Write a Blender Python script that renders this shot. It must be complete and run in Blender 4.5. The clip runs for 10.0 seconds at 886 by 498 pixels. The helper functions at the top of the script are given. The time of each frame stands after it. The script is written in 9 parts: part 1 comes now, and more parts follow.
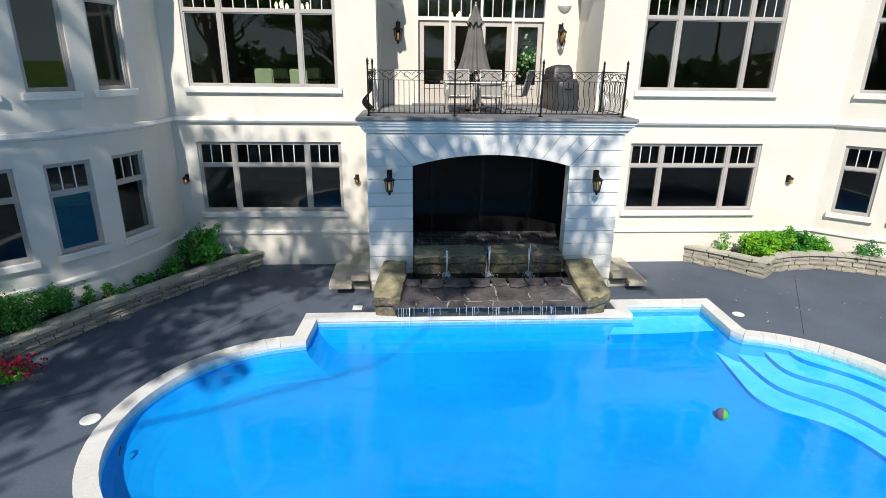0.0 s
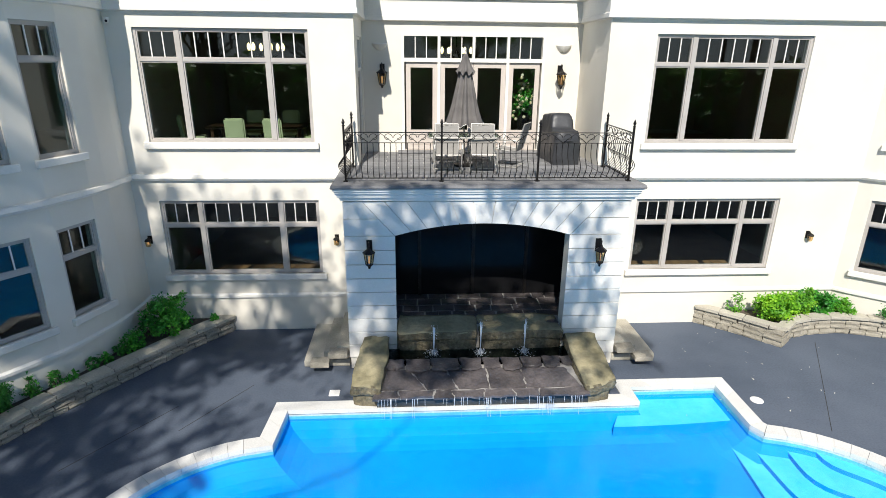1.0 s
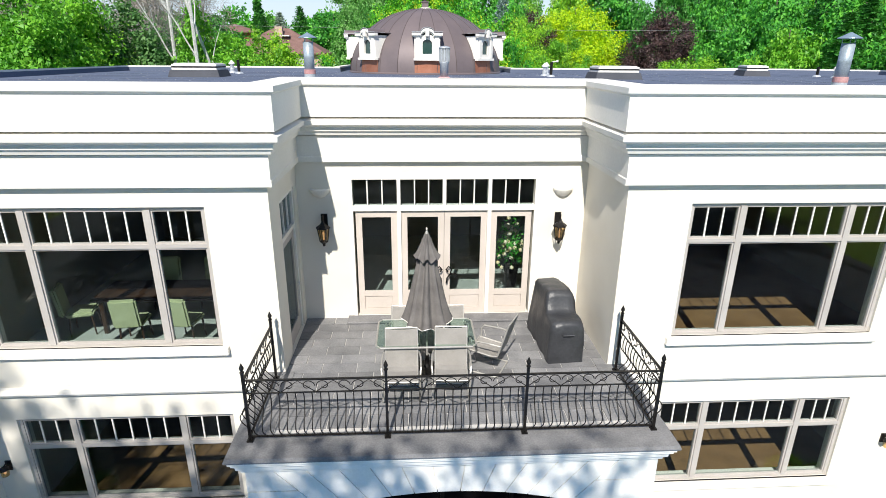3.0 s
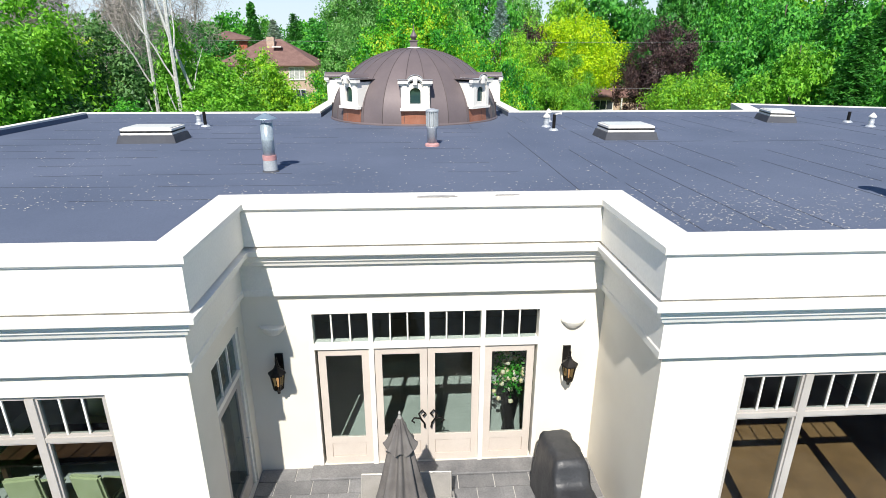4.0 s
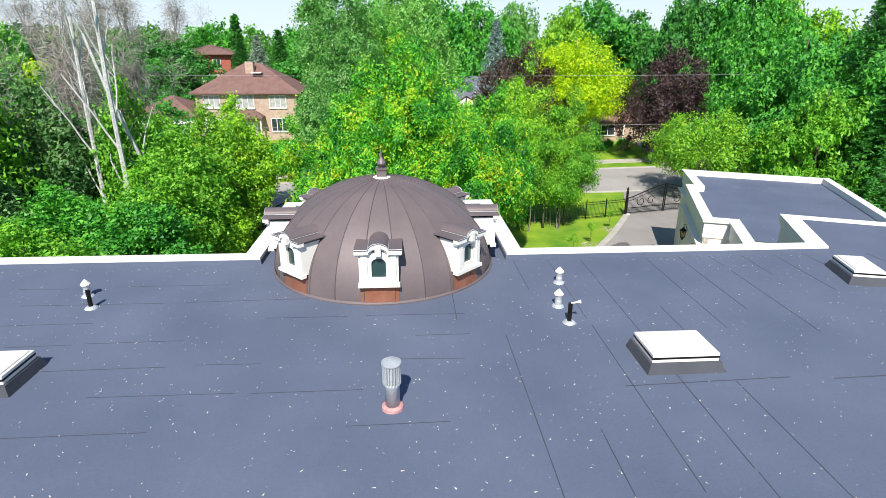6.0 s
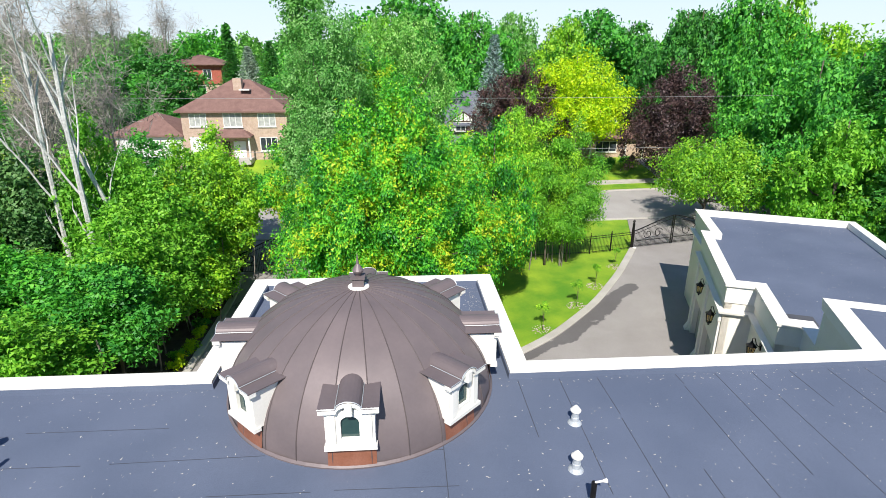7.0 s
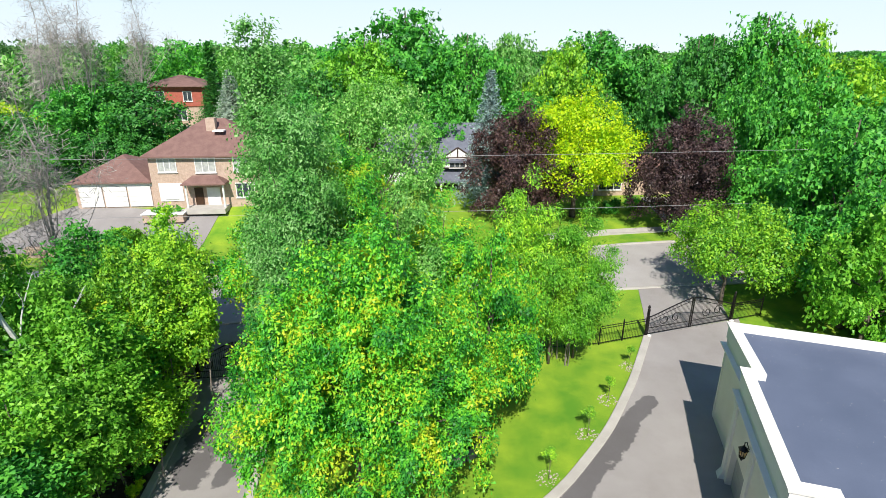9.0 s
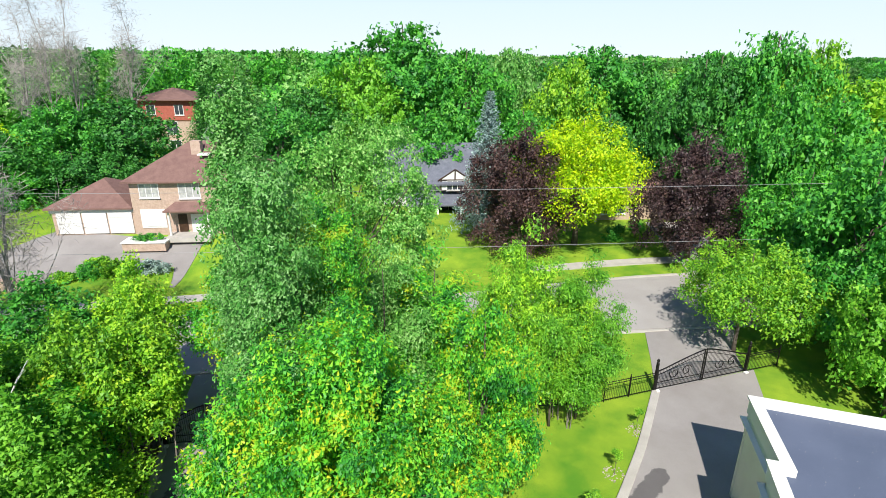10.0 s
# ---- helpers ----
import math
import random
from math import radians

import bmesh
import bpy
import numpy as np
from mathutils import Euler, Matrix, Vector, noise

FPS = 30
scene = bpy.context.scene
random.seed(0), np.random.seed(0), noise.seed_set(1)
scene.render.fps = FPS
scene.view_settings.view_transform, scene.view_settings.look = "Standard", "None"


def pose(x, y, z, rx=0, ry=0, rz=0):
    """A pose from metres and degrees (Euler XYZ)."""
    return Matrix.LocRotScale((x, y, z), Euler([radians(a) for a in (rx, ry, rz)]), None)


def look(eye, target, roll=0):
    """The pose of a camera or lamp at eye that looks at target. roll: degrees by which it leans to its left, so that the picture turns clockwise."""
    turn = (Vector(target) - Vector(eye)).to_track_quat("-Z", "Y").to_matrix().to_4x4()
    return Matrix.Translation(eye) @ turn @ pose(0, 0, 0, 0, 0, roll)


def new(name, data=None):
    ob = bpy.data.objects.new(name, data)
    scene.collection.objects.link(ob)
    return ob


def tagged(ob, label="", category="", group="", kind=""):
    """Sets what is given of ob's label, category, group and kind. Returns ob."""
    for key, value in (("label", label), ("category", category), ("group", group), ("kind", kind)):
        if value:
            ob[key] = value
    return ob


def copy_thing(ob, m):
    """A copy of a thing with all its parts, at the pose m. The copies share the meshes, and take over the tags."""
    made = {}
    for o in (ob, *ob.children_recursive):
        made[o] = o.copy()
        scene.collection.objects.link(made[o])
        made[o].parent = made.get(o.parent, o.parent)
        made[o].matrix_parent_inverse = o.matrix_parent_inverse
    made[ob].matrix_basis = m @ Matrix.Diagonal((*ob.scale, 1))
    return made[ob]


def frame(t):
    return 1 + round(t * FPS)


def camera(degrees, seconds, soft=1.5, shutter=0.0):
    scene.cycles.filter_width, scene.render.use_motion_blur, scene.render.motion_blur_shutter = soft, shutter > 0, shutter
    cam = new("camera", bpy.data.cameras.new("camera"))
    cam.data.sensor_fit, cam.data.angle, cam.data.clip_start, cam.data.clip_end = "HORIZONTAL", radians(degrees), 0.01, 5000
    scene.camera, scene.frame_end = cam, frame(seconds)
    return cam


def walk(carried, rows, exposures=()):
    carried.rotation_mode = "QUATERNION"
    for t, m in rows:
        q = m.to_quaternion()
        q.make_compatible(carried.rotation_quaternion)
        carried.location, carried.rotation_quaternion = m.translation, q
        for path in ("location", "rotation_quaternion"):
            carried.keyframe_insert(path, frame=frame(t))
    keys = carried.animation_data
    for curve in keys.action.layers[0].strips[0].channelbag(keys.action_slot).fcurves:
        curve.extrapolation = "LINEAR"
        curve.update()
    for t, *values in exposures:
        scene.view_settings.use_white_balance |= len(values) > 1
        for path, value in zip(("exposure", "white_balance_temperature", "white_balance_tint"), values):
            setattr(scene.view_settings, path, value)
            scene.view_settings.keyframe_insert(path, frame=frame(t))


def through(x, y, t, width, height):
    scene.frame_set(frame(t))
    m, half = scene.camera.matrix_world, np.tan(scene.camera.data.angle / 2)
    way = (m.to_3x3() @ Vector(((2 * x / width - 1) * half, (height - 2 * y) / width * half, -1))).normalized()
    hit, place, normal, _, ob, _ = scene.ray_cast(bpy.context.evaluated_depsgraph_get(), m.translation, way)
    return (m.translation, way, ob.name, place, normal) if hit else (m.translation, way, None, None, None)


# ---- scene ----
cam = camera(77.8, 10.0, soft=0.5)
EXPOSURES = [(0.0, 0.12), (1.0, 0.26), (2.0, 0.41), (3.5, 0.38), (5.5, 0.44), (10.0, 0.46)]
PATH = [
    (0, (1.437, 0.756, 5.399), (1.549, 2.648, 4.761), 0.7),
    (0.5, (1.589, 1.588, 5.985), (1.705, 3.477, 5.34), 0.7),
    (1, (1.809, 2.507, 6.646), (1.922, 4.395, 5.993), 0.6),
    (1.5, (2.019, 3.54, 7.419), (2.133, 5.421, 6.749), 0.6),
    (2, (2.264, 4.643, 8.153), (2.378, 6.521, 7.474), 0.6),
    (2.2, (2.375, 5.091, 8.404), (2.488, 6.971, 7.731), 0.5),
    (3.3, (2.959, 7.809, 9.953), (3.066, 9.692, 9.287), 0.4),
    (3.5, (3.033, 8.344, 10.265), (3.139, 10.227, 9.597), 0.1),
    (4, (3.253, 9.735, 11.054), (3.363, 11.617, 10.383), 0.1),
    (4.5, (3.487, 11.163, 11.894), (3.598, 13.043, 11.222), -0.1),
    (5, (3.719, 12.672, 12.791), (3.833, 14.55, 12.115), -0.0),
    (5.5, (3.898, 14.312, 13.632), (4.021, 16.191, 12.959), 0.0),
    (5.7, (3.992, 14.982, 14.026), (4.115, 16.858, 13.345), 0.1),
    (6.8, (4.431, 18.749, 15.874), (4.563, 20.627, 15.199), 0.2),
    (7, (4.518, 19.447, 16.293), (4.652, 21.324, 15.616), 0.2),
    (7.5, (4.777, 21.145, 17.281), (4.911, 23.022, 16.605), 0.2),
    (8, (4.926, 22.994, 18.316), (5.07, 24.871, 17.639), 0.3),
    (8.5, (5.127, 24.732, 19.47), (5.275, 26.607, 18.789), 0.4),
    (9, (5.477, 26.596, 20.715), (5.624, 28.467, 20.024), 0.3),
    (9.5, (5.839, 28.397, 21.59), (5.987, 30.27, 20.904), 0.5),
    (10, (6.275, 30.256, 22.434), (6.42, 32.131, 21.754), 0.6),
]
walk(cam, [(t, look(eye, target, roll)) for t, eye, target, roll in PATH], EXPOSURES)

# ---- light ----
SUN_TRAVEL = Vector((0.18, 1.0, -1.06)).normalized()
sun_data = bpy.data.lights.new("sun", "SUN")
sun_data.energy, sun_data.angle, sun_data.color = 5.0, radians(0.55), (1.0, 0.955, 0.88)
sun = new("sun", sun_data)
sun.rotation_euler = SUN_TRAVEL.to_track_quat("-Z", "Y").to_euler()
world = bpy.data.worlds.new("world")
scene.world = world
world.use_nodes = True
wt = world.node_tree
sky = wt.nodes.new("ShaderNodeTexSky")
sky.sky_type, sky.sun_disc = "NISHITA", False
sky.sun_elevation = math.asin(-SUN_TRAVEL.z)
sky.sun_rotation = math.atan2(-SUN_TRAVEL.x, -SUN_TRAVEL.y)
sky.air_density, sky.dust_density, sky.ozone_density = 0.8, 0.1, 3.0
wt.links.new(sky.outputs[0], wt.nodes["Background"].inputs[0])
wt.nodes["Background"].inputs[1].default_value = 0.118

# ---- materials ----
def mat(name, build):
    m = bpy.data.materials.new(name)
    m.use_nodes = True
    nt = m.node_tree
    bsdf = nt.nodes["Principled BSDF"]
    build(nt, bsdf)
    return m


def node(nt, kind, **values):
    n = nt.nodes.new(kind)
    for k, v in values.items():
        n.inputs[k.replace("_", " ")].default_value = v
    return n


def ramp(nt, fac, stops):
    n = nt.nodes.new("ShaderNodeValToRGB")
    el = n.color_ramp.elements
    while len(el) < len(stops):
        el.new(0.5)
    for e, (p, c) in zip(el, stops):
        e.position, e.color = p, (*c, 1)
    nt.links.new(fac, n.inputs[0])
    return n.outputs[0]


def coords(nt, world_space=False):
    if world_space:
        return nt.nodes.new("ShaderNodeNewGeometry").outputs["Position"]
    return nt.nodes.new("ShaderNodeTexCoord").outputs["Object"]


def noise_tex(nt, at, scale, detail=4.0, rough=0.55, distortion=0.0):
    n = node(nt, "ShaderNodeTexNoise", Scale=scale, Detail=detail, Roughness=rough, Distortion=distortion)
    nt.links.new(at, n.inputs["Vector"])
    return n.outputs[0]


def mixc(nt, a, b, fac, mode="MIX"):
    n = nt.nodes.new("ShaderNodeMix")
    n.data_type, n.blend_type = "RGBA", mode
    for socket, v in ((n.inputs[0], fac), (n.inputs[6], a), (n.inputs[7], b)):
        if isinstance(v, (int, float)):
            socket.default_value = v
        elif isinstance(v, tuple):
            socket.default_value = (*v, 1)
        else:
            nt.links.new(v, socket)
    return n.outputs[2]


def bump(nt, bsdf, height, strength=0.3, distance=0.01):
    b = node(nt, "ShaderNodeBump", Strength=strength, Distance=distance)
    nt.links.new(height, b.inputs["Height"])
    nt.links.new(b.outputs[0], bsdf.inputs["Normal"])


def surface(name, c1, c2, scale=3.0, fine=40.0, rough=0.7, metal=0.0, bumpy=0.2, dist=0.01, spots=0.12, island=0.0, per_object=0.0, world_space=True, spec=0.4):
    """A surface whose colour wanders between two tones at two scales, with fine relief."""
    def build(nt, b):
        at = coords(nt, world_space)
        big, small = noise_tex(nt, at, scale), noise_tex(nt, at, fine, 3.0, 0.6)
        col = ramp(nt, big, [(0.3, c1), (0.7, c2)])
        dark = ramp(nt, small, [(0.3, (1 - spots,) * 3), (0.65, (1.0,) * 3)])
        col = mixc(nt, col, dark, 1.0, "MULTIPLY")
        if per_object or island:
            if per_object:
                r = nt.nodes.new("ShaderNodeObjectInfo").outputs["Random"]
            else:
                r = nt.nodes.new("ShaderNodeNewGeometry").outputs["Random Per Island"]
            k = max(per_object, island)
            tone = ramp(nt, r, [(0.0, (1 - k,) * 3), (1.0, (1.0, 1.0, 1.0))])
            col = mixc(nt, col, tone, 1.0, "MULTIPLY")
        nt.links.new(col, b.inputs["Base Color"])
        b.inputs["Roughness"].default_value = rough
        b.inputs["Metallic"].default_value = metal
        b.inputs["Specular IOR Level"].default_value = spec
        if bumpy:
            bump(nt, b, small, bumpy, dist)
    return mat(name, build)


def leaf_mat(name, tones, through=0.35, patch=1.3, less=0.12):
    """Leaves: a tone for each leaf, drifting over the crown, lit from behind too; the drift also paints lit and shaded
    tufts.
    """
    def build(nt, b):
        r = nt.nodes.new("ShaderNodeNewGeometry").outputs["Random Per Island"]
        n = noise_tex(nt, coords(nt), patch, 3.0)
        mul = nt.nodes.new("ShaderNodeMath")
        mul.operation = "MULTIPLY_ADD"
        mul.inputs[1].default_value = 0.22
        nt.links.new(r, mul.inputs[0])
        nt.links.new(n, mul.inputs[2])
        sub = nt.nodes.new("ShaderNodeMath")
        sub.operation, sub.inputs[1].default_value = "SUBTRACT", less
        nt.links.new(mul.outputs[0], sub.inputs[0])
        k = len(tones) - 1
        # narrow ramp puts sunlit and shaded tufts into the leaf colour
        col = ramp(nt, sub.outputs[0], [(0.34 + 0.32 * i / k, c) for i, c in enumerate(tones)])
        o = nt.nodes.new("ShaderNodeObjectInfo").outputs["Random"]
        col = mixc(nt, col, ramp(nt, o, [(0.0, (0.78, 0.84, 0.88)), (1.0, (1.15, 1.08, 0.95))]), 1.0, "MULTIPLY")
        nt.links.new(col, b.inputs["Base Color"])
        b.inputs["Roughness"].default_value = 0.5
        b.inputs["Specular IOR Level"].default_value = 0.35
        t = nt.nodes.new("ShaderNodeBsdfTranslucent")
        tcol = mixc(nt, col, (1.05, 1.18, 0.75), 1.0, "MULTIPLY")
        nt.links.new(tcol, t.inputs[0])
        m = nt.nodes.new("ShaderNodeMixShader")
        m.inputs[0].default_value = through * 0.7
        nt.links.new(b.outputs[0], m.inputs[1])
        nt.links.new(t.outputs[0], m.inputs[2])
        nt.links.new(m.outputs[0], nt.nodes["Material Output"].inputs[0])
    return mat(name, build)


def clear_mat(name, tint, gloss_rough=0.02, ior=1.45, ripple=0.0):
    """A clear sheet: see-through by its tint, with a mirror's gloss by Fresnel."""
    def build(nt, b):
        nt.nodes.remove(b)
        tr = nt.nodes.new("ShaderNodeBsdfTransparent")
        tr.inputs[0].default_value = (*tint, 1)
        gl = node(nt, "ShaderNodeBsdfGlossy", Roughness=gloss_rough)
        lw = nt.nodes.new("ShaderNodeLayerWeight")
        pw = nt.nodes.new("ShaderNodeMath")
        pw.operation, pw.inputs[1].default_value = "POWER", 5.0
        nt.links.new(lw.outputs["Facing"], pw.inputs[0])
        f0 = ((ior - 1) / (ior + 1)) ** 2
        fr = nt.nodes.new("ShaderNodeMath")
        fr.operation, fr.inputs[1].default_value, fr.inputs[2].default_value = "MULTIPLY_ADD", 1 - f0, f0
        nt.links.new(pw.outputs[0], fr.inputs[0])
        m = nt.nodes.new("ShaderNodeMixShader")
        if ripple:
            h = noise_tex(nt, coords(nt, True), 2.2, 3.0, 0.5, 0.6)
            bp = node(nt, "ShaderNodeBump", Strength=ripple, Distance=0.05)
            nt.links.new(h, bp.inputs["Height"])
            for n in (gl, lw):
                nt.links.new(bp.outputs[0], n.inputs["Normal"])
        nt.links.new(fr.outputs[0], m.inputs[0])
        nt.links.new(tr.outputs[0], m.inputs[1])
        nt.links.new(gl.outputs[0], m.inputs[2])
        nt.links.new(m.outputs[0], nt.nodes["Material Output"].inputs[0])
    return mat(name, build)


STUCCO = surface("cream_stucco", (0.74, 0.69, 0.595), (0.82, 0.775, 0.685), 0.7, 60, 0.85, 0, 0.12, 0.006, 0.05)
TRIM = surface("white_trim", (0.77, 0.74, 0.675), (0.83, 0.80, 0.74), 0.9, 30, 0.7, 0, 0.08, 0.004, 0.06)
FRAME = surface("taupe_frame", (0.43, 0.395, 0.36), (0.50, 0.465, 0.43), 2.0, 40, 0.5, 0, 0.03, 0.002, 0.05)
DOORPAINT = surface("beige_door_paint", (0.58, 0.51, 0.45), (0.63, 0.56, 0.50), 2.0, 40, 0.5, 0, 0.03, 0.002, 0.05)
GLASS = clear_mat("window_glass", (0.72, 0.80, 0.80), 0.01, 1.5)
WATER = clear_mat("pool_water", (0.46, 0.92, 1.0), 0.06, 1.33, 0.2)
BASALT = surface("grey_deck", (0.068, 0.086, 0.118), (0.106, 0.127, 0.165), 0.5, 25, 0.75, 0, 0.15, 0.01, 0.2)
COPING = surface("pale_coping", (0.68, 0.66, 0.62), (0.76, 0.74, 0.70), 1.5, 50, 0.75, 0, 0.2, 0.01, 0.15, per_object=0.1)
ROOFING = surface("grey_roof_membrane", (0.098, 0.122, 0.182), (0.130, 0.156, 0.224), 0.35, 70, 0.85, 0, 0.25, 0.01, 0.26)
LIMESTONE = surface("buff_limestone", (0.40, 0.36, 0.28), (0.52, 0.47, 0.38), 2.0, 25, 0.85, 0, 0.5, 0.03, 0.25, per_object=0.25)
COPESTONE = surface("pale_cope_stone", (0.46, 0.42, 0.34), (0.58, 0.54, 0.45), 1.5, 30, 0.85, 0, 0.4, 0.02, 0.2, per_object=0.12)
BOULDER = surface("mossy_boulder", (0.20, 0.175, 0.095), (0.43, 0.375, 0.235), 1.3, 9, 0.85, 0, 0.55, 0.05, 0.25)
WETSTONE = surface("wet_slate", (0.07, 0.064, 0.068), (0.18, 0.155, 0.15), 2.2, 18, 0.35, 0, 0.5, 0.03, 0.35, per_object=0.35, spec=0.6)
SLATE = surface("slate_tile", (0.19, 0.19, 0.195), (0.31, 0.305, 0.305), 2.5, 35, 0.7, 0, 0.3, 0.01, 0.25, per_object=0.3)
GROUT = surface("pale_grout", (0.46, 0.44, 0.41), (0.56, 0.54, 0.51), 3, 40, 0.9)
IRON = surface("black_wrought_iron", (0.012, 0.011, 0.011), (0.03, 0.027, 0.025), 6, 60, 0.45, 0.6, 0.1, 0.002, 0.2)
COPPER = surface("weathered_copper", (0.15, 0.122, 0.125), (0.195, 0.155, 0.155), 0.9, 14, 0.5, 0.15, 0.05, 0.01, 0.06, island=0.08)
NEWCOPPER = surface("bright_copper", (0.36, 0.14, 0.08), (0.44, 0.19, 0.12), 3.0, 30, 0.45, 0.5, 0.05, 0.004, 0.15)
STEEL = surface("galvanised_steel", (0.50, 0.53, 0.55), (0.64, 0.67, 0.69), 5.0, 40, 0.4, 0.35, 0.05, 0.003, 0.2)
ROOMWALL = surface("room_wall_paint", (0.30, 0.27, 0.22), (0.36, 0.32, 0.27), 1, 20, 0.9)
ROOMFLOOR = surface("pale_room_floor", (0.42, 0.44, 0.40), (0.52, 0.54, 0.50), 2, 20, 0.5)
WOODFLOOR = surface("oak_room_floor", (0.20, 0.11, 0.05), (0.30, 0.17, 0.08), 2, 20, 0.4)
POOLFLOOR = surface("blue_pool_plaster", (0.0005, 0.30, 0.73), (0.001, 0.365, 0.80), 0.5, 6, 0.8, 0, 0.05, 0.01, 0.1)
POOLSTEP = surface("pale_pool_step", (0.20, 0.62, 0.84), (0.40, 0.74, 0.88), 1.6, 8, 0.8, 0, 0.05, 0.01, 0.1)
ASPHALT = surface("drive_paving", (0.29, 0.265, 0.25), (0.36, 0.335, 0.32), 0.4, 60, 0.85, 0, 0.3, 0.01, 0.25)
GRASS = surface("lawn_grass", (0.10, 0.27, 0.012), (0.30, 0.44, 0.024), 0.45, 30, 0.9, 0, 0.6, 0.03, 0.35)
SOIL = surface("dark_soil", (0.065, 0.05, 0.038), (0.14, 0.112, 0.088), 2, 30, 0.95, 0, 0.6, 0.03, 0.4)
BARK = surface("grey_bark", (0.09, 0.07, 0.055), (0.17, 0.14, 0.11), 3, 25, 0.9, 0, 0.6, 0.02, 0.4)

# ---- builders ----
def link_mesh(name, bm, material, smooth=False):
    me = bpy.data.meshes.new(name)
    bm.to_mesh(me)
    bm.free()
    for m in (material if isinstance(material, (list, tuple)) else [material]):
        me.materials.append(m)
    if smooth:
        me.shade_smooth()
    return new(name, me)


def part(name, bm, material, parent, label="", smooth=False):
    ob = link_mesh(name, bm, material, smooth)
    ob.parent = parent
    if label:
        ob["label"] = label
    return ob


def piece(name, mesh, parent, m=None):
    """A piece on shared mesh data, at the pose m under its parent."""
    ob = new(name, mesh)
    ob.parent = parent
    if m is not None:
        ob.matrix_basis = m
    return ob


def thing(name, m=None, label="", category="", group="", kind=""):
    ob = new(name)
    ob.empty_display_size = 0.2
    if m is not None:
        ob.matrix_basis = m
    return tagged(ob, label, category, group, kind)


def mesh_of(name, bm, material, smooth=False):
    me = bpy.data.meshes.new(name)
    bm.to_mesh(me)
    bm.free()
    me.materials.append(material)
    if smooth:
        me.shade_smooth()
    return me


def box(bm, x0, x1, y0, y1, z0, z1, m=None):
    vs = [bm.verts.new((x, y, z)) for x in (x0, x1) for y in (y0, y1) for z in (z0, z1)]
    for f in ((0, 1, 3, 2), (4, 6, 7, 5), (0, 4, 5, 1), (2, 3, 7, 6), (0, 2, 6, 4), (1, 5, 7, 3)):
        bm.faces.new([vs[i] for i in f])
    if m is not None:
        bmesh.ops.transform(bm, matrix=m, verts=vs)
    return vs


def soft_box(x0, x1, y0, y1, z0, z1, bevel=0.01, segments=1):
    bm = bmesh.new()
    box(bm, x0, x1, y0, y1, z0, z1)
    bmesh.ops.bevel(bm, geom=bm.edges[:], offset=bevel, segments=segments, affect="EDGES")
    return bm


def prism(bm, poly, z0, z1):
    """A plan polygon (anticlockwise) raised from z0 to z1."""
    lo = [bm.verts.new((x, y, z0)) for x, y in poly]
    hi = [bm.verts.new((x, y, z1)) for x, y in poly]
    bm.faces.new(hi)
    bm.faces.new(lo[::-1])
    n = len(poly)
    for i in range(n):
        j = (i + 1) % n
        bm.faces.new((lo[i], lo[j], hi[j], hi[i]))


def plate(bm, poly, y0, y1):
    """An upright polygon of (x, z) points, thickened from y0 to y1."""
    a = [bm.verts.new((x, y0, z)) for x, z in poly]
    b = [bm.verts.new((x, y1, z)) for x, z in poly]
    bm.faces.new(a)
    bm.faces.new(b[::-1])
    n = len(poly)
    for i in range(n):
        j = (i + 1) % n
        bm.faces.new((a[j], a[i], b[i], b[j]))


def offset_path(path, d, closed=False):
    """A plan path moved d to its right side, with mitred corners."""
    out, n = [], len(path)
    for i, p in enumerate(path):
        p = Vector(p)
        a = Vector(path[i - 1]) if i or closed else None
        b = Vector(path[(i + 1) % n]) if i < n - 1 or closed else None
        da = (p - a).normalized() if a is not None else None
        db = (b - p).normalized() if b is not None else None
        da, db = da or db, db or da
        na, nb = Vector((da.y, -da.x)), Vector((db.y, -db.x))
        m = (na + nb)
        m = m / max(m.length_squared / 2, 0.35)
        out.append((p.x + m.x * d, p.y + m.y * d))
    return out


def sweep(bm, path, profile, closed=False):
    """A moulding: the profile of (out, z) points, clockwise seen along the path, run along a plan path."""
    rings = []
    cols = [offset_path(path, d, closed) for d, z in profile]
    for i in range(len(path)):
        rings.append([bm.verts.new((*cols[k][i], z)) for k, (d, z) in enumerate(profile)])
    k, n = len(profile), len(path)
    for i in range(n if closed else n - 1):
        r, s = rings[i], rings[(i + 1) % n]
        for j in range(k):
            bm.faces.new((r[j], s[j], s[(j + 1) % k], r[(j + 1) % k]))
    if not closed:
        bm.faces.new(rings[0])
        bm.faces.new(rings[-1][::-1])


def tube(bm, pts, r, sides=6, close=False):
    """A round bar along the points; r may be one radius or one for each point."""
    pts = [Vector(p) for p in pts]
    rs = [float(v) for v in r] if isinstance(r, (list, tuple)) else [float(r)] * len(pts)
    rings, up = [], None
    for i, p in enumerate(pts):
        if close:
            d = pts[(i + 1) % len(pts)] - pts[i - 1]
        else:
            d = pts[min(i + 1, len(pts) - 1)] - pts[max(i - 1, 0)]
        d.normalize()
        if up is None:
            up = Vector((0, 0, 1)) if abs(d.z) < 0.9 else Vector((1, 0, 0))
        u = d.cross(up).normalized()
        v = u.cross(d).normalized()
        up = v
        rings.append([bm.verts.new(p + rs[i] * (u * math.cos(a) + v * math.sin(a))) for a in (2 * math.pi * k / sides for k in range(sides))])
    n = len(rings)
    for i in range(n if close else n - 1):
        a, b = rings[i], rings[(i + 1) % n]
        for k in range(sides):
            bm.faces.new((a[k], a[(k + 1) % sides], b[(k + 1) % sides], b[k]))
    if not close:
        bm.faces.new(rings[0][::-1])
        bm.faces.new(rings[-1])


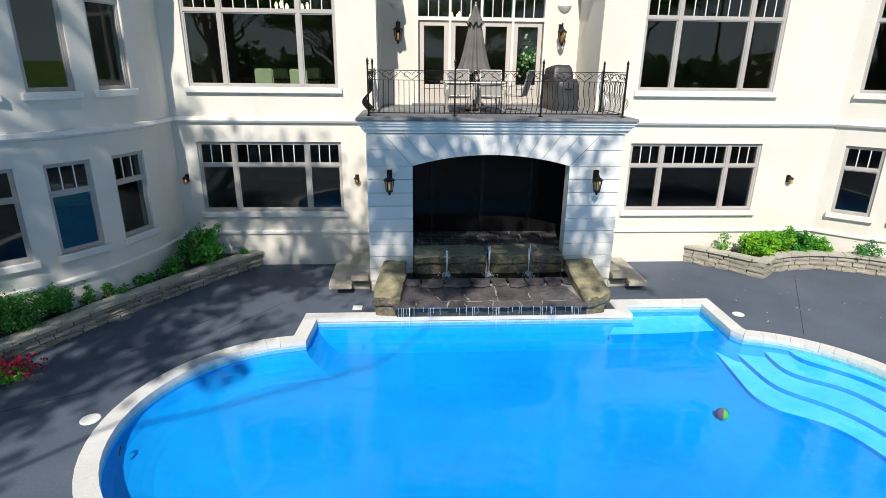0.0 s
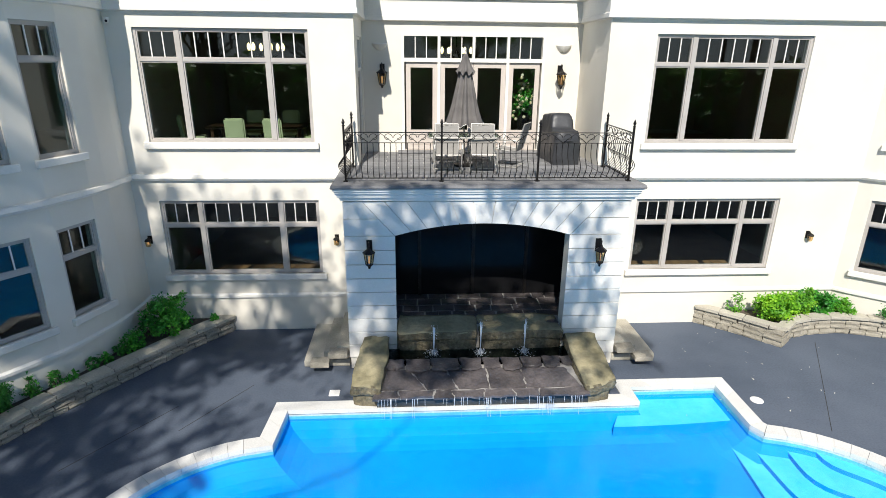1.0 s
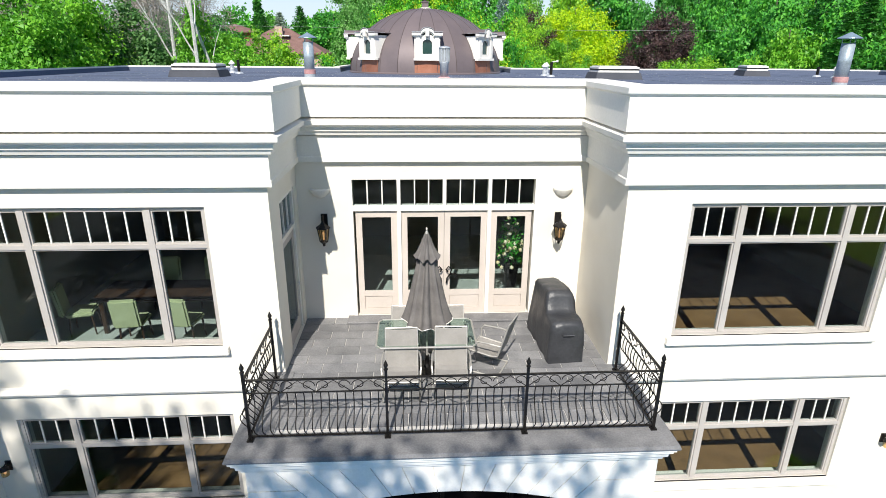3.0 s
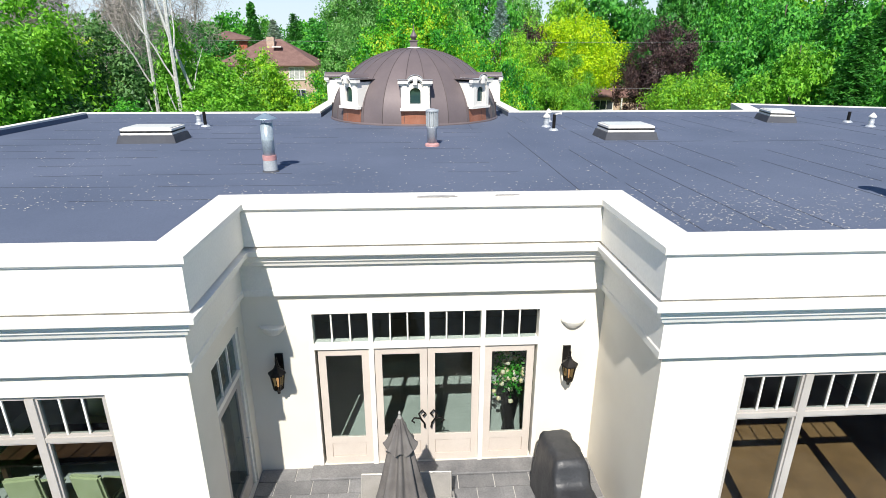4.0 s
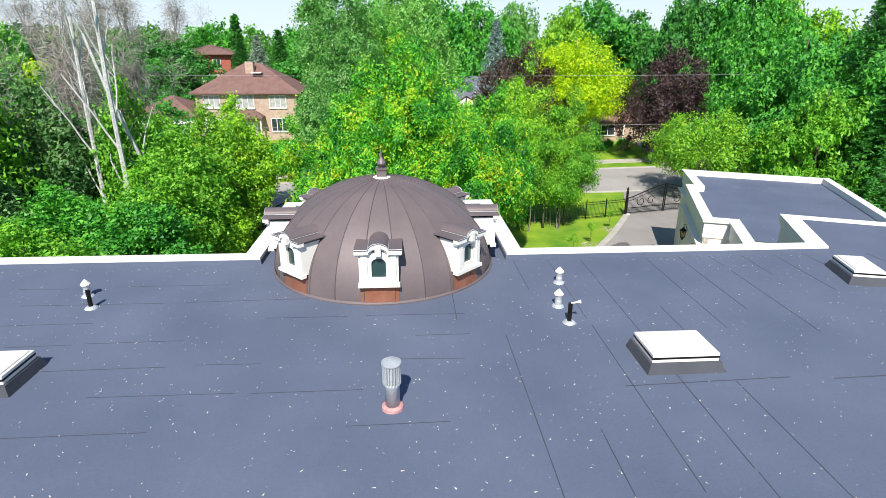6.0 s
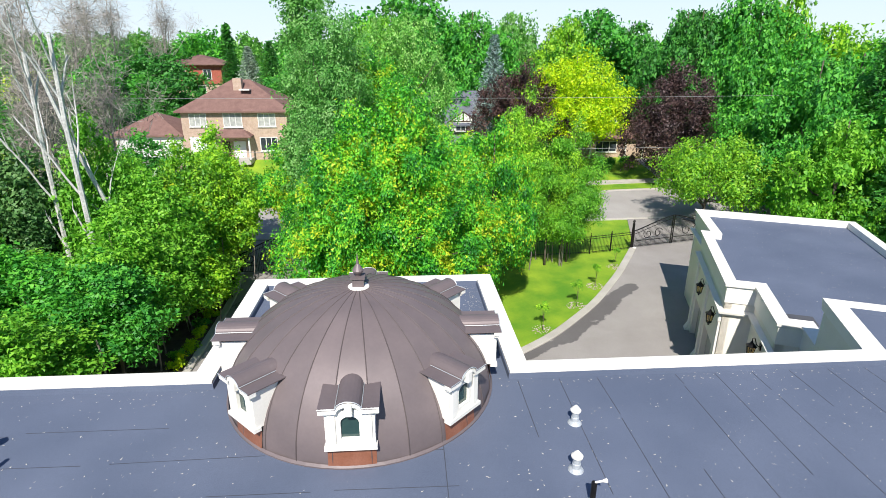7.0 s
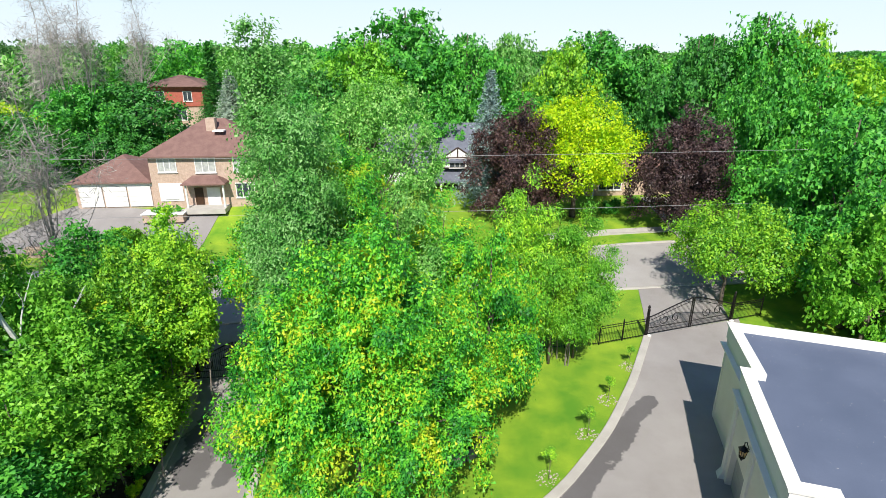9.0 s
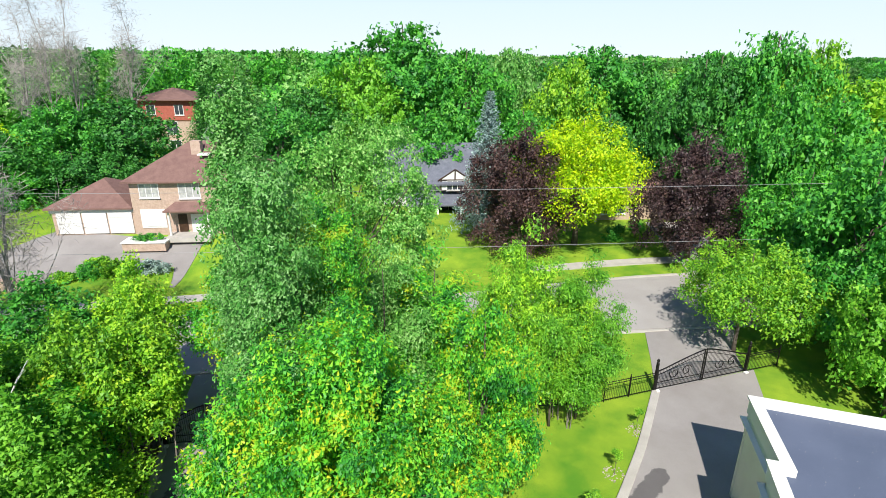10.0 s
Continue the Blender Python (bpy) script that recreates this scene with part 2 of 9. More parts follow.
def lathe(bm, profile, sides=16, at=(0, 0), cap=True):
    """A turned shape from (radius, z) points, from below to above."""
    rings = []
    for r, z in profile:
        rings.append([bm.verts.new((at[0] + r * math.cos(2 * math.pi * k / sides), at[1] + r * math.sin(2 * math.pi * k / sides), z)) for k in range(sides)])
    for a, b in zip(rings, rings[1:]):
        for k in range(sides):
            bm.faces.new((a[k], a[(k + 1) % sides], b[(k + 1) % sides], b[k]))
    if cap:
        bm.faces.new(rings[0][::-1])
        bm.faces.new(rings[-1])


def arc(c, r, a0, a1, n):
    return [(c[0] + r * math.cos(radians(a0 + (a1 - a0) * i / n)), c[1] + r * math.sin(radians(a0 + (a1 - a0) * i / n))) for i in range(n + 1)]


def frame_at(p, q, z=0.0):
    """A pose at p with x along p to q, y into the wall, z up. Returns it and the length."""
    d = Vector((q[0] - p[0], q[1] - p[1]))
    return Matrix.Translation((p[0], p[1], z)) @ Matrix.Rotation(math.atan2(d.y, d.x), 4, "Z"), d.length


def wall_panel(bm, p, q, z0, z1, openings=(), thick=0.3):
    """A straight wall with its outer face on p to q and rectangular openings (a0, a1, z0, z1) through it."""
    m, w = frame_at(p, q)
    xs = sorted({0.0, w, *[v for o in openings for v in o[:2]]})
    for xa, xb in zip(xs, xs[1:]):
        holes = sorted((o[2], o[3]) for o in openings if o[0] < (xa + xb) / 2 < o[1])
        z = z0
        for h0, h1 in [*holes, (z1, z1)]:
            if h0 > z + 1e-4:
                box(bm, xa, xb, 0, thick, z, h0, m)
            z = max(z, h1)


window_count = [0]


def window(m, w, h, cols=(0.0, 1.0), transom=0.3, lites=(3,), label="", sill=True, frame_mat=None, parent_kind="structure"):
    """A fixed window of several lights: outer frame, mullions, transom bar, thin glazing bars above, panes and a sill. m: its lower left corner on the wall's face."""
    window_count[0] += 1
    fm = frame_mat or FRAME
    win = thing("window_%d" % window_count[0], m, label or "taupe framed window with barred upper lights in stucco wall", "window", kind=parent_kind)
    f, y0, y1 = 0.055, 0.05, 0.14
    bm = bmesh.new()
    box(bm, 0, f, y0, y1, 0, h)
    box(bm, w - f, w, y0, y1, 0, h)
    box(bm, f, w - f, y0, y1, 0, f)
    box(bm, f, w - f, y0, y1, h - f, h)
    frame_ob = part("window_frame", bm, fm, win)
    zt = h * (1 - transom)
    for i, c in enumerate(cols[1:-1]):
        bm = bmesh.new()
        box(bm, w * c - 0.05, w * c + 0.05, y0 - 0.012, y1, f, h - f)
        part("mullion", bm, fm, win)
    for i in range(len(cols) - 1):
        a = w * cols[i] + (0.05 if i else f)
        b = w * cols[i + 1] - (0.05 if i < len(cols) - 2 else f)
        bm = bmesh.new()
        box(bm, a, b, y0 - 0.004, y1, zt - 0.035, zt + 0.035)
        part("transom_bar", bm, fm, win)
        for za, zb in ((f, zt - 0.035), (zt + 0.035, h - f)):
            bm = bmesh.new()
            box(bm, a, a + 0.028, y0 + 0.015, y1 - 0.01, za, zb)
            box(bm, b - 0.028, b, y0 + 0.015, y1 - 0.01, za, zb)
            box(bm, a + 0.028, b - 0.028, y0 + 0.015, y1 - 0.01, za, za + 0.028)
            box(bm, a + 0.028, b - 0.028, y0 + 0.015, y1 - 0.01, zb - 0.028, zb)
            part("sash", bm, fm, win)
            bm = bmesh.new()
            box(bm, a + 0.02, b - 0.02, 0.094, 0.104, za + 0.02, zb - 0.02)
            pane = part("pane", bm, GLASS, win)
            pane.visible_shadow = False
        for j in range(1, lites[i % len(lites)]):
            x = a + (b - a) * j / lites[i % len(lites)]
            bm = bmesh.new()
            box(bm, x - 0.012, x + 0.012, y0 + 0.02, 0.09, zt + 0.06, h - f - 0.025)
            part("glazing_bar", bm, TRIM, win)
    if sill:
        bm = soft_box(-0.1, w + 0.1, -0.09, 0.05, -0.15, 0.0, 0.012)
        part("window_sill", bm, TRIM, win)
    return win

# ---- the house: setting ----
FY, RY, RX0, RX1 = 15.5, 17.6, 0.58, 6.30   # facade, recess back wall, recess sides
ROOF, UPPER = 8.82, 4.2
C1, C2, BOW = (-9.7, 15.1), (16.9, 18.7), 5.0


# plan of the left bow, from its far side to the facade, and of the right bow away from the facade
left_mid = [-18 - 16 * k for k in range(8)][::-1]
left_ang = [-160] + [v for a in left_mid for v in (a - 5.6, a + 5.6)] + [-7, 0, 4.5]
left_bow = [(C1[0] + BOW * math.cos(radians(a)), C1[1] + BOW * math.sin(radians(a))) for a in left_ang]
right_mid = [-131 + 16 * k for k in range(7)]
right_ang = [-140.2] + [v for a in right_mid for v in (a - 5.6, a + 5.6)] + [-20, 0]
right_bow = [(C2[0] + BOW * math.cos(radians(a)), C2[1] + BOW * math.sin(radians(a))) for a in right_ang]
right_bow[0] = (right_bow[0][0], FY)
FRONT = [*left_bow[:-1], (left_bow[-1][0], FY), (RX0, FY), (RX0, RY), (RX1, RY), (RX1, FY), *right_bow]
BACK = [(24.0, 31.7), (17.72, 34.3), (16.48, 31.2), (7.38, 31.22), (7.32, 36.95), (-0.50, 36.95), (-0.50, 31.24), (-8.9, 31.3), (-8.9, 23.0), (-14.4, 23.0)]

house_walls = thing("wall_house", None, "cream stucco walls of a large two storey house", "wall", kind="structure")
WINS = []


def house_panel(name, p, q, z0, z1, openings=()):
    bm = bmesh.new()
    wall_panel(bm, p, q, z0, z1, openings)
    part(name, bm, STUCCO, house_walls)


Z0, Z1 = -0.3, 8.55
# bows: one window on each storey in each wide facet
for bow in (left_bow[:-1] + [(left_bow[-1][0], FY)], right_bow):
    for i in range(len(bow) - 1):
        p, q = bow[i], bow[i + 1]
        w = (Vector(q) - Vector(p)).length
        mids = left_mid if bow is not right_bow else right_mid
        if i % 2 == 1 and i // 2 < len(mids):
            house_panel("outer_wall", p, q, Z0, Z1, [(0.04, w - 0.04, 1.55, 3.42), (0.04, w - 0.04, 4.80, 7.24)])
            m, _ = frame_at(p, q)
            WINS.append((m @ pose(0.04, 0, 1.55), w - 0.08, 1.87, 0.33))
            WINS.append((m @ pose(0.04, 0, 4.80), w - 0.08, 2.44, 0.27))
        else:
            house_panel("outer_wall", p, q, Z0, Z1)
L0 = left_bow[-1][0]
R1 = right_bow[0][0]
house_panel("outer_wall", (L0, FY), (RX0, FY), Z0, Z1, [(-4.15 - L0, -0.42 - L0, 1.55, 3.42), (-4.15 - L0, -0.42 - L0, 4.80, 7.24)])
house_panel("outer_wall", (RX1, FY), (R1, FY), Z0, Z1, [(7.40 - RX1, 11.10 - RX1, 1.55, 3.42), (7.40 - RX1, 11.10 - RX1, 4.80, 7.24)])
house_panel("outer_wall", (RX0, RY), (RX1, RY), 3.7, Z1, [(1.58 - RX0, 5.34 - RX0, 4.30, 7.28)])
house_panel("outer_wall", (RX0, FY + 0.3), (RX0, RY + 0.3), 3.7, Z1, [(0.35, 1.55, 4.24, 7.15)])
house_panel("outer_wall", (RX1, RY + 0.3), (RX1, FY + 0.3), 3.7, Z1)
back_path = [FRONT[-1], *BACK, FRONT[0]]
for p, q in zip(back_path, back_path[1:]):
    house_panel("rear_wall", p, q, Z0, Z1)

for x0, x1 in ((-4.15, -0.42), (7.40, 11.10)):
    for z0, h, tr in ((1.55, 1.87, 0.33), (4.80, 2.44, 0.27)):
        window(pose(x0, FY, z0), x1 - x0, h, (0, 0.247, 0.757, 1), tr, (3, 6, 3))
for m, w, h, tr in WINS:
    window(m, w, h, (0, 1), tr, (3,))

# string courses, cornice and parapet along the whole front
def moulding(name, path, profile, label, material=TRIM, closed=False):
    bm = bmesh.new()
    sweep(bm, path, profile, closed)
    return tagged(link_mesh(name, bm, material), label, "moulding", kind="structure")


lower_front_l = FRONT[:FRONT.index((RX0, FY))] + [(0.40, FY)]
lower_front_r = [(6.42, FY)] + FRONT[FRONT.index((RX1, FY)) + 1:]
for path in (lower_front_l, lower_front_r):
    moulding("trim_belt", path, [(0, 3.90), (0.07, 3.92), (0.10, 3.97), (0.07, 4.05), (0, 4.07)], "white stucco belt moulding between the storeys")
    moulding("trim_plinth", path, [(0, 0.90), (0.05, 0.92), (0.05, 0.98), (0, 1.02)], "thin white plinth moulding round the stucco base")
moulding("trim_frieze", FRONT, [(0, 7.55), (0.10, 7.57), (0.10, 7.66), (0.085, 7.68), (0.085, 8.06), (0, 8.08)], "white frieze band below the cornice")
moulding("trim_cornice", FRONT, [(0, 8.05), (0.14, 8.08), (0.16, 8.14), (0.19, 8.16), (0.20, 8.23), (0.29, 8.28), (0.30, 8.36), (0.10, 8.42), (0, 8.42)], "stepped white cornice round the house front")
moulding("trim_parapet", FRONT, [(-0.12, 8.425), (0.25, 8.425), (0.25, 8.95), (0.28, 8.97), (0.30, 8.99), (0.30, 9.07), (-0.15, 9.10), (-0.16, 8.70)], "white parapet with flat cap round the roof")
moulding("trim_rear_parapet", [FRONT[-1], *BACK, FRONT[0]], [(-0.40, 8.60), (0.06, 8.60), (0.10, 8.98), (-0.42, 9.02), (-0.42, 8.70)], "white rear parapet cap round the flat roof")
moulding("trim_roof_upstand", [FRONT[-1], *BACK, FRONT[0]], [(-0.46, 8.79), (-0.424, 8.79), (-0.424, 8.965), (-0.445, 8.965)], "dark roof membrane turned up inside the rear parapet", ROOFING)

# roof membrane and slabs
plan = [*FRONT, *BACK]
bm = bmesh.new()
prism(bm, offset_path(plan, -0.10, True), 8.5, ROOF)
roof = tagged(link_mesh("roof", bm, ROOFING), "dark grey granulated flat roof membrane with petals", "roof", kind="structure")
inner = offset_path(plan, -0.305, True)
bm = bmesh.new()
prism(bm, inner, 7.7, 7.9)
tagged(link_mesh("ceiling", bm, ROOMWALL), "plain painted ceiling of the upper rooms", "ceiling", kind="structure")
bm = bmesh.new()
prism(bm, inner, 3.75, UPPER - 0.004)
tagged(link_mesh("floor_upper", bm, ROOMFLOOR), "pale tiled floor of the upper rooms", "floor", kind="structure")
bm = bmesh.new()
box(bm, RX1 + 0.31, 13.0, FY + 0.31, 22.0, UPPER - 0.004, UPPER + 0.016)
tagged(link_mesh("floor_study", bm, WOODFLOOR), "brown oak floor of the upper room", "floor", kind="structure")
bm = bmesh.new()
prism(bm, inner, -0.2, 0.9)
tagged(link_mesh("floor_lower", bm, WOODFLOOR), "dark floor of the lower rooms", "floor", kind="structure")
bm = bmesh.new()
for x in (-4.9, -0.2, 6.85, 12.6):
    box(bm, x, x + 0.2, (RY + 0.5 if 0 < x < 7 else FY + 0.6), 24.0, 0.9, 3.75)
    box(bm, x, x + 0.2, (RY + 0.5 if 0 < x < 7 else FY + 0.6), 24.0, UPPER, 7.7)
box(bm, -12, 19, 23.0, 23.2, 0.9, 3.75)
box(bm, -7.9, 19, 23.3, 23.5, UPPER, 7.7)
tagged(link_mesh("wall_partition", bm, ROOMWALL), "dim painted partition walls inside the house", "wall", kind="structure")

# ---- ground, pool terrace, drive and road ----
RISE = 0.60            # the front garden lies this much above the old datum
DRIVE = 0.70 + RISE
SITE = Matrix.Translation((0.844, -0.316, 0)) @ Matrix.Rotation(radians(1.226), 4, "Z")


def site(x, y):
    """A point of the front garden's own grid, which is turned a little against the house."""
    v = SITE @ Vector((x, y, 0))
    return (v.x, v.y)



def smoothstep(a, b, v):
    t = min(1.0, max(0.0, (v - a) / (b - a)))
    return t * t * (3 - 2 * t)


def land(x, y):
    """Height of the ground."""
    left = 1 - smoothstep(-6, 24, x)
    z = (0.66 + RISE) * smoothstep(28, 30, y) + 0.15 * smoothstep(60, 75, y) + (2.60 * left + 0.5 * (1 - left)) * smoothstep(80, 89, y) + 2.5 * smoothstep(95, 190, y)
    z += 0.25 * noise.noise((x * 0.02, y * 0.02, 3.0)) * smoothstep(80, 130, y)
    sunk = smoothstep(-18.5, -17.5, x) * (1 - smoothstep(23.5, 24.5, x)) * smoothstep(-18.5, -17.5, y) * (1 - smoothstep(28.0, 28.5, y))
    return z - 3.0 * sunk


def spaced(lo, hi, fine_lo, fine_hi, fine, coarse):
    v, out = lo, []
    while v < hi:
        out.append(v)
        v += fine if fine_lo <= v < fine_hi else coarse * (1 + 0.06 * max(0, abs(v) - 150) / coarse)
    return out + [hi]


xs, ys = spaced(-2400, 2400, -60, 70, 2.0, 10.0), spaced(-1600, 3000, -22, 130, 1.5, 10.0)
bm = bmesh.new()
grid = [[bm.verts.new((x, y, land(x, y))) for x in xs] for y in ys]
for a, b in zip(grid, grid[1:]):
    for i in range(len(xs) - 1):
        bm.faces.new((a[i], a[i + 1], b[i + 1], b[i]))
ground = tagged(link_mesh("ground", bm, GRASS, True), "green mown lawn running out to the horizon", "ground", kind="structure")


def strip(name, left, right, lift, material, label, category="paving", follow=True, z=None, thick=0.12, kind="structure"):
    """A paved strip between two plan lines of the same count of points."""
    bm = bmesh.new()
    rows = []
    for p, q in zip([site(*p) for p in left], [site(*p) for p in right]):
        row = []
        for k in range(7):
            x, y = p[0] + (q[0] - p[0]) * k / 6, p[1] + (q[1] - p[1]) * k / 6
            h = (land(x, y) + lift) if z is None else z
            row.append((x, y, h))
        rows.append(row)
    top = [[bm.verts.new(v) for v in r] for r in rows]
    bot = [[bm.verts.new((v[0], v[1], v[2] - thick)) for v in r] for r in rows]
    for a, b, c, d in zip(top, top[1:], bot, bot[1:]):
        for i in range(6):
            bm.faces.new((a[i], a[i + 1], b[i + 1], b[i]))
        bm.faces.new((a[0], b[0], d[0], c[0]))
        bm.faces.new((b[6], a[6], c[6], d[6]))
    bm.faces.new([*top[0][::-1], *bot[0]])
    bm.faces.new([*top[-1], *bot[-1][::-1]])
    return tagged(link_mesh(name, bm, material), label, category, kind=kind)


def line(pts, n):
    """n points evenly along a polyline, rounded at its corners."""
    ps = [Vector(p) for p in pts]
    seg = [(b - a).length for a, b in zip(ps, ps[1:])]
    total, out = sum(seg), []
    for k in range(n):
        s = total * k / (n - 1)
        i = 0
        while i < len(seg) - 1 and s > seg[i]:
            s -= seg[i]
            i += 1
        out.append(ps[i].lerp(ps[i + 1], min(1, s / seg[i])))
    for _ in range(3):
        out = [out[0]] + [(a + b * 2 + c) / 4 for a, b, c in zip(out, out[1:], out[2:])] + [out[-1]]
    return [(p.x, p.y) for p in out]


def patchy_paving(name, blobs, base):
    """Paving with darker patches of uneven outline: blobs of (x, y, radius along, radius across, turn)."""
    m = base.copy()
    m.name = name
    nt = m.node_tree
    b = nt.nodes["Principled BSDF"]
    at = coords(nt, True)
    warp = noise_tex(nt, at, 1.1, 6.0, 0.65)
    # wet: warped distance to the nearest darker patch
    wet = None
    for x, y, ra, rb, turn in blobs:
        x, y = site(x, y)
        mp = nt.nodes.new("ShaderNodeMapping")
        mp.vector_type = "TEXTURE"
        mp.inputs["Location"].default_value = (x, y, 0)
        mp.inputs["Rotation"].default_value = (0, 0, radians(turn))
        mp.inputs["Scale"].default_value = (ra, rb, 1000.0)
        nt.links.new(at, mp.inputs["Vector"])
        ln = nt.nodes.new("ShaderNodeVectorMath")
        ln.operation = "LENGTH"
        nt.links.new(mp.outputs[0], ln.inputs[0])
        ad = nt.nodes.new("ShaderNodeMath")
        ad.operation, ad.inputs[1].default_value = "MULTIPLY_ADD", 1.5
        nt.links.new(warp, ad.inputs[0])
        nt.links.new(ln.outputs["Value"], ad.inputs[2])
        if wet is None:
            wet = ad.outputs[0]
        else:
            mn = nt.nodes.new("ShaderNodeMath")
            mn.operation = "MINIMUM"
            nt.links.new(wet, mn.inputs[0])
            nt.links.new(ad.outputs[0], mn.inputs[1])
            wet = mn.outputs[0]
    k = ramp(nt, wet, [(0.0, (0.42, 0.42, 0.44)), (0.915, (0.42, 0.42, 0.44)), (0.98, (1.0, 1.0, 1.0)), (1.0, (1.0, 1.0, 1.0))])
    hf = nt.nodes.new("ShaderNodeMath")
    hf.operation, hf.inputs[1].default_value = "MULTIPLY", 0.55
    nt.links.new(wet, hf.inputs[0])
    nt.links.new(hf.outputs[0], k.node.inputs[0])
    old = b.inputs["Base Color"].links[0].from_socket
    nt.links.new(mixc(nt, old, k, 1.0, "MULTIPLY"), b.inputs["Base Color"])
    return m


DRIVEPATCHY = patchy_paving("damp_drive_paving", [(11.4, 44.8, 2.3, 0.45, 33), (14.2, 47.0, 2.5, 0.7, 44), (16.6, 49.5, 2.4, 0.85, 48), (19.2, 51.9, 2.0, 0.55, 42), (-4.2, 52.0, 1.9, 1.8, 0), (-4.8, 49.4, 1.0, 1.4, 10), (-3.0, 49.2, 0.5, 1.4, -14)], ASPHALT)
# drive in front of the garage, curving to the right hand gate, and the left drive to its own gate
inner_kerb = line([(-1.0, 43.6), (5, 42.9), (9.6, 44.0), (12.9, 46.4), (16.6, 50.2), (20.0, 54.8), (23.3, 60.0)], 40)
outer_edge = line([(-1.0, 36.5), (7, 36.5), (18.5, 33.5), (21.5, 40), (24.5, 46), (27.5, 53), (31.5, 62.0)], 40)
strip("road_drive", outer_edge, inner_kerb, 0.045, DRIVEPATCHY, "pale grey paved drive curving to the gate", "drive")
strip("road_side_drive", line([(-1.8, 38), (-1.7, 48), (-1.9, 54), (-2.6, 58), (-3.5, 70)], 20), line([(-6.2, 38), (-6.15, 48), (-6.2, 54), (-7.0, 58), (-8.0, 70)], 20), 0.04, DRIVEPATCHY, "grey paved side drive to a second gate", "drive")
strip("road_gate_link", [(23.3, 60.0), (24.8, 64.0), (26.0, 67.5), (27.0, 70)], [(30.7, 61.9), (31.8, 65), (33.5, 67.5), (35, 70)][::1], 0.05, ASPHALT, "grey paved apron outside the gate", "drive")
street_n = line([(-120, 62.5), (-40, 70.5), (-8, 73.5), (15, 76.0), (29.3, 78.9), (37, 79.4), (60, 77), (140, 66)], 60)
street_s = line([(-120, 54), (-40, 61.5), (-8, 64.5), (12, 66.5), (26, 68.6), (37, 68.5), (60, 67), (140, 57)], 60)
STREETMAT = surface("street_asphalt", (0.34, 0.315, 0.295), (0.41, 0.385, 0.365), 0.3, 50, 0.9, 0, 0.3, 0.01, 0.2)
strip("road_street", street_s, street_n, 0.07, STREETMAT, "sun bleached grey asphalt street", "street")


def kerb(name, pts, w, h, material, label):
    bm = bmesh.new()
    pts = [site(*p) for p in pts]
    a, b = offset_path(pts, w / 2), offset_path(pts, -w / 2)
    rings = []
    for (px, py), (qx, qy) in zip(a, b):
        za, zb = land(px, py), land(qx, qy)
        rings.append([bm.verts.new(v) for v in ((px, py, za - 0.1), (px, py, za + h - 0.02), (px + (qx - px) * 0.08, py + (qy - py) * 0.08, za + h), (qx - (qx - px) * 0.08, qy - (qy - py) * 0.08, zb + h), (qx, qy, zb + h - 0.02), (qx, qy, zb - 0.1))])
    for r, s in zip(rings, rings[1:]):
        for j in range(6):
            bm.faces.new((r[j], r[(j + 1) % 6], s[(j + 1) % 6], s[j]))
    bm.faces.new(rings[0])
    bm.faces.new(rings[-1][::-1])
    return tagged(link_mesh(name, bm, material), label, "kerb", kind="structure")


CONCRETE = surface("pale_concrete", (0.42, 0.39, 0.35), (0.52, 0.49, 0.44), 1.0, 40, 0.85, 0, 0.3, 0.01, 0.2)
kerb("kerb_lawn", inner_kerb, 0.5, 0.13, CONCRETE, "pale concrete kerb along the curved lawn")
kerb("kerb_side_left", line([(-6.35, 38), (-6.3, 48), (-6.35, 54), (-7.1, 58)], 16), 0.4, 0.16, CONCRETE, "pale stone kerb along the planting bed")
kerb("kerb_side_right", line([(-1.65, 43.6), (-1.55, 48), (-1.75, 54), (-2.4, 58)], 16), 0.4, 0.13, CONCRETE, "pale stone kerb beside the lawn")
kerb("kerb_street", street_n, 0.35, 0.18, CONCRETE, "concrete kerb along the far street edge")
kerb("kerb_street_near", [p for p in street_s if p[0] < 24 or p[0] > 36], 0.3, 0.12, CONCRETE, "concrete kerb along the near street edge")

# planting bed under the left hedge
strip("ground_bed", line([(-6.5, 42.2), (-6.5, 48), (-6.6, 56), (-7.3, 58)], 14), line([(-16, 41), (-16, 48), (-16, 56), (-14, 60)], 14), 0.04, SOIL, "dark mulched soil under the hedge trees", "soil")

# pool: left and right round ends, a step in at each side of the cascade
POOL_L, POOL_R, PR = (-0.6, 8.3), (7.95, 8.3), 2.85
coping_out = [*arc(POOL_L, PR, 270, 98.5, 30), (-0.96, 12.20), (6.16, 12.20), (6.16, 12.74), (8.65, 12.74), (8.60, 11.14), *arc(POOL_R, PR, 76, -90, 30)]
coping_out = coping_out[::-1]          # anticlockwise
pool_in = offset_path(coping_out, -0.30, True)


def hole_slab(outer, hole, z0, z1, material, name, label, category, kind="structure"):
    bm = bmesh.new()
    for z in (z1, z0):
        edges = []
        for loop in (outer, hole):
            vs = [bm.verts.new((x, y, z)) for x, y in loop]
            edges += [bm.edges.new((a, b)) for a, b in zip(vs, vs[1:] + vs[:1])]
        bmesh.ops.triangle_fill(bm, use_beauty=True, edges=edges)
    for loop in (outer, hole):
        for (ax, ay), (bx, by) in zip(loop, loop[1:] + loop[:1]):
            bm.faces.new([bm.verts.new(v) for v in ((ax, ay, z0), (bx, by, z0), (bx, by, z1), (ax, ay, z1))])
    bmesh.ops.remove_doubles(bm, verts=bm.verts[:], dist=0.0005)
    return tagged(link_mesh(name, bm, material), label, category, kind=kind)


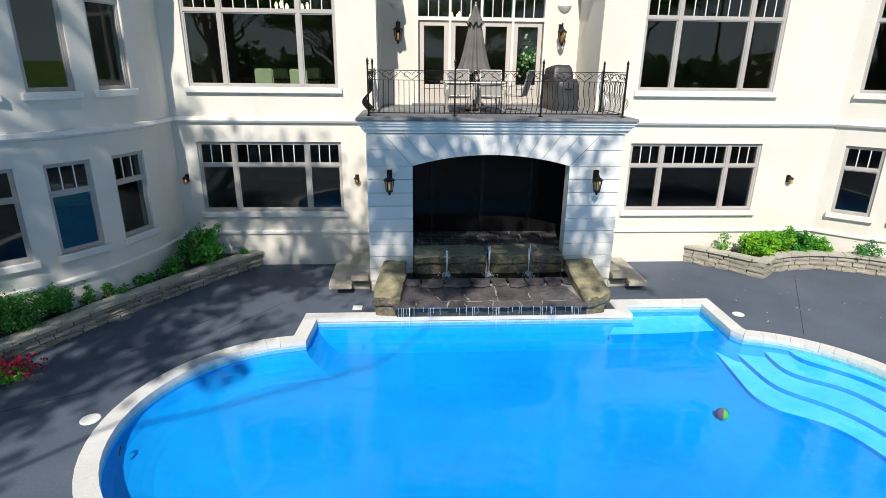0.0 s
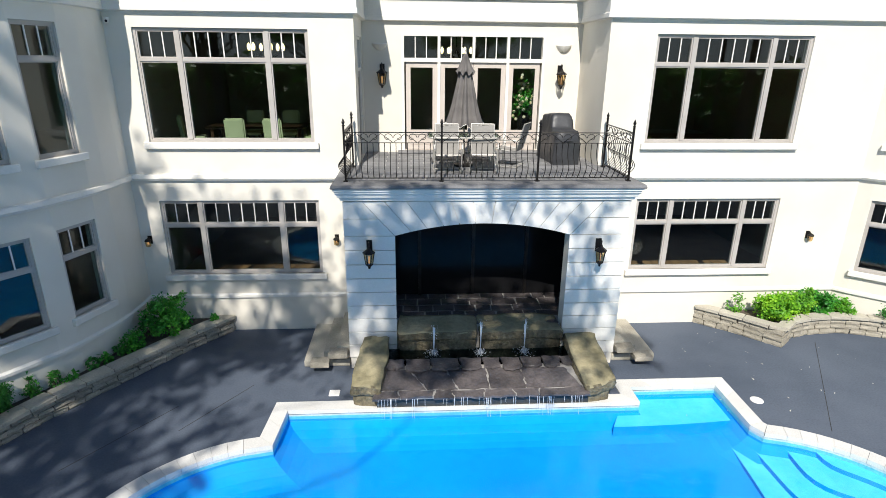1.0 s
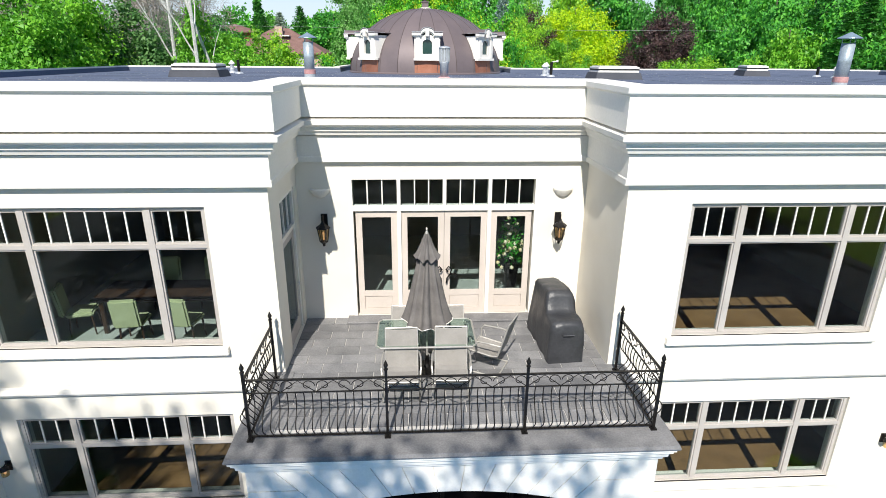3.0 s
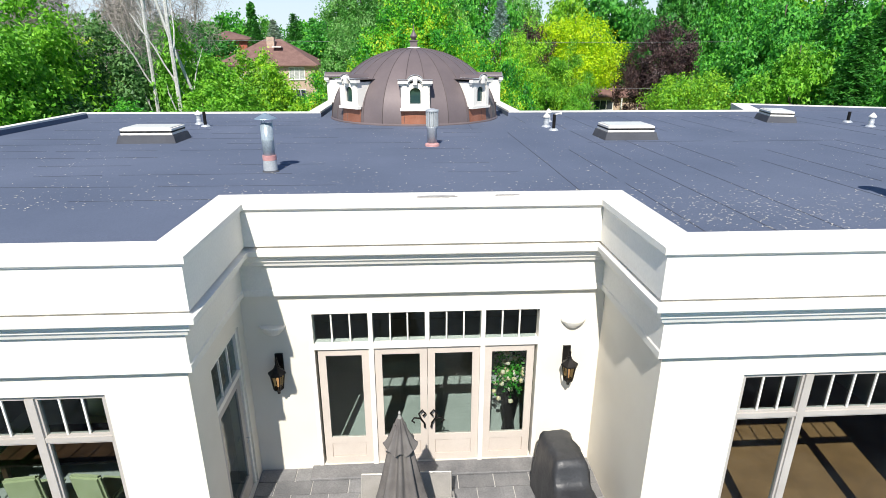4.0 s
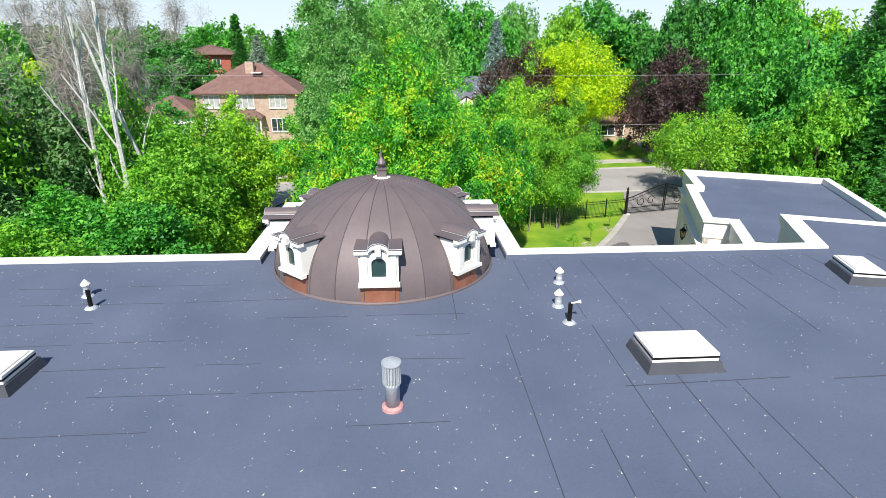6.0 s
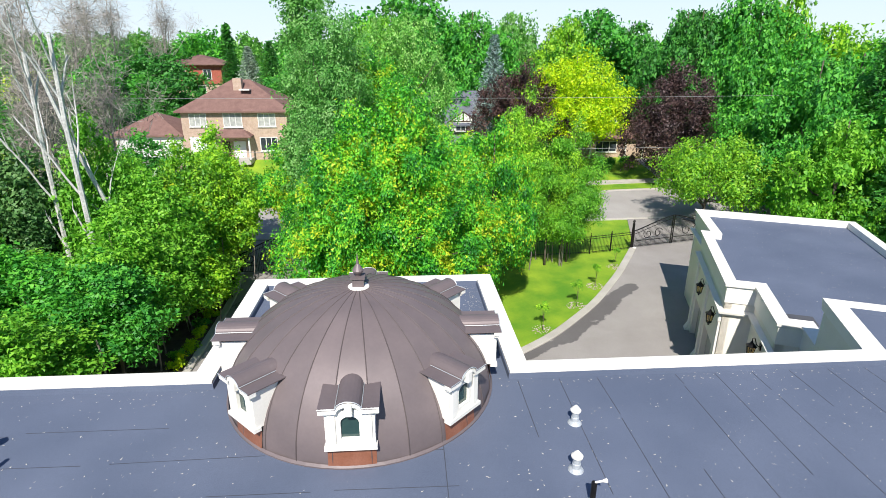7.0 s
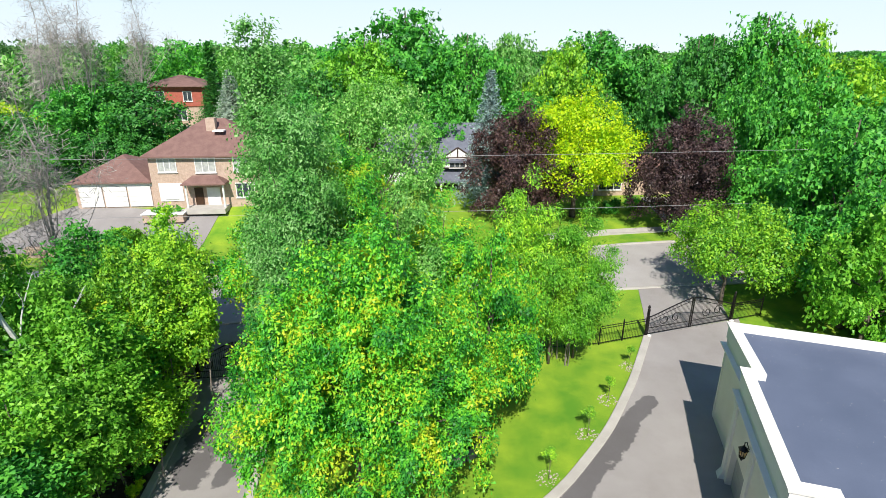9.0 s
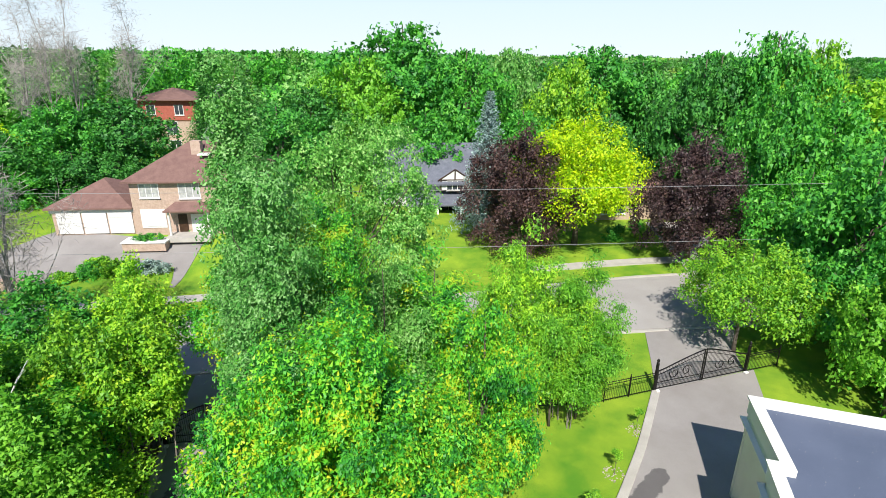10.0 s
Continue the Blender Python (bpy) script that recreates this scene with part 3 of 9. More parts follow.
terrace_out = [(-19, -19), (25, -19), (25, 19), (-19, 19)]
terrace = hole_slab(terrace_out, coping_out, -0.25, 0.0, BASALT, "pavement_terrace", "blue grey coated concrete pool terrace", "terrace")

# pool shell, floor and water
FLOOR_Z = -0.52
bm = bmesh.new()
n = len(pool_in)
for (ax, ay), (bx, by) in zip(pool_in, pool_in[1:] + pool_in[:1]):
    bm.faces.new([bm.verts.new(v) for v in ((ax, ay, -0.22), (bx, by, -0.22), (bx, by, -0.17), (ax, ay, -0.17))])
bowl = [(pool_in, -0.22), (offset_path(pool_in, -0.12, True), -0.34), (offset_path(pool_in, -0.28, True), -0.43), (offset_path(pool_in, -0.46, True), -0.49), (offset_path(pool_in, -0.6, True), FLOOR_Z)]
for (a, za), (b, zb) in zip(bowl, bowl[1:]):
    for i in range(n):
        j = (i + 1) % n
        bm.faces.new([bm.verts.new(v) for v in ((*a[i], za), (*b[i], zb), (*b[j], zb), (*a[j], za))])
bm.faces.new([bm.verts.new((x, y, FLOOR_Z)) for x, y in bowl[-1][0]])
bmesh.ops.remove_doubles(bm, verts=bm.verts[:], dist=0.0005)
shell = tagged(link_mesh("pool_shell", bm, POOLFLOOR), "bright blue plastered swimming pool basin", "pool", kind="structure")
bm = bmesh.new()
for (ax, ay), (bx, by) in zip(pool_in, pool_in[1:] + pool_in[:1]):
    bm.faces.new([bm.verts.new(v) for v in ((ax, ay, -0.17), (bx, by, -0.17), (bx, by, -0.05), (ax, ay, -0.05))])
TILEBAND = surface("pale_waterline_tile", (0.42, 0.55, 0.60), (0.58, 0.68, 0.70), 6.0, 30, 0.4, 0, 0.1, 0.01, 0.3)
tagged(link_mesh("pool_tile_band", bm, TILEBAND), "pale stained tile band at the waterline", "tile band", kind="structure")
bm = bmesh.new()
vs = [bm.verts.new((x, y, -0.10)) for x, y in offset_path(pool_in, 0.02, True)]
bm.faces.new(vs)
water = tagged(link_mesh("water", bm, WATER), "clear blue pool water with light ripples", "water", kind="structure")


def pool_step(front, back, top, label):
    """A broad underwater tread whose wavy nosing follows the plan line `front`."""
    ring = [*line(front, 26), *back]
    bm = bmesh.new()
    prism(bm, ring, FLOOR_Z + 0.004, top)
    for f in bm.faces:
        f.normal_update()
        f.material_index = 0 if abs(f.normal.z) > 0.5 else 1
    tagged(link_mesh("pool_step", bm, [POOLSTEP, POOLFLOOR]), label, "step", "pool entry steps", kind="structure")


step_back = [(11.3, 6.0), (11.3, 10.6), (9.2, 11.4)]
for i, front in enumerate(([(7.98, 11.0), (7.90, 10.1), (7.80, 9.4), (7.84, 9.0), (8.04, 8.76), (8.46, 8.60), (8.80, 8.22), (8.96, 7.5), (9.0, 6.3)], [(8.30, 11.05), (8.31, 10.3), (8.30, 9.75), (8.34, 9.38), (8.62, 9.16), (8.92, 8.92), (9.18, 8.54), (9.36, 7.95), (9.5, 6.4)], [(8.88, 11.05), (8.80, 10.4), (8.74, 9.92), (8.88, 9.68), (9.30, 9.45), (9.58, 9.22), (9.74, 8.82), (9.85, 8.3), (10.0, 6.5)], [(9.36, 11.0), (9.26, 10.55), (9.20, 10.14), (9.54, 9.93), (9.86, 9.6), (10.14, 9.2), (10.3, 8.4), (10.4, 6.8)])):
    pool_step(front, step_back, -0.44 + 0.09 * i, "pale wavy edged underwater pool step")
pool_step([(5.80, 11.50), (6.4, 11.50), (7.0, 11.52), (7.7, 11.56), (8.40, 11.62)], [(8.45, 12.5), (6.0, 12.5), (6.0, 11.85)], -0.26, "shallow pale underwater shelf beside the cascade")

# coping stones, laid end to end
coping_root = thing("pool_coping", None, "pale stone coping round the pool edge", "coping", kind="structure")
for i in range(n):
    a, b = coping_out[i], coping_out[(i + 1) % n]
    c, d = pool_in[(i + 1) % n], pool_in[i]
    total = (Vector(b) - Vector(a)).length
    k = max(1, round(total / 0.6)) if total < 3 or a[1] > 6 else 10
    for j in range(k):
        s, e = j / k, (j + 1) / k
        g = min(0.45, 0.0025 / max(total / k, 0.01))
        s, e = s + g * (e - s), e - g * (e - s)
        quad = [Vector(a).lerp(Vector(b), s), Vector(a).lerp(Vector(b), e), Vector(d).lerp(Vector(c), e), Vector(d).lerp(Vector(c), s)]
        bm = bmesh.new()
        prism(bm, [(p.x, p.y) for p in quad], -0.06, 0.035)
        part("coping_stone", bm, COPING, coping_root)


# glowing shell painted as pale low horizon haze, far beyond the last trees
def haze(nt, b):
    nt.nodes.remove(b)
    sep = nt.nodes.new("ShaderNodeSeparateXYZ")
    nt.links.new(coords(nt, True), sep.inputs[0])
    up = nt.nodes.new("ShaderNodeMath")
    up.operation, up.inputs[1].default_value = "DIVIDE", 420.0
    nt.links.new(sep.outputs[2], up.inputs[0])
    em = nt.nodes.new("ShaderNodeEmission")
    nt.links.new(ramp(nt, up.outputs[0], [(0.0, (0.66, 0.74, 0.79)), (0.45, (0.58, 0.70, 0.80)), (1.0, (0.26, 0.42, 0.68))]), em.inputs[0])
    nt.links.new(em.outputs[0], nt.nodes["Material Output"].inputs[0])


HAZE = mat("glowing_sky_shell", haze)
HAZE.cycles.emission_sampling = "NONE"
# added to cover the too bright sky at the horizon
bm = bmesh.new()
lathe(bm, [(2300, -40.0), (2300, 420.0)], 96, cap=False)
tagged(link_mesh("backdrop_sky", bm, HAZE), "glowing shell painted as pale blue sky above the horizon", "sky", kind="structure")

# ---- arched porch below the balcony ----
PX0, PX1, PYF = 0.40, 6.42, 13.48
AX0, AX1, SPRING, CROWN = 1.46, 5.17, 3.15, 3.41
half, rise = (AX1 - AX0) / 2, CROWN - SPRING
AR = (half * half + rise * rise) / (2 * rise)
ACX, ACZ = (AX0 + AX1) / 2, CROWN - AR
FAN = (ACX, 1.08)


def arch_z(x):
    return ACZ + math.sqrt(AR * AR - (x - ACX) ** 2)


porch = thing("wall_porch", None, "white rusticated arched porch carrying the balcony", "porch", kind="structure")
bm = bmesh.new()
curve = [(AX0 + (AX1 - AX0) * i / 24, arch_z(AX0 + (AX1 - AX0) * i / 24)) for i in range(25)]
plate(bm, [(PX0 + 0.02, 0.0), (AX0 - 0.015, 0.0), *[(x + (-0.015 if i == 0 else 0.015 if i == 24 else 0), z + 0.015) for i, (x, z) in enumerate(curve)], (AX1 + 0.015, 0.0), (PX1 - 0.02, 0.0), (PX1 - 0.02, 3.90), (PX0 + 0.02, 3.90)], PYF + 0.03, PYF + 0.42)
for x0, x1 in ((PX0 + 0.02, PX0 + 0.40), (PX1 - 0.40, PX1 - 0.02)):
    box(bm, x0, x1, PYF + 0.42, FY, 0.0, 3.90)
part("porch_core", bm, STUCCO, porch)
courses = [0.28 + 0.3188 * i for i in range(10)]
for side in (0, 1):
    for z0, z1 in zip(courses, courses[1:]):
        bm = soft_box(PX0 if side == 0 else AX1, AX0 if side == 0 else PX1, PYF, PYF + 0.03, z0 + 0.008, z1 - 0.008, 0.006)
        part("stone_block", bm, TRIM, porch)
    for z0, z1 in ((3.15, 3.52), (3.52, 3.895)):
        def slant(z):
            return ACX + (-1 if side == 0 else 1) * half * (z - FAN[1]) / (SPRING - FAN[1])
        a, b = slant(z0 + 0.008), slant(z1 - 0.008)
        e = PX0 if side == 0 else PX1
        s = -0.012 if side == 0 else 0.012
        poly = [(e, z0 + 0.008), (a + s, z0 + 0.008), (b + s, z1 - 0.008), (e, z1 - 0.008)]
        bm = bmesh.new()
        plate(bm, poly, PYF, PYF + 0.03)
        part("stone_block", bm, TRIM, porch)
NV = 11
top_l = ACX - half * (3.895 - FAN[1]) / (SPRING - FAN[1])
for k in range(NV):
    f0, f1 = k / NV, (k + 1) / NV
    xa, xb = AX0 + (AX1 - AX0) * f0 + 0.006, AX0 + (AX1 - AX0) * f1 - 0.006
    ta, tb = top_l + 2 * (ACX - top_l) * f0 + 0.008, top_l + 2 * (ACX - top_l) * f1 - 0.008
    lo = [(xa + (xb - xa) * i / 4, arch_z(xa + (xb - xa) * i / 4)) for i in range(5)]
    bm = bmesh.new()
    plate(bm, [*lo, (tb, 3.887), (ta, 3.887)], PYF, PYF + 0.03)
    part("arch_stone", bm, TRIM, porch)
# paved floor inside, with its back wall
bm = bmesh.new()
box(bm, AX0 + 0.01, AX1 - 0.01, 13.60, 13.90, 0.0, 0.985)
box(bm, PX0 + 0.42, PX1 - 0.42, 13.90, 19.9, 0.0, 0.985)
tagged(link_mesh("floor_porch", bm, surface("dim_mortar", (0.36, 0.34, 0.31), (0.46, 0.44, 0.40), 3, 40, 0.9)), "pale jointed base of the porch paving", "floor", kind="structure")
floor_porch = thing("pavement_porch", None, "dark crazy paved porch floor with pale joints", "paving", kind="structure")
rng = random.Random(5)
y = 13.64
while y < 17.5:
    d = rng.uniform(0.28, 0.42)
    x, xe = (AX0 + 0.01, AX1 - 0.02) if y < 13.92 else (PX0 + 0.45, PX1 - 0.45)
    while x < xe - 0.05:
        w = rng.uniform(0.3, 0.75)
        x1 = min(x + w, xe)
        bm = bmesh.new()
        j = [rng.uniform(-0.02, 0.02) for _ in range(4)]
        prism(bm, [(x + 0.015, y + 0.015 + j[0]), (x1 - 0.015, y + 0.015 + j[1]), (x1 - 0.015 + j[2], y + d - 0.015), (x + 0.015 + j[3], y + d - 0.015)], 0.985, 1.0)
        # dark wet slate tone lent to dry stones, to darken the shaded floor
        part("paving_stone", bm, WETSTONE, floor_porch)
        x = x1 + 0.002
    y += d
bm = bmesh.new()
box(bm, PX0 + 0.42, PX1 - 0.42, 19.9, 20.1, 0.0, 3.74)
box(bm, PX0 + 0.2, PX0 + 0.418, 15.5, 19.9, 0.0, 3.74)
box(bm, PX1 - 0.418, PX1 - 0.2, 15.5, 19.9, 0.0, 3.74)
# dark colour holds the shade of the deep porch
DIM = surface("shade_toned_plaster", (0.05, 0.047, 0.043), (0.08, 0.075, 0.07), 1, 20, 0.9)
tagged(link_mesh("wall_porch_inner", bm, DIM), "porch inner walls with the recess shade in their colour", "wall", kind="structure")
# near-black pane colour stands for the unlit room behind
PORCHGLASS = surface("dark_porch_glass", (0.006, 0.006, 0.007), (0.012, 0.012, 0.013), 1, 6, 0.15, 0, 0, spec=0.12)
pd = thing("window_porch", None, "dark glazed screen at the back of the porch", "window", kind="structure")
screen_x = [PX0 + 0.42, 2.0, 3.33, 4.66, PX1 - 0.42]
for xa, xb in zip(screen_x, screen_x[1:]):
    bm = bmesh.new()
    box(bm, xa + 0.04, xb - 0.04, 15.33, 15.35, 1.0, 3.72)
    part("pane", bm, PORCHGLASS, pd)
for x in screen_x[1:-1]:
    bm = bmesh.new()
    box(bm, x - 0.04, x + 0.04, 15.30, 15.36, 1.0, 3.72)
    part("mullion", bm, IRON, pd)
window(pose(2.3, 19.84, 2.0), 1.9, 1.3, (0, 0.5, 1), 0.3, (2,), "dim window at the back of the porch", sill=False)

# ---- balcony ----
bm = bmesh.new()
box(bm, PX0 + 0.03, PX1 - 0.03, PYF + 0.03, FY, 3.902, 4.18)
box(bm, RX0 + 0.002, RX1 - 0.002, FY, RY - 0.002, 3.752, 4.18)
balcony = tagged(link_mesh("floor_balcony", bm, STUCCO), "white balcony slab over the arched porch", "balcony", kind="structure")
bal_path = [(PX0, FY), (PX0, PYF), (PX1, PYF), (PX1, FY)]
moulding("trim_balcony_cornice", bal_path, [(-0.02, 3.90), (0.04, 3.91), (0.05, 3.97), (0.09, 3.985), (0.10, 4.04), (0.14, 4.08), (0.14, 4.12), (0.17, 4.13), (0.17, 4.182), (-0.02, 4.182)], "stepped white cornice below the balcony edge")
moulding("trim_balcony_edge", bal_path, [(-0.34, 4.184), (0.20, 4.184), (0.21, 4.21), (0.19, 4.26), (-0.34, 4.265)], "grey stone edging round the balcony", SLATE)
bm = bmesh.new()
box(bm, RX0 + 0.003, RX1 - 0.003, PYF + 0.35, RY - 0.002, 4.18, 4.238)
tagged(link_mesh("floor_balcony_bed", bm, GROUT), "pale mortar bed between the balcony tiles", "floor", kind="structure")
tiles = thing("pavement_balcony", None, "grey slate tile floor laid in running bond", "tiling", kind="structure")
bm = soft_box(0, 1, 0, 1, 0, 1, 0.02)
tile_me = mesh_of("tile", bm, SLATE)
tx0, tx1, ty0, ty1 = RX0 + 0.006, RX1 - 0.006, PYF + 0.36, RY - 0.02
row, y = 0, ty1
while y > ty0 + 0.1:
    d = min(0.305, y - ty0)
    x = tx0 - (0.3 if row % 2 else 0.0)
    while x < tx1 - 0.03:
        a, b = max(x, tx0), min(x + 0.61, tx1)
        if b - a > 0.05:
            piece("tile", tile_me, tiles, Matrix.Translation((a + 0.008, y - d + 0.008, 4.234)) @ Matrix.Diagonal((b - a - 0.016, d - 0.016, 0.02, 1)))
        x += 0.61
    y -= d
    row += 1
bm = soft_box(1.46, 5.46, RY - 0.34, RY - 0.003, 4.256, 4.30, 0.01)
tagged(link_mesh("doorstep", bm, SLATE), "dark slate step below the balcony doors", "step", kind="structure")

# balcony doors with barred lights above
doors = thing("door_1", pose(1.58, RY, 4.30), "beige glazed double doors with side lights and barred transoms", "door", kind="structure")
W, H, ZT = 3.76, 2.98, 2.28
bm = bmesh.new()
box(bm, 0, 0.07, -0.02, 0.16, 0, H)
box(bm, W - 0.07, W, -0.02, 0.16, 0, H)
box(bm, 0.07, W - 0.07, -0.02, 0.16, H - 0.07, H)
part("door_frame", bm, TRIM, doors)
bm = bmesh.new()
box(bm, 0.07, W - 0.07, -0.03, 0.16, ZT, ZT + 0.10)
part("transom_bar", bm, TRIM, doors)
cw = (W - 0.14) / 4
for i in range(4):
    a, b = 0.07 + cw * i, 0.07 + cw * (i + 1)
    if i in (1, 3):
        bm = bmesh.new()
        box(bm, a - 0.04, a + 0.04, -0.028, 0.16, 0, ZT)
        part("mullion", bm, TRIM, doors)
    if i:
        bm = bmesh.new()
        box(bm, a - 0.035, a + 0.035, -0.025, 0.15, ZT + 0.10, H - 0.07)
        part("mullion", bm, TRIM, doors)
    x0, x1 = a + 0.042, b - 0.042
    if i == 1:
        x1 = b - 0.004
    if i == 2:
        x0 = a + 0.004
    leaf = thing("door_leaf")
    leaf.parent = doors
    bm = bmesh.new()
    box(bm, x0, x0 + 0.12, 0.02, 0.075, 0.01, ZT - 0.01)
    box(bm, x1 - 0.12, x1, 0.02, 0.075, 0.01, ZT - 0.01)
    box(bm, x0 + 0.12, x1 - 0.12, 0.02, 0.075, ZT - 0.14, ZT - 0.01)
    box(bm, x0 + 0.12, x1 - 0.12, 0.02, 0.075, 0.01, 0.14)
    box(bm, x0 + 0.12, x1 - 0.12, 0.02, 0.075, 0.42, 0.54)
    part("door_rails", bm, DOORPAINT, leaf)
    bm = soft_box(x0 + 0.12, x1 - 0.12, 0.035, 0.065, 0.14, 0.42, 0.01)
    part("door_panel", bm, DOORPAINT, leaf)
    bm = bmesh.new()
    box(bm, x0 + 0.11, x1 - 0.11, 0.045, 0.053, 0.54, ZT - 0.14)
    part("pane", bm, GLASS, leaf).visible_shadow = False
    if i in (1, 2):
        hx = x1 - 0.05 if i == 1 else x0 + 0.05
        g = -1 if i == 1 else 1
        bm = bmesh.new()
        tube(bm, [(hx + g * u, v, z) for u, v, z in ((0.0, 0.01, 0.72), (0.0, -0.05, 0.74), (0.01, -0.06, 0.84), (0.07, -0.06, 0.93), (0.10, -0.06, 1.03), (0.04, -0.06, 1.10), (-0.01, -0.06, 1.03), (0.03, -0.06, 0.98))], 0.016, 6)
        tube(bm, [(hx + g * u, v, z) for u, v, z in ((0.07, -0.06, 0.93), (0.18, -0.06, 0.95), (0.22, -0.06, 0.89), (0.17, -0.06, 0.85))], 0.014, 6)
        part("door_handle", bm, IRON, leaf, "black wrought iron scrolled pull handle", True)
    a2, b2 = a + (0.035 if i else 0), b - 0.035
    bm = bmesh.new()
    box(bm, a2, b2, 0.045, 0.053, ZT + 0.10, H - 0.07)
    part("pane", bm, GLASS, doors).visible_shadow = False
    for j in (1, 2):
        x = a2 + (b2 - a2) * j / 3
        bm = bmesh.new()
        box(bm, x - 0.012, x + 0.012, 0.01, 0.044, ZT + 0.10, H - 0.07)
        part("glazing_bar", bm, TRIM, doors)

# side door in the left return
side = thing("door_2", pose(RX0, FY + 0.65, 4.24, 0, 0, 90), "taupe glazed side door with a transom light", "door", kind="structure")
bm = bmesh.new()
for a, b, c, d in ((0, 0.07, 0, 2.91), (1.13, 1.20, 0, 2.91), (0.07, 1.13, 2.84, 2.91), (0.07, 1.13, 2.12, 2.20)):
    box(bm, a, b, 0.03, 0.14, c, d)
part("door_frame", bm, TRIM, side)
bm = bmesh.new()
for a, b, c, d in ((0.08, 0.22, 0.01, 2.11), (0.98, 1.12, 0.01, 2.11), (0.22, 0.98, 1.97, 2.11), (0.22, 0.98, 0.01, 0.30)):
    box(bm, a, b, 0.06, 0.11, c, d)
leaf = part("door_leaf", bm, FRAME, side)
bm = bmesh.new()
box(bm, 0.2, 1.0, 0.08, 0.088, 0.28, 1.99)
part("pane", bm, GLASS, side).visible_shadow = False
bm = bmesh.new()
box(bm, 0.07, 1.13, 0.08, 0.088, 2.2, 2.84)
part("pane", bm, GLASS, side).visible_shadow = False
for x in (0.42, 0.78):
    bm = bmesh.new()
    box(bm, x - 0.012, x + 0.012, 0.05, 0.079, 2.2, 2.84)
    part("glazing_bar", bm, TRIM, side)
bm = bmesh.new()
tube(bm, [(1.05, 0.05, 1.0), (1.05, 0.0, 1.0), (0.93, -0.005, 0.99)], 0.011)
part("door_handle", bm, STEEL, side)

# ---- wrought iron balcony railing ----
rail_root = thing("balcony_railing", pose(0, 0, 4.262) @ Matrix.Diagonal((1, 1, 0.94, 1)), "black wrought iron railing with bellied balusters and scrolls", "railing")
B0, B1 = 0.08, 0.84      # foot rail and scroll band
TOP = 1.06


def baluster_mesh():
    bm = bmesh.new()
    pts = []
    for i in range(15):
        s = i / 14
        z = B0 + (B1 - B0) * s
        bulge = 0.15 * math.sin(math.pi * min(1, s / 0.62)) ** 1.4 if s < 0.62 else -0.022 * math.sin(math.pi * (s - 0.62) / 0.38)
        pts.append((0, -bulge, z))
    tube(bm, pts, 0.0085, 5)
    return mesh_of("baluster", bm, IRON, True)


def scroll_mesh(width):
    bm = bmesh.new()
    zc, h = (B1 + TOP) / 2, (TOP - B1) / 2 - 0.012
    for sgn in (-1, 1):
        pts = []
        for i in range(22):
            a = i / 21 * 3.6 * math.pi / 2
            r = h * (1 - 0.72 * i / 21)
            pts.append((sgn * (width / 2 - h - 0.01 + r * math.cos(a)), 0, zc + r * math.sin(a)))
        tube(bm, pts, 0.007, 5)
    tube(bm, [(-width / 2 + 0.01, 0, B1 + 0.01), (-width / 4, 0, zc - 0.01), (0, 0, TOP - 0.025), (width / 4, 0, zc - 0.01), (width / 2 - 0.01, 0, B1 + 0.01)], 0.007, 5)
    return mesh_of("scroll", bm, IRON, True)


bal_me = baluster_mesh()
bm = bmesh.new()
box(bm, -0.019, 0.019, -0.019, 0.019, 0.0, 1.18)
box(bm, -0.045, 0.045, -0.045, 0.045, 0.0, 0.025)
lathe(bm, [(0.018, 1.18), (0.032, 1.19), (0.032, 1.205), (0.014, 1.215), (0.03, 1.25), (0.034, 1.27), (0.022, 1.30), (0.006, 1.345)], 10)
post_me = mesh_of("post", bm, IRON)
rail_posts = [(0.47, 15.28), (0.47, 13.68), (2.43, 13.68), (4.43, 13.68), (6.37, 13.68), (6.37, 15.28)]
stretches = list(zip(rail_posts, rail_posts[1:]))
for p, q in stretches:
    m, w = frame_at(p, q)
    bm = bmesh.new()
    box(bm, 0.02, w - 0.02, -0.02, 0.02, TOP - 0.008, TOP + 0.008)
    part("top_rail", bm, IRON, rail_root).matrix_basis = m
    bm = bmesh.new()
    box(bm, 0.02, w - 0.02, -0.012, 0.012, B1 - 0.006, B1 + 0.006)
    part("middle_rail", bm, IRON, rail_root).matrix_basis = m
    bm = bmesh.new()
    box(bm, 0.02, w - 0.02, -0.015, 0.015, B0 - 0.012, B0 + 0.006)
    part("foot_rail", bm, IRON, rail_root).matrix_basis = m
    k = round(w / 0.118)
    for i in range(1, k):
        piece("baluster", bal_me, rail_root, m @ pose(w * i / k, 0, 0))
    s = max(1, round(w / 0.5))
    me = scroll_mesh(w / s)
    for i in range(s):
        piece("scroll", me, rail_root, m @ pose(w * (i + 0.5) / s, 0, 0))
for x, y in rail_posts:
    piece("post", post_me, rail_root, pose(x, y, 0))

# ---- lanterns and wall fittings ----
LAMPGLASS = clear_mat("lantern_glass", (0.85, 0.72, 0.5), 0.05, 1.45)
def glow(name, colour, strength):
    def build(nt, b):
        e = node(nt, "ShaderNodeEmission", Strength=strength)
        e.inputs[0].default_value = (*colour, 1)
        nt.links.new(e.outputs[0], nt.nodes["Material Output"].inputs[0])
    return mat(name, build)


# in the lanterns this faint glow stands for sun on pale glass
BULB = glow("faint_bulb_glow", (1.0, 0.66, 0.4), 0.5)


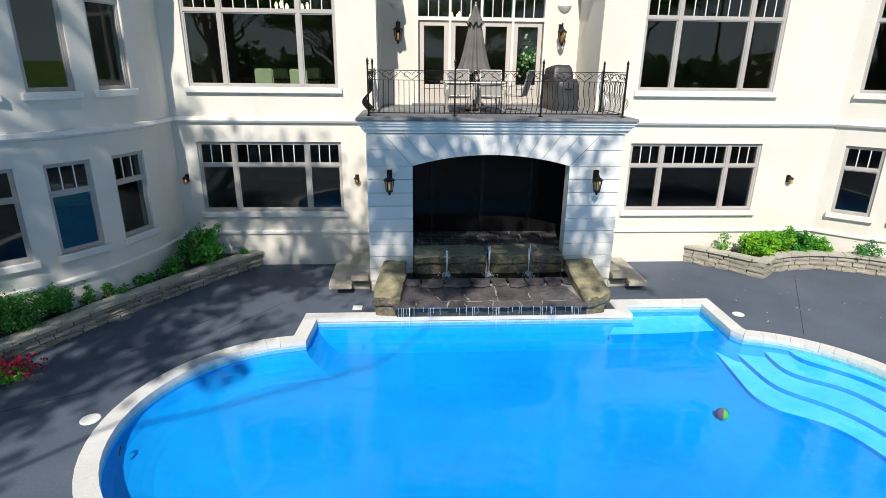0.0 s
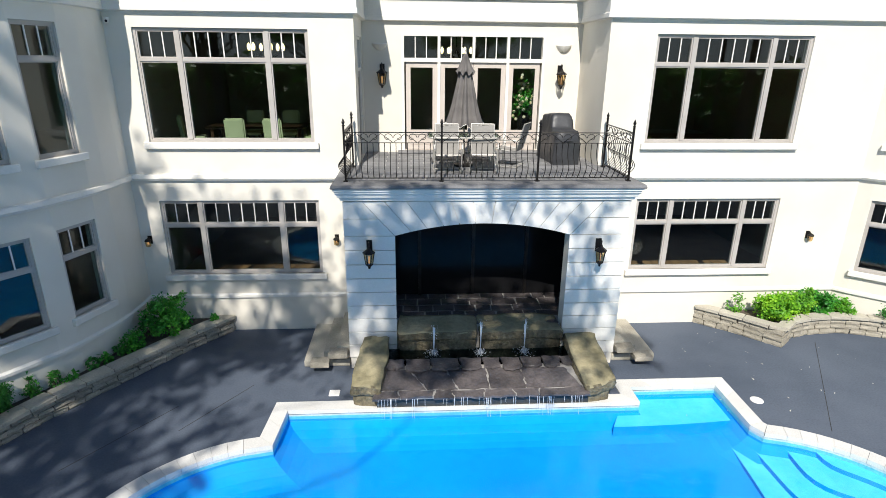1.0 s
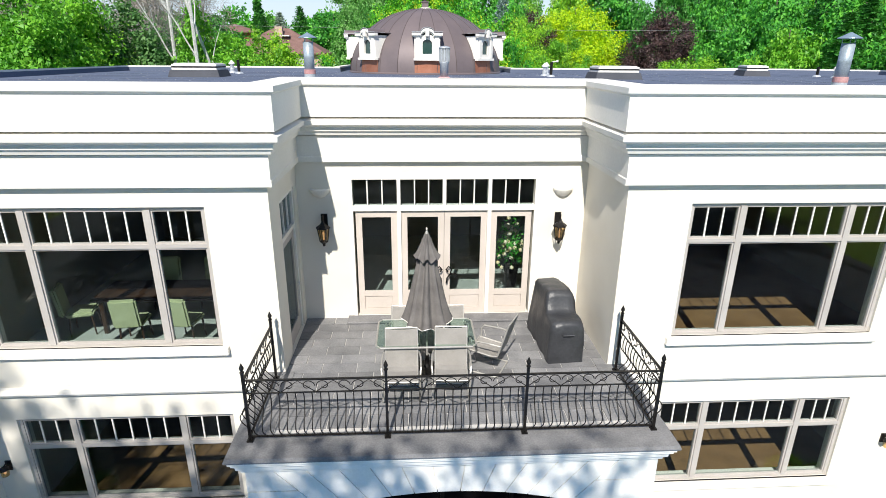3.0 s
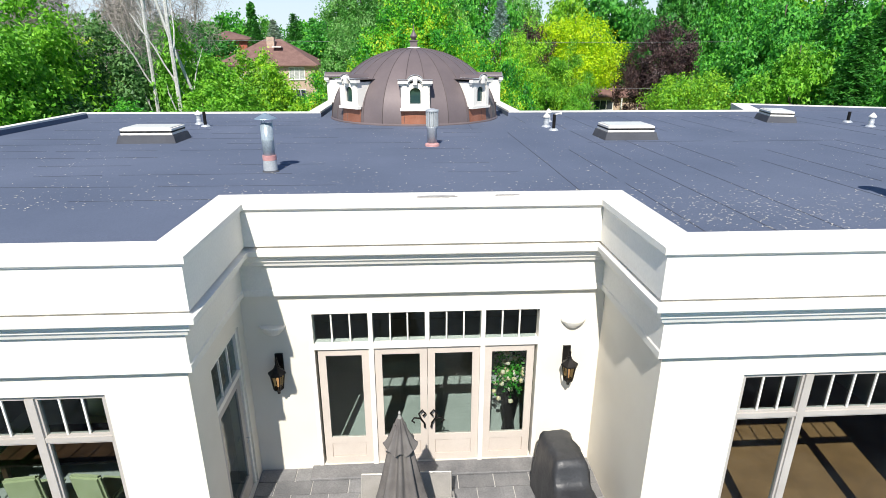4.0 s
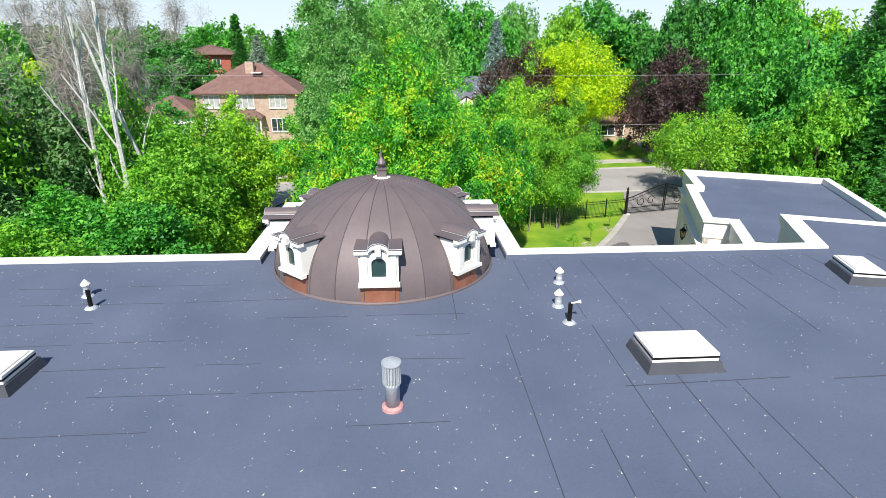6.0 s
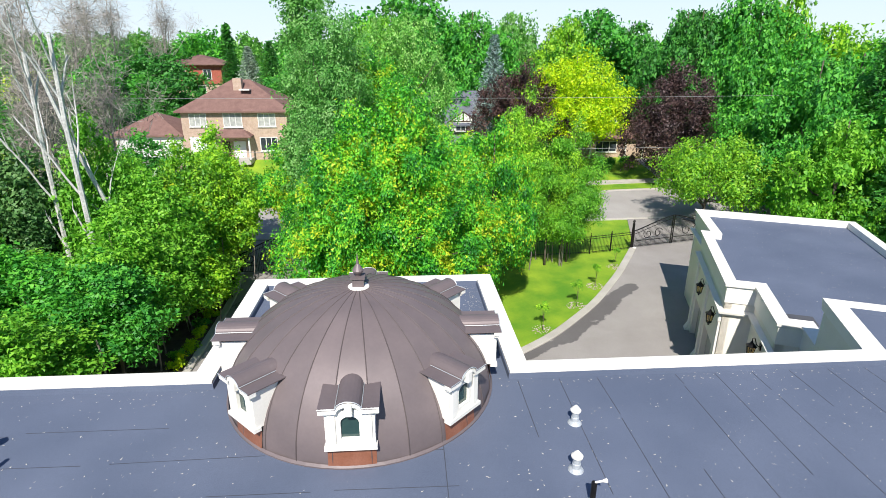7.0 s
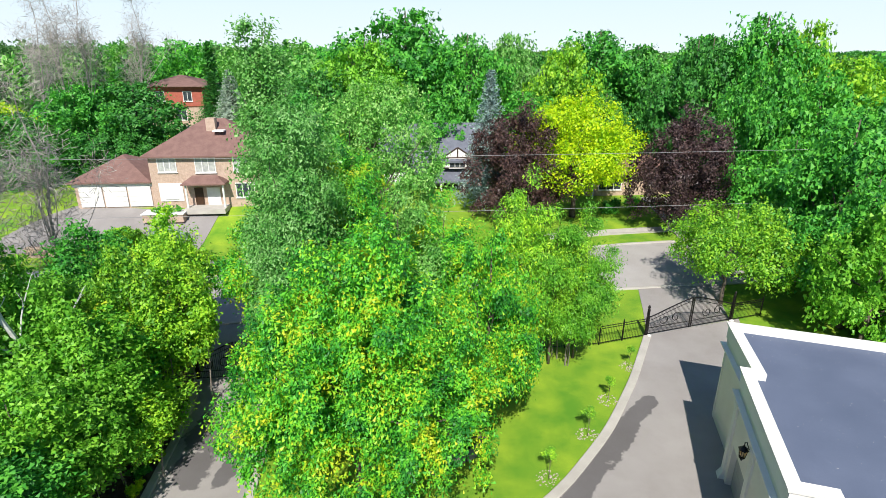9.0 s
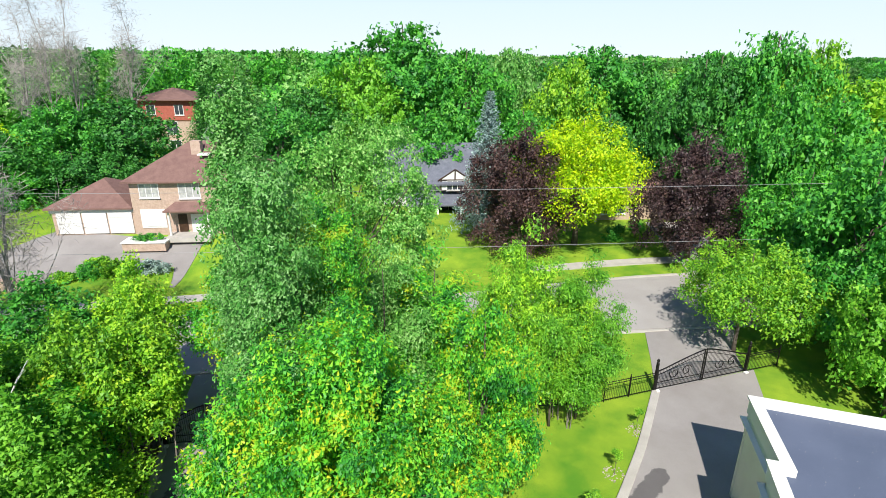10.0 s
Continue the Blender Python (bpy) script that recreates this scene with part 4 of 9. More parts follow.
def lantern(m, label="black iron wall lantern with scrolled bracket, faint glow for sunlit glass", lit=True):
    """A coach lantern; its wall is the plane y = 0, and it hangs towards minus y."""
    lt = thing("wall_lantern", m, label, "lantern", "wall lanterns on the house")
    bm = bmesh.new()
    box(bm, -0.055, 0.055, -0.025, 0.0, 0.05, 0.32)
    tube(bm, [(0, -0.02, 0.12), (0, -0.09, 0.16), (0, -0.13, 0.26), (0, -0.16, 0.34), (0, -0.20, 0.33), (0, -0.20, 0.24)], 0.012)
    part("bracket", bm, IRON, lt)
    bm = bmesh.new()
    lathe(bm, [(0.02, 0.25), (0.03, 0.22), (0.05, 0.19), (0.12, 0.14), (0.125, 0.12), (0.06, 0.12)][::-1], 6, (0, -0.20))
    part("cap", bm, IRON, lt)
    bm = bmesh.new()
    tube(bm, [(0.10, 0, 0.12), (0.065, 0, -0.12)], 0.008, 4)
    bar = mesh_of("cage_bar", bm, IRON)
    for k in range(6):
        piece("cage_bar", bar, lt, pose(0, -0.20, 0, 0, 0, 60 * k))
    bm = bmesh.new()
    lathe(bm, [(0.02, -0.20), (0.025, -0.17), (0.045, -0.14), (0.075, -0.12), (0.07, -0.105)], 6, (0, -0.20))
    part("base", bm, IRON, lt)
    bm = bmesh.new()
    lathe(bm, [(0.058, -0.10), (0.092, 0.115)], 6, (0, -0.20), cap=False)
    g = part("glass", bm, LAMPGLASS, lt)
    g.visible_shadow = False
    bm = bmesh.new()
    lathe(bm, [(0.012, -0.09), (0.014, 0.0), (0.02, 0.02), (0.012, 0.05), (0.003, 0.065)], 8, (0, -0.20))
    part("bulb", bm, BULB if lit else TRIM, lt, "bulb whose faint glow stands for sunlit glass" if lit else "unlit white bulb")
    return lt


for x, z in ((0.92, 2.72), (5.80, 2.72)):
    lantern(pose(x, PYF, z) @ Matrix.Scale(1.08, 4))
for x in (1.08, 5.76):
    lantern(pose(x, RY, 6.16) @ Matrix.Scale(1.15, 4))


def jar_light(m):
    jl = thing("wall_light", m, "small dark wall light with a clear jar, lit", "wall light", "small wall lights below the windows")
    bm = bmesh.new()
    box(bm, -0.05, 0.05, -0.02, 0.0, -0.06, 0.14)
    tube(bm, [(0, -0.01, 0.08), (0, -0.08, 0.12), (0, -0.13, 0.10)], 0.014)
    lathe(bm, [(0.075, 0.04), (0.075, 0.06), (0.06, 0.085), (0.03, 0.10)], 12, (0, -0.13))
    part("bracket", bm, IRON, jl)
    bm = bmesh.new()
    lathe(bm, [(0.035, -0.10), (0.06, -0.08), (0.066, 0.0), (0.062, 0.04)], 12, (0, -0.13))
    part("jar", bm, LAMPGLASS, jl).visible_shadow = False
    bm = bmesh.new()
    lathe(bm, [(0.012, -0.05), (0.025, -0.02), (0.012, 0.03)], 8, (0, -0.13))
    part("bulb", bm, BULB, jl)


for x in (-4.50, -0.03, 12.02):
    jar_light(pose(x, FY, 2.42))


def half_sconce(m):
    """A plaster uplighter like a half bowl."""
    bm = bmesh.new()
    n = 10
    rings = []
    for r, z in ((0.03, -0.13), (0.10, -0.10), (0.16, -0.04), (0.20, 0.02), (0.20, 0.05), (0.17, 0.05)):
        rings.append([bm.verts.new((r * math.cos(math.pi + math.pi * k / n), 0.75 * r * math.sin(math.pi + math.pi * k / n), z)) for k in range(n + 1)])
    for a, b in zip(rings, rings[1:]):
        for k in range(n):
            bm.faces.new((a[k], a[k + 1], b[k + 1], b[k]))
    bm.faces.new(rings[0])
    bm.faces.new(rings[-1][::-1])
    sc = thing("wall_sconce", m, "white plaster half bowl sconce on stucco", "sconce", "plaster sconces beside the doors")
    part("bowl", bm, TRIM, sc)


half_sconce(pose(1.03, RY - 0.002, 6.98))
half_sconce(pose(5.82, RY - 0.002, 6.98))
cam_box = thing("security_camera", pose(L0 + 0.10, FY - 0.05, 7.42), "small white dome security camera under the frieze", "camera")
bm = bmesh.new()
lathe(bm, [(0.03, -0.12), (0.055, -0.09), (0.06, -0.04), (0.06, 0.0)], 12)
part("housing", bm, TRIM, cam_box)
bm = bmesh.new()
tube(bm, [(0, 0, -0.06), (0.05, -0.10, -0.08)], 0.025, 8)
part("lens", bm, IRON, cam_box)

# ---- plants: builders ----
LEAF_GREEN = leaf_mat("leaf_mid_green", [(0.032, 0.20, 0.03), (0.088, 0.40, 0.045), (0.18, 0.56, 0.06)], 0.42)
LEAF_BRIGHT = leaf_mat("leaf_bright_green", [(0.09, 0.29, 0.025), (0.24, 0.54, 0.035), (0.42, 0.68, 0.04)], 0.42)
LEAF_YELLOWTIP = leaf_mat("leaf_green_and_gold", [(0.026, 0.19, 0.028), (0.065, 0.37, 0.035), (0.14, 0.54, 0.035), (0.28, 0.64, 0.035), (0.58, 0.64, 0.03)], 0.40, 0.7, 0.11)
LEAF_GOLD = leaf_mat("leaf_golden", [(0.20, 0.44, 0.006), (0.48, 0.70, 0.008), (0.70, 0.80, 0.01)], 0.42)
LEAF_DARK = leaf_mat("leaf_deep_green", [(0.03, 0.15, 0.026), (0.06, 0.27, 0.04), (0.11, 0.37, 0.05)], 0.3)
LEAF_SILVER = leaf_mat("leaf_silver_green", [(0.08, 0.29, 0.045), (0.18, 0.46, 0.085), (0.36, 0.62, 0.21)], 0.42)
LEAF_MUTED = leaf_mat("leaf_muted_grey_green", [(0.05, 0.15, 0.04), (0.11, 0.26, 0.07), (0.20, 0.37, 0.12)], 0.35)
LEAF_PURPLE = leaf_mat("leaf_purple", [(0.030, 0.018, 0.020), (0.066, 0.038, 0.040), (0.115, 0.068, 0.062)], 0.15)
LEAF_BLUE = leaf_mat("needle_blue", [(0.20, 0.28, 0.24), (0.32, 0.43, 0.38), (0.48, 0.60, 0.53)], 0.1)
LEAF_OLIVE = leaf_mat("leaf_olive_green", [(0.075, 0.28, 0.02), (0.17, 0.46, 0.035), (0.28, 0.60, 0.055)], 0.42)
BIRCH = surface("white_birch_bark", (0.55, 0.54, 0.52), (0.72, 0.71, 0.69), 3, 12, 0.8, 0, 0.3, 0.01, 0.45)
TWIG = surface("grey_twig", (0.30, 0.265, 0.235), (0.42, 0.385, 0.35), 3, 20, 0.9)


STEMBARK = surface("pale_grey_stem_bark", (0.20, 0.17, 0.14), (0.32, 0.28, 0.24), 3, 25, 0.9, 0, 0.5, 0.02, 0.3)


def leaf_mesh(name, pts, size, seed, material, hang=0.2, slim=0.55, hearts=None):
    """One three-cornered leaf at each point, turned at random and drooping a little."""
    rs = np.random.RandomState(seed)
    pts = np.asarray(pts, dtype=np.float64)
    n = len(pts)
    mid = pts.mean(axis=0)
    out = pts - (mid if hearts is None else hearts)
    out /= np.linalg.norm(out, axis=1)[:, None] + 1e-6
    c = rs.normal(size=(n, 3)) * 0.55 + out * 0.62 + np.array([0.0, 0.0, 0.36])
    c /= np.linalg.norm(c, axis=1)[:, None]
    a = rs.normal(size=(n, 3)) - np.array([0.0, 0.0, 2.0 * hang])
    a -= c * (a * c).sum(axis=1)[:, None]
    a /= np.linalg.norm(a, axis=1)[:, None] + 1e-9
    b = np.cross(c, a)
    s = (size * rs.uniform(0.65, 1.35, n))[:, None]
    corner = np.stack([pts, pts + a * s * 0.85 + b * s * slim * 0.62, pts + a * s * 0.95 - b * s * slim * 0.55], axis=1).reshape(-1, 3)
    me = bpy.data.meshes.new(name)
    me.vertices.add(3 * n)
    me.vertices.foreach_set("co", corner.ravel())
    me.loops.add(3 * n)
    me.loops.foreach_set("vertex_index", np.arange(3 * n, dtype=np.int32))
    me.polygons.add(n)
    me.polygons.foreach_set("loop_start", np.arange(0, 3 * n, 3, dtype=np.int32))
    me.update(calc_edges=True)
    me.materials.append(material)
    return me


def clump_points(lobes, clumps, per, spread, seed, shell=0.72, flat=0.9):
    """Leaf places: clumps near the skin of a set of ellipsoid lobes (centre, radii)."""
    rs = np.random.RandomState(seed)
    vol = np.array([r[0] * r[1] + r[0] * r[2] for _, r in lobes], dtype=float)
    pick = rs.choice(len(lobes), clumps, p=vol / vol.sum())
    d = rs.normal(size=(clumps, 3))
    d /= np.linalg.norm(d, axis=1)[:, None]
    rad = (shell + (1.05 - shell) * rs.uniform(0, 1, clumps) ** 0.6)[:, None]
    c = np.array([lobes[i][0] for i in pick]) + d * rad * np.array([lobes[i][1] for i in pick])
    c += rs.normal(size=(clumps, 3)) * 0.17 * np.array([min(lobes[i][1]) for i in pick])[:, None]
    pts = np.repeat(c, per, axis=0)
    sp = np.repeat(spread * rs.uniform(0.5, 1.5, clumps), per)[:, None]
    off = np.clip(rs.normal(size=(clumps * per, 3)), -1.7, 1.7) * sp * 0.45
    off[:, 2] *= flat
    return pts + off, c, np.repeat(np.array([lobes[i][0] for i in pick]), per, axis=0)


def limb_path(p, q, rng, bend=0.12, n=6):
    p, q = Vector(p), Vector(q)
    d = (q - p).length
    out = [p.lerp(q, i / (n - 1)) for i in range(n)]
    for i in range(1, n - 1):
        out[i] += Vector((rng.uniform(-1, 1), rng.uniform(-1, 1), rng.uniform(-0.4, 0.8))) * bend * d * 0.5
    return out


def trunk_bm(height, r, targets, seed, lean=0.0, forks=1):
    """A tapered trunk with a limb to each target."""
    rng = random.Random(seed)
    bm = bmesh.new()
    n = 9
    axis = [Vector((lean * height * (i / (n - 1)) ** 2 + rng.uniform(-0.1, 0.1) * r * 2, rng.uniform(-0.2, 0.2) * r * 2, height * i / (n - 1))) for i in range(n)]
    tube(bm, axis, [r * (1.35 if i == 0 else 1.0 - 0.8 * i / (n - 1)) for i in range(n)], 8)
    for t in targets:
        f = min(0.92, max(0.25, (t[2] / height) * rng.uniform(0.45, 0.75)))
        k = f * (n - 1)
        base = axis[int(k)].lerp(axis[min(n - 1, int(k) + 1)], k - int(k))
        path = limb_path(base, t, rng)
        r0 = r * (1 - 0.8 * f) * 0.55
        tube(bm, path, [r0 * (1 - 0.8 * i / 5) for i in range(6)], 5)
    return bm


def crown_lobes(z0, z1, radius, count, seed, taper=0.5, squash=0.8):
    """Lobes that make an uneven crown between two heights."""
    rng = random.Random(seed)
    lobes = []
    for i in range(count):
        f = (i + 0.5) / count
        z = z0 + (z1 - z0) * f
        prof = math.sin(math.pi * (0.18 + 0.78 * f) ** (1 - 0.3 * taper)) if taper < 0.9 else 1.0 - 0.85 * f
        rr = radius * max(0.25, prof)
        a = i * 2.4 + rng.uniform(-0.5, 0.5)
        off = rr * rng.uniform(0.42, 0.74)
        s = rr * rng.uniform(0.32, 0.5)
        lobes.append(((off * math.cos(a), off * math.sin(a), z), (s, s, s * squash * rng.uniform(0.8, 1.2))))
    return lobes


def make_tree(name, label, height, radius, z0, lobes_n, clumps, per, leaf, material, seed, bark=None, taper=0.5, trunk_r=0.2, spread=0.55, hang=0.25, slim=0.55, category="tree", group="", squash=0.85, lobes=None, shell=0.72, limbs=14, stems=0, flat=0.9):
    """A tree at the origin: tapered trunk with limbs, and a crown of leaf clumps."""
    lobes = lobes or crown_lobes(z0, height - radius * 0.45, radius, lobes_n, seed, taper, squash)
    pts, centres, hearts = clump_points(lobes, clumps, per, spread, seed, shell, flat)
    tree = thing(name, None, label, category, group)
    rng = random.Random(seed + 1)
    idx = rng.sample(range(len(centres)), min(limbs, len(centres)))
    for k in range(stems):
        a, r = rng.uniform(0, 6.28), radius * rng.uniform(0.3, 0.75)
        bm = bmesh.new()
        tube(bm, limb_path((r * math.cos(a), r * math.sin(a), 0), (r * 1.1 * math.cos(a), r * 1.1 * math.sin(a), z0 + 1.5), rng, 0.04, 5), [trunk_r * 0.5] * 5, 6)
        part("stem", bm, STEMBARK, tree)
    part("trunk", trunk_bm(height * 0.8, trunk_r, [tuple(centres[i]) for i in idx], seed), bark or BARK, tree, smooth=True)
    ob = new("crown", leaf_mesh("crown", pts, leaf, seed, material, hang, slim, hearts))
    ob.parent = tree
    return tree


def make_spruce(name, label, height, radius, tiers, material, seed, per=70, leaf=0.28):
    rs = np.random.RandomState(seed)
    pts, targets = [], []
    for i in range(tiers):
        f = i / tiers
        z = height * (0.08 + 0.92 * f)
        r = radius * (1 - f) ** 0.9 + 0.12
        k = max(4, int(11 * (1 - f) + 4))
        for j in range(k):
            a = 2 * math.pi * j / k + i * 0.7 + rs.uniform(-0.2, 0.2)
            rr = r * rs.uniform(0.8, 1.1)
            s = rs.uniform(0.15, 1.0, per)
            w = 0.16 * rr * (1.1 - s)
            x = rr * s
            px, py = x * math.cos(a), x * math.sin(a)
            pts.append(np.stack([px + rs.normal(size=per) * w, py + rs.normal(size=per) * w, z - 0.22 * x + 0.10 * x * s + rs.normal(size=per) * 0.06], 1))
            if j % 3 == 0:
                targets.append((rr * 0.8 * math.cos(a), rr * 0.8 * math.sin(a), z - 0.15 * rr))
    tree = thing(name, None, label, "tree")
    bm = bmesh.new()
    tube(bm, [(0, 0, 0), (0, 0, height * 0.5), (0, 0, height)], [radius * 0.07, radius * 0.045, 0.02], 7)
    for t in targets:
        tube(bm, [(0, 0, t[2] + 0.15), t], [0.03, 0.01], 4)
    part("trunk", bm, BARK, tree)
    ob = new("crown", leaf_mesh("crown", np.concatenate(pts), leaf, seed, material, 0.35, 0.3))
    ob.parent = tree
    return tree


def make_bare(name, label, height, seed, material, r=0.16, depth=4, spread=0.5, lean=0.0, first=8, reach=(0.25, 0.5), twigs=0):
    """A leafless tree: limbs that fork again and again."""
    rng = random.Random(seed)
    bm = bmesh.new()
    tips = []

    def grow(p, d, length, rad, level):
        n = 5
        pts = [p]
        dd = d.copy()
        for i in range(n - 1):
            dd = (dd + Vector((rng.uniform(-1, 1), rng.uniform(-1, 1), rng.uniform(-0.3, 0.6))) * 0.13).normalized()
            pts.append(pts[-1] + dd * length / (n - 1))
        tube(bm, pts, [rad * (1 - 0.45 * i / (n - 1)) for i in range(n)], 6 if level < 2 else 4)
        if level >= 2:
            tips.extend(pts[1:])
        if level >= depth:
            return
        for k in range(rng.randint(2, 4) if level else first):
            f = rng.uniform(0.3, 1.0) * (n - 1)
            i = min(n - 2, int(f))
            at = pts[i].lerp(pts[i + 1], f - i)
            nd = (dd + Vector((rng.uniform(-1, 1), rng.uniform(-1, 1), rng.uniform(0.0, 0.6))) * spread * (1.5 if level else 1.1)).normalized()
            grow(at, nd, length * rng.uniform(*reach), rad * rng.uniform(0.28, 0.42), level + 1)

    grow(Vector((0, 0, 0)), Vector((lean, 0, 1)).normalized(), height * 0.95, r, 0)
    tree = thing(name, None, label, "tree")
    part("trunk", bm, material, tree)
    if twigs:
        rs = np.random.RandomState(seed)
        at = np.array([tuple(p) for p in tips])
        at = at[rs.randint(0, len(at), twigs)] + rs.normal(size=(twigs, 3)) * 0.5
        ob = new("twig_spray", leaf_mesh("twig_spray", at, 1.0, seed, material, -0.3, 0.03))
        ob.parent = tree
        ob["kind"] = "stuff"
    return tree


def set_tree(proto, x, y, height_scale=1.0, width_scale=None, turn=0.0, z=None, label="", material=None, sink=0.05):
    w = width_scale or height_scale
    if z is None:
        x, y = site(x, y)
    m = Matrix.Translation((x, y, (land(x, y) if z is None else z) - sink)) @ Matrix.Rotation(turn, 4, "Z") @ Matrix.Diagonal((w, w, height_scale, 1))
    t = copy_thing(proto, m)
    if label:
        t["label"] = label
    if material is not None:
        for c in t.children:
            if c.name.startswith("crown"):
                c.material_slots[0].link = "OBJECT"
                c.material_slots[0].material = material
    return t


def place_first(proto, x, y, s=1.0, w=None, turn=0.0, z=None, sink=0.05):
    """Puts the built tree itself somewhere."""
    w = w or s
    if z is None:
        x, y = site(x, y)
    proto.matrix_basis = Matrix.Translation((x, y, (land(x, y) if z is None else z) - sink)) @ Matrix.Rotation(turn, 4, "Z") @ Matrix.Diagonal((w, w, s, 1))


def shrub(name, label, x, y, z, rx, ry, h, clumps, per, leaf, material, seed, category="shrub", group="", spread=None, hang=0.0, slim=0.55):
    """A low bush: stems and many leaves over an uneven mound."""
    rng = random.Random(seed)
    lobes = []
    for k in range(5):
        a = rng.uniform(0, 6.28)
        lobes.append(((rx * 0.45 * math.cos(a), ry * 0.45 * math.sin(a), h * rng.uniform(0.4, 0.62)), (rx * rng.uniform(0.45, 0.65), ry * rng.uniform(0.45, 0.65), h * rng.uniform(0.32, 0.45))))
    pts, centres, hearts = clump_points(lobes, clumps, per, spread or 0.3 * min(rx, ry, h), seed, 0.6)
    pts[:, 2] = np.abs(pts[:, 2] - 0.03) + 0.03
    s = thing(name, pose(x, y, z), label, category, group)
    bm = bmesh.new()
    for i in rng.sample(range(len(centres)), min(12, len(centres))):
        c = centres[i]
        tube(bm, limb_path((c[0] * 0.1, c[1] * 0.1, -0.03), tuple(c), rng, 0.1, 4), [0.012, 0.01, 0.007, 0.004], 4)
    part("stem_bundle", bm, BARK, s)["kind"] = "stuff"
    ob = new("foliage", leaf_mesh("foliage", pts, leaf, seed, material, hang, slim, hearts))
    ob.parent = s
    return s

# ---- cascade between the boulders ----
def rock_bm(sx, sy, sz, seed, rough=0.12, cuts=5, round_=0.22):
    """A weathered block: a subdivided box, eased at the edges and roughened."""
    bm = bmesh.new()
    bmesh.ops.create_cube(bm, size=1.0)
    bmesh.ops.subdivide_edges(bm, edges=bm.edges[:], cuts=cuts, use_grid_fill=True)
    for v in bm.verts:
        p = v.co.copy()
        q = Vector((p.x * 2, p.y * 2, p.z * 2))
        k = (abs(q.x) ** 5 + abs(q.y) ** 5 + abs(q.z) ** 5) ** 0.2
        e = q / max(k, 1e-6) * max(abs(q.x), abs(q.y), abs(q.z))
        q = q.lerp(e, round_ * 2.2)
        v.co = Vector((q.x * sx / 2, q.y * sy / 2, q.z * sz / 2))
        n = noise.noise_vector(Vector((v.co.x * 1.7, v.co.y * 1.7, v.co.z * 2.5)) + Vector((seed * 7.3, 0, 0)))
        v.co += n * rough * min(sx, sy, sz)
    return bm


def slab_bm(poly, z0, z1, seed, tilt=(0.0, 0.0)):
    """A flat flagstone with an uneven outline."""
    rng = random.Random(seed)
    pts = []
    n = len(poly)
    for i in range(n):
        a, b = Vector(poly[i]), Vector(poly[(i + 1) % n])
        for k in range(4):
            p = a.lerp(b, k / 4)
            if k:
                p += Vector((rng.uniform(-1, 1), rng.uniform(-1, 1))) * 0.025
            pts.append((p.x, p.y))
    bm = bmesh.new()
    lo = [bm.verts.new((x, y, z0 + tilt[1] * (y - poly[0][1]))) for x, y in pts]
    hi = [bm.verts.new((x, y, z1 + tilt[1] * (y - poly[0][1]) + rng.uniform(-0.006, 0.006))) for x, y in pts]
    bm.faces.new(hi)
    bm.faces.new(lo[::-1])
    for i in range(len(pts)):
        j = (i + 1) % len(pts)
        bm.faces.new((lo[i], lo[j], hi[j], hi[i]))
    return bm


FOAM = surface("white_water_spray", (0.75, 0.80, 0.84), (0.88, 0.91, 0.93), 5, 30, 0.35)
DARKSTONE = surface("dark_wet_wall", (0.03, 0.033, 0.033), (0.06, 0.062, 0.06), 2, 20, 0.4, 0, 0.5, 0.03, 0.3)


def wedge_rock(bl, br, fr, fl, thick, seed, rough=0.05, base=None, nx=7, ny=10, nz=5):
    """A stone slab between four top corners (back left, back right, front right, front left); it stands on `base` or has a thickness."""
    bm = bmesh.new()
    bmesh.ops.create_cube(bm, size=1.0)
    bmesh.ops.subdivide_edges(bm, edges=bm.edges[:], cuts=7, use_grid_fill=True)
    c = [Vector(p) for p in (bl, br, fr, fl)]
    for v in bm.verts:
        q = v.co * 2
        k = (abs(q.x) ** 8 + abs(q.y) ** 8 + abs(q.z) ** 8) ** (1 / 8)
        q = q.lerp(q / max(k, 1e-6) * max(abs(q.x), abs(q.y), abs(q.z)), 0.55)
        u, w, h = (q.x + 1) / 2, (q.y + 1) / 2, (q.z + 1) / 2
        top = c[3].lerp(c[2], u).lerp(c[0].lerp(c[1], u), w)
        low = top.z - thick if base is None else base
        p = Vector((top.x, top.y, low + (top.z - low) * h))
        nv = noise.noise_vector(Vector((p.x * 2.1, p.y * 2.1, p.z * 3.0)) + Vector((seed * 7.3, 0, 0)))
        n2 = noise.noise_vector(Vector((p.x * 6.0, p.y * 6.0, p.z * 14.0)) + Vector((0, seed * 3.1, 0)))
        side = 1.0 if abs(q.z) < 0.9 else 0.35
        v.co = p + nv * rough * (0.5 + 0.5 * side) + n2 * rough * 0.55 * side
    return bm


# about half as bright as the boulder tops, same hue
BOULDERSIDE = surface("dark_side_rock", (0.10, 0.085, 0.05), (0.26, 0.22, 0.14), 2.5, 16, 0.8, 0, 0.8, 0.05, 0.5)


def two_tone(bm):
    """Face 0 on top, 1 (the darker tone) on all other faces."""
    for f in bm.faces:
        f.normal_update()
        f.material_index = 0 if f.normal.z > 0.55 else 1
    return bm


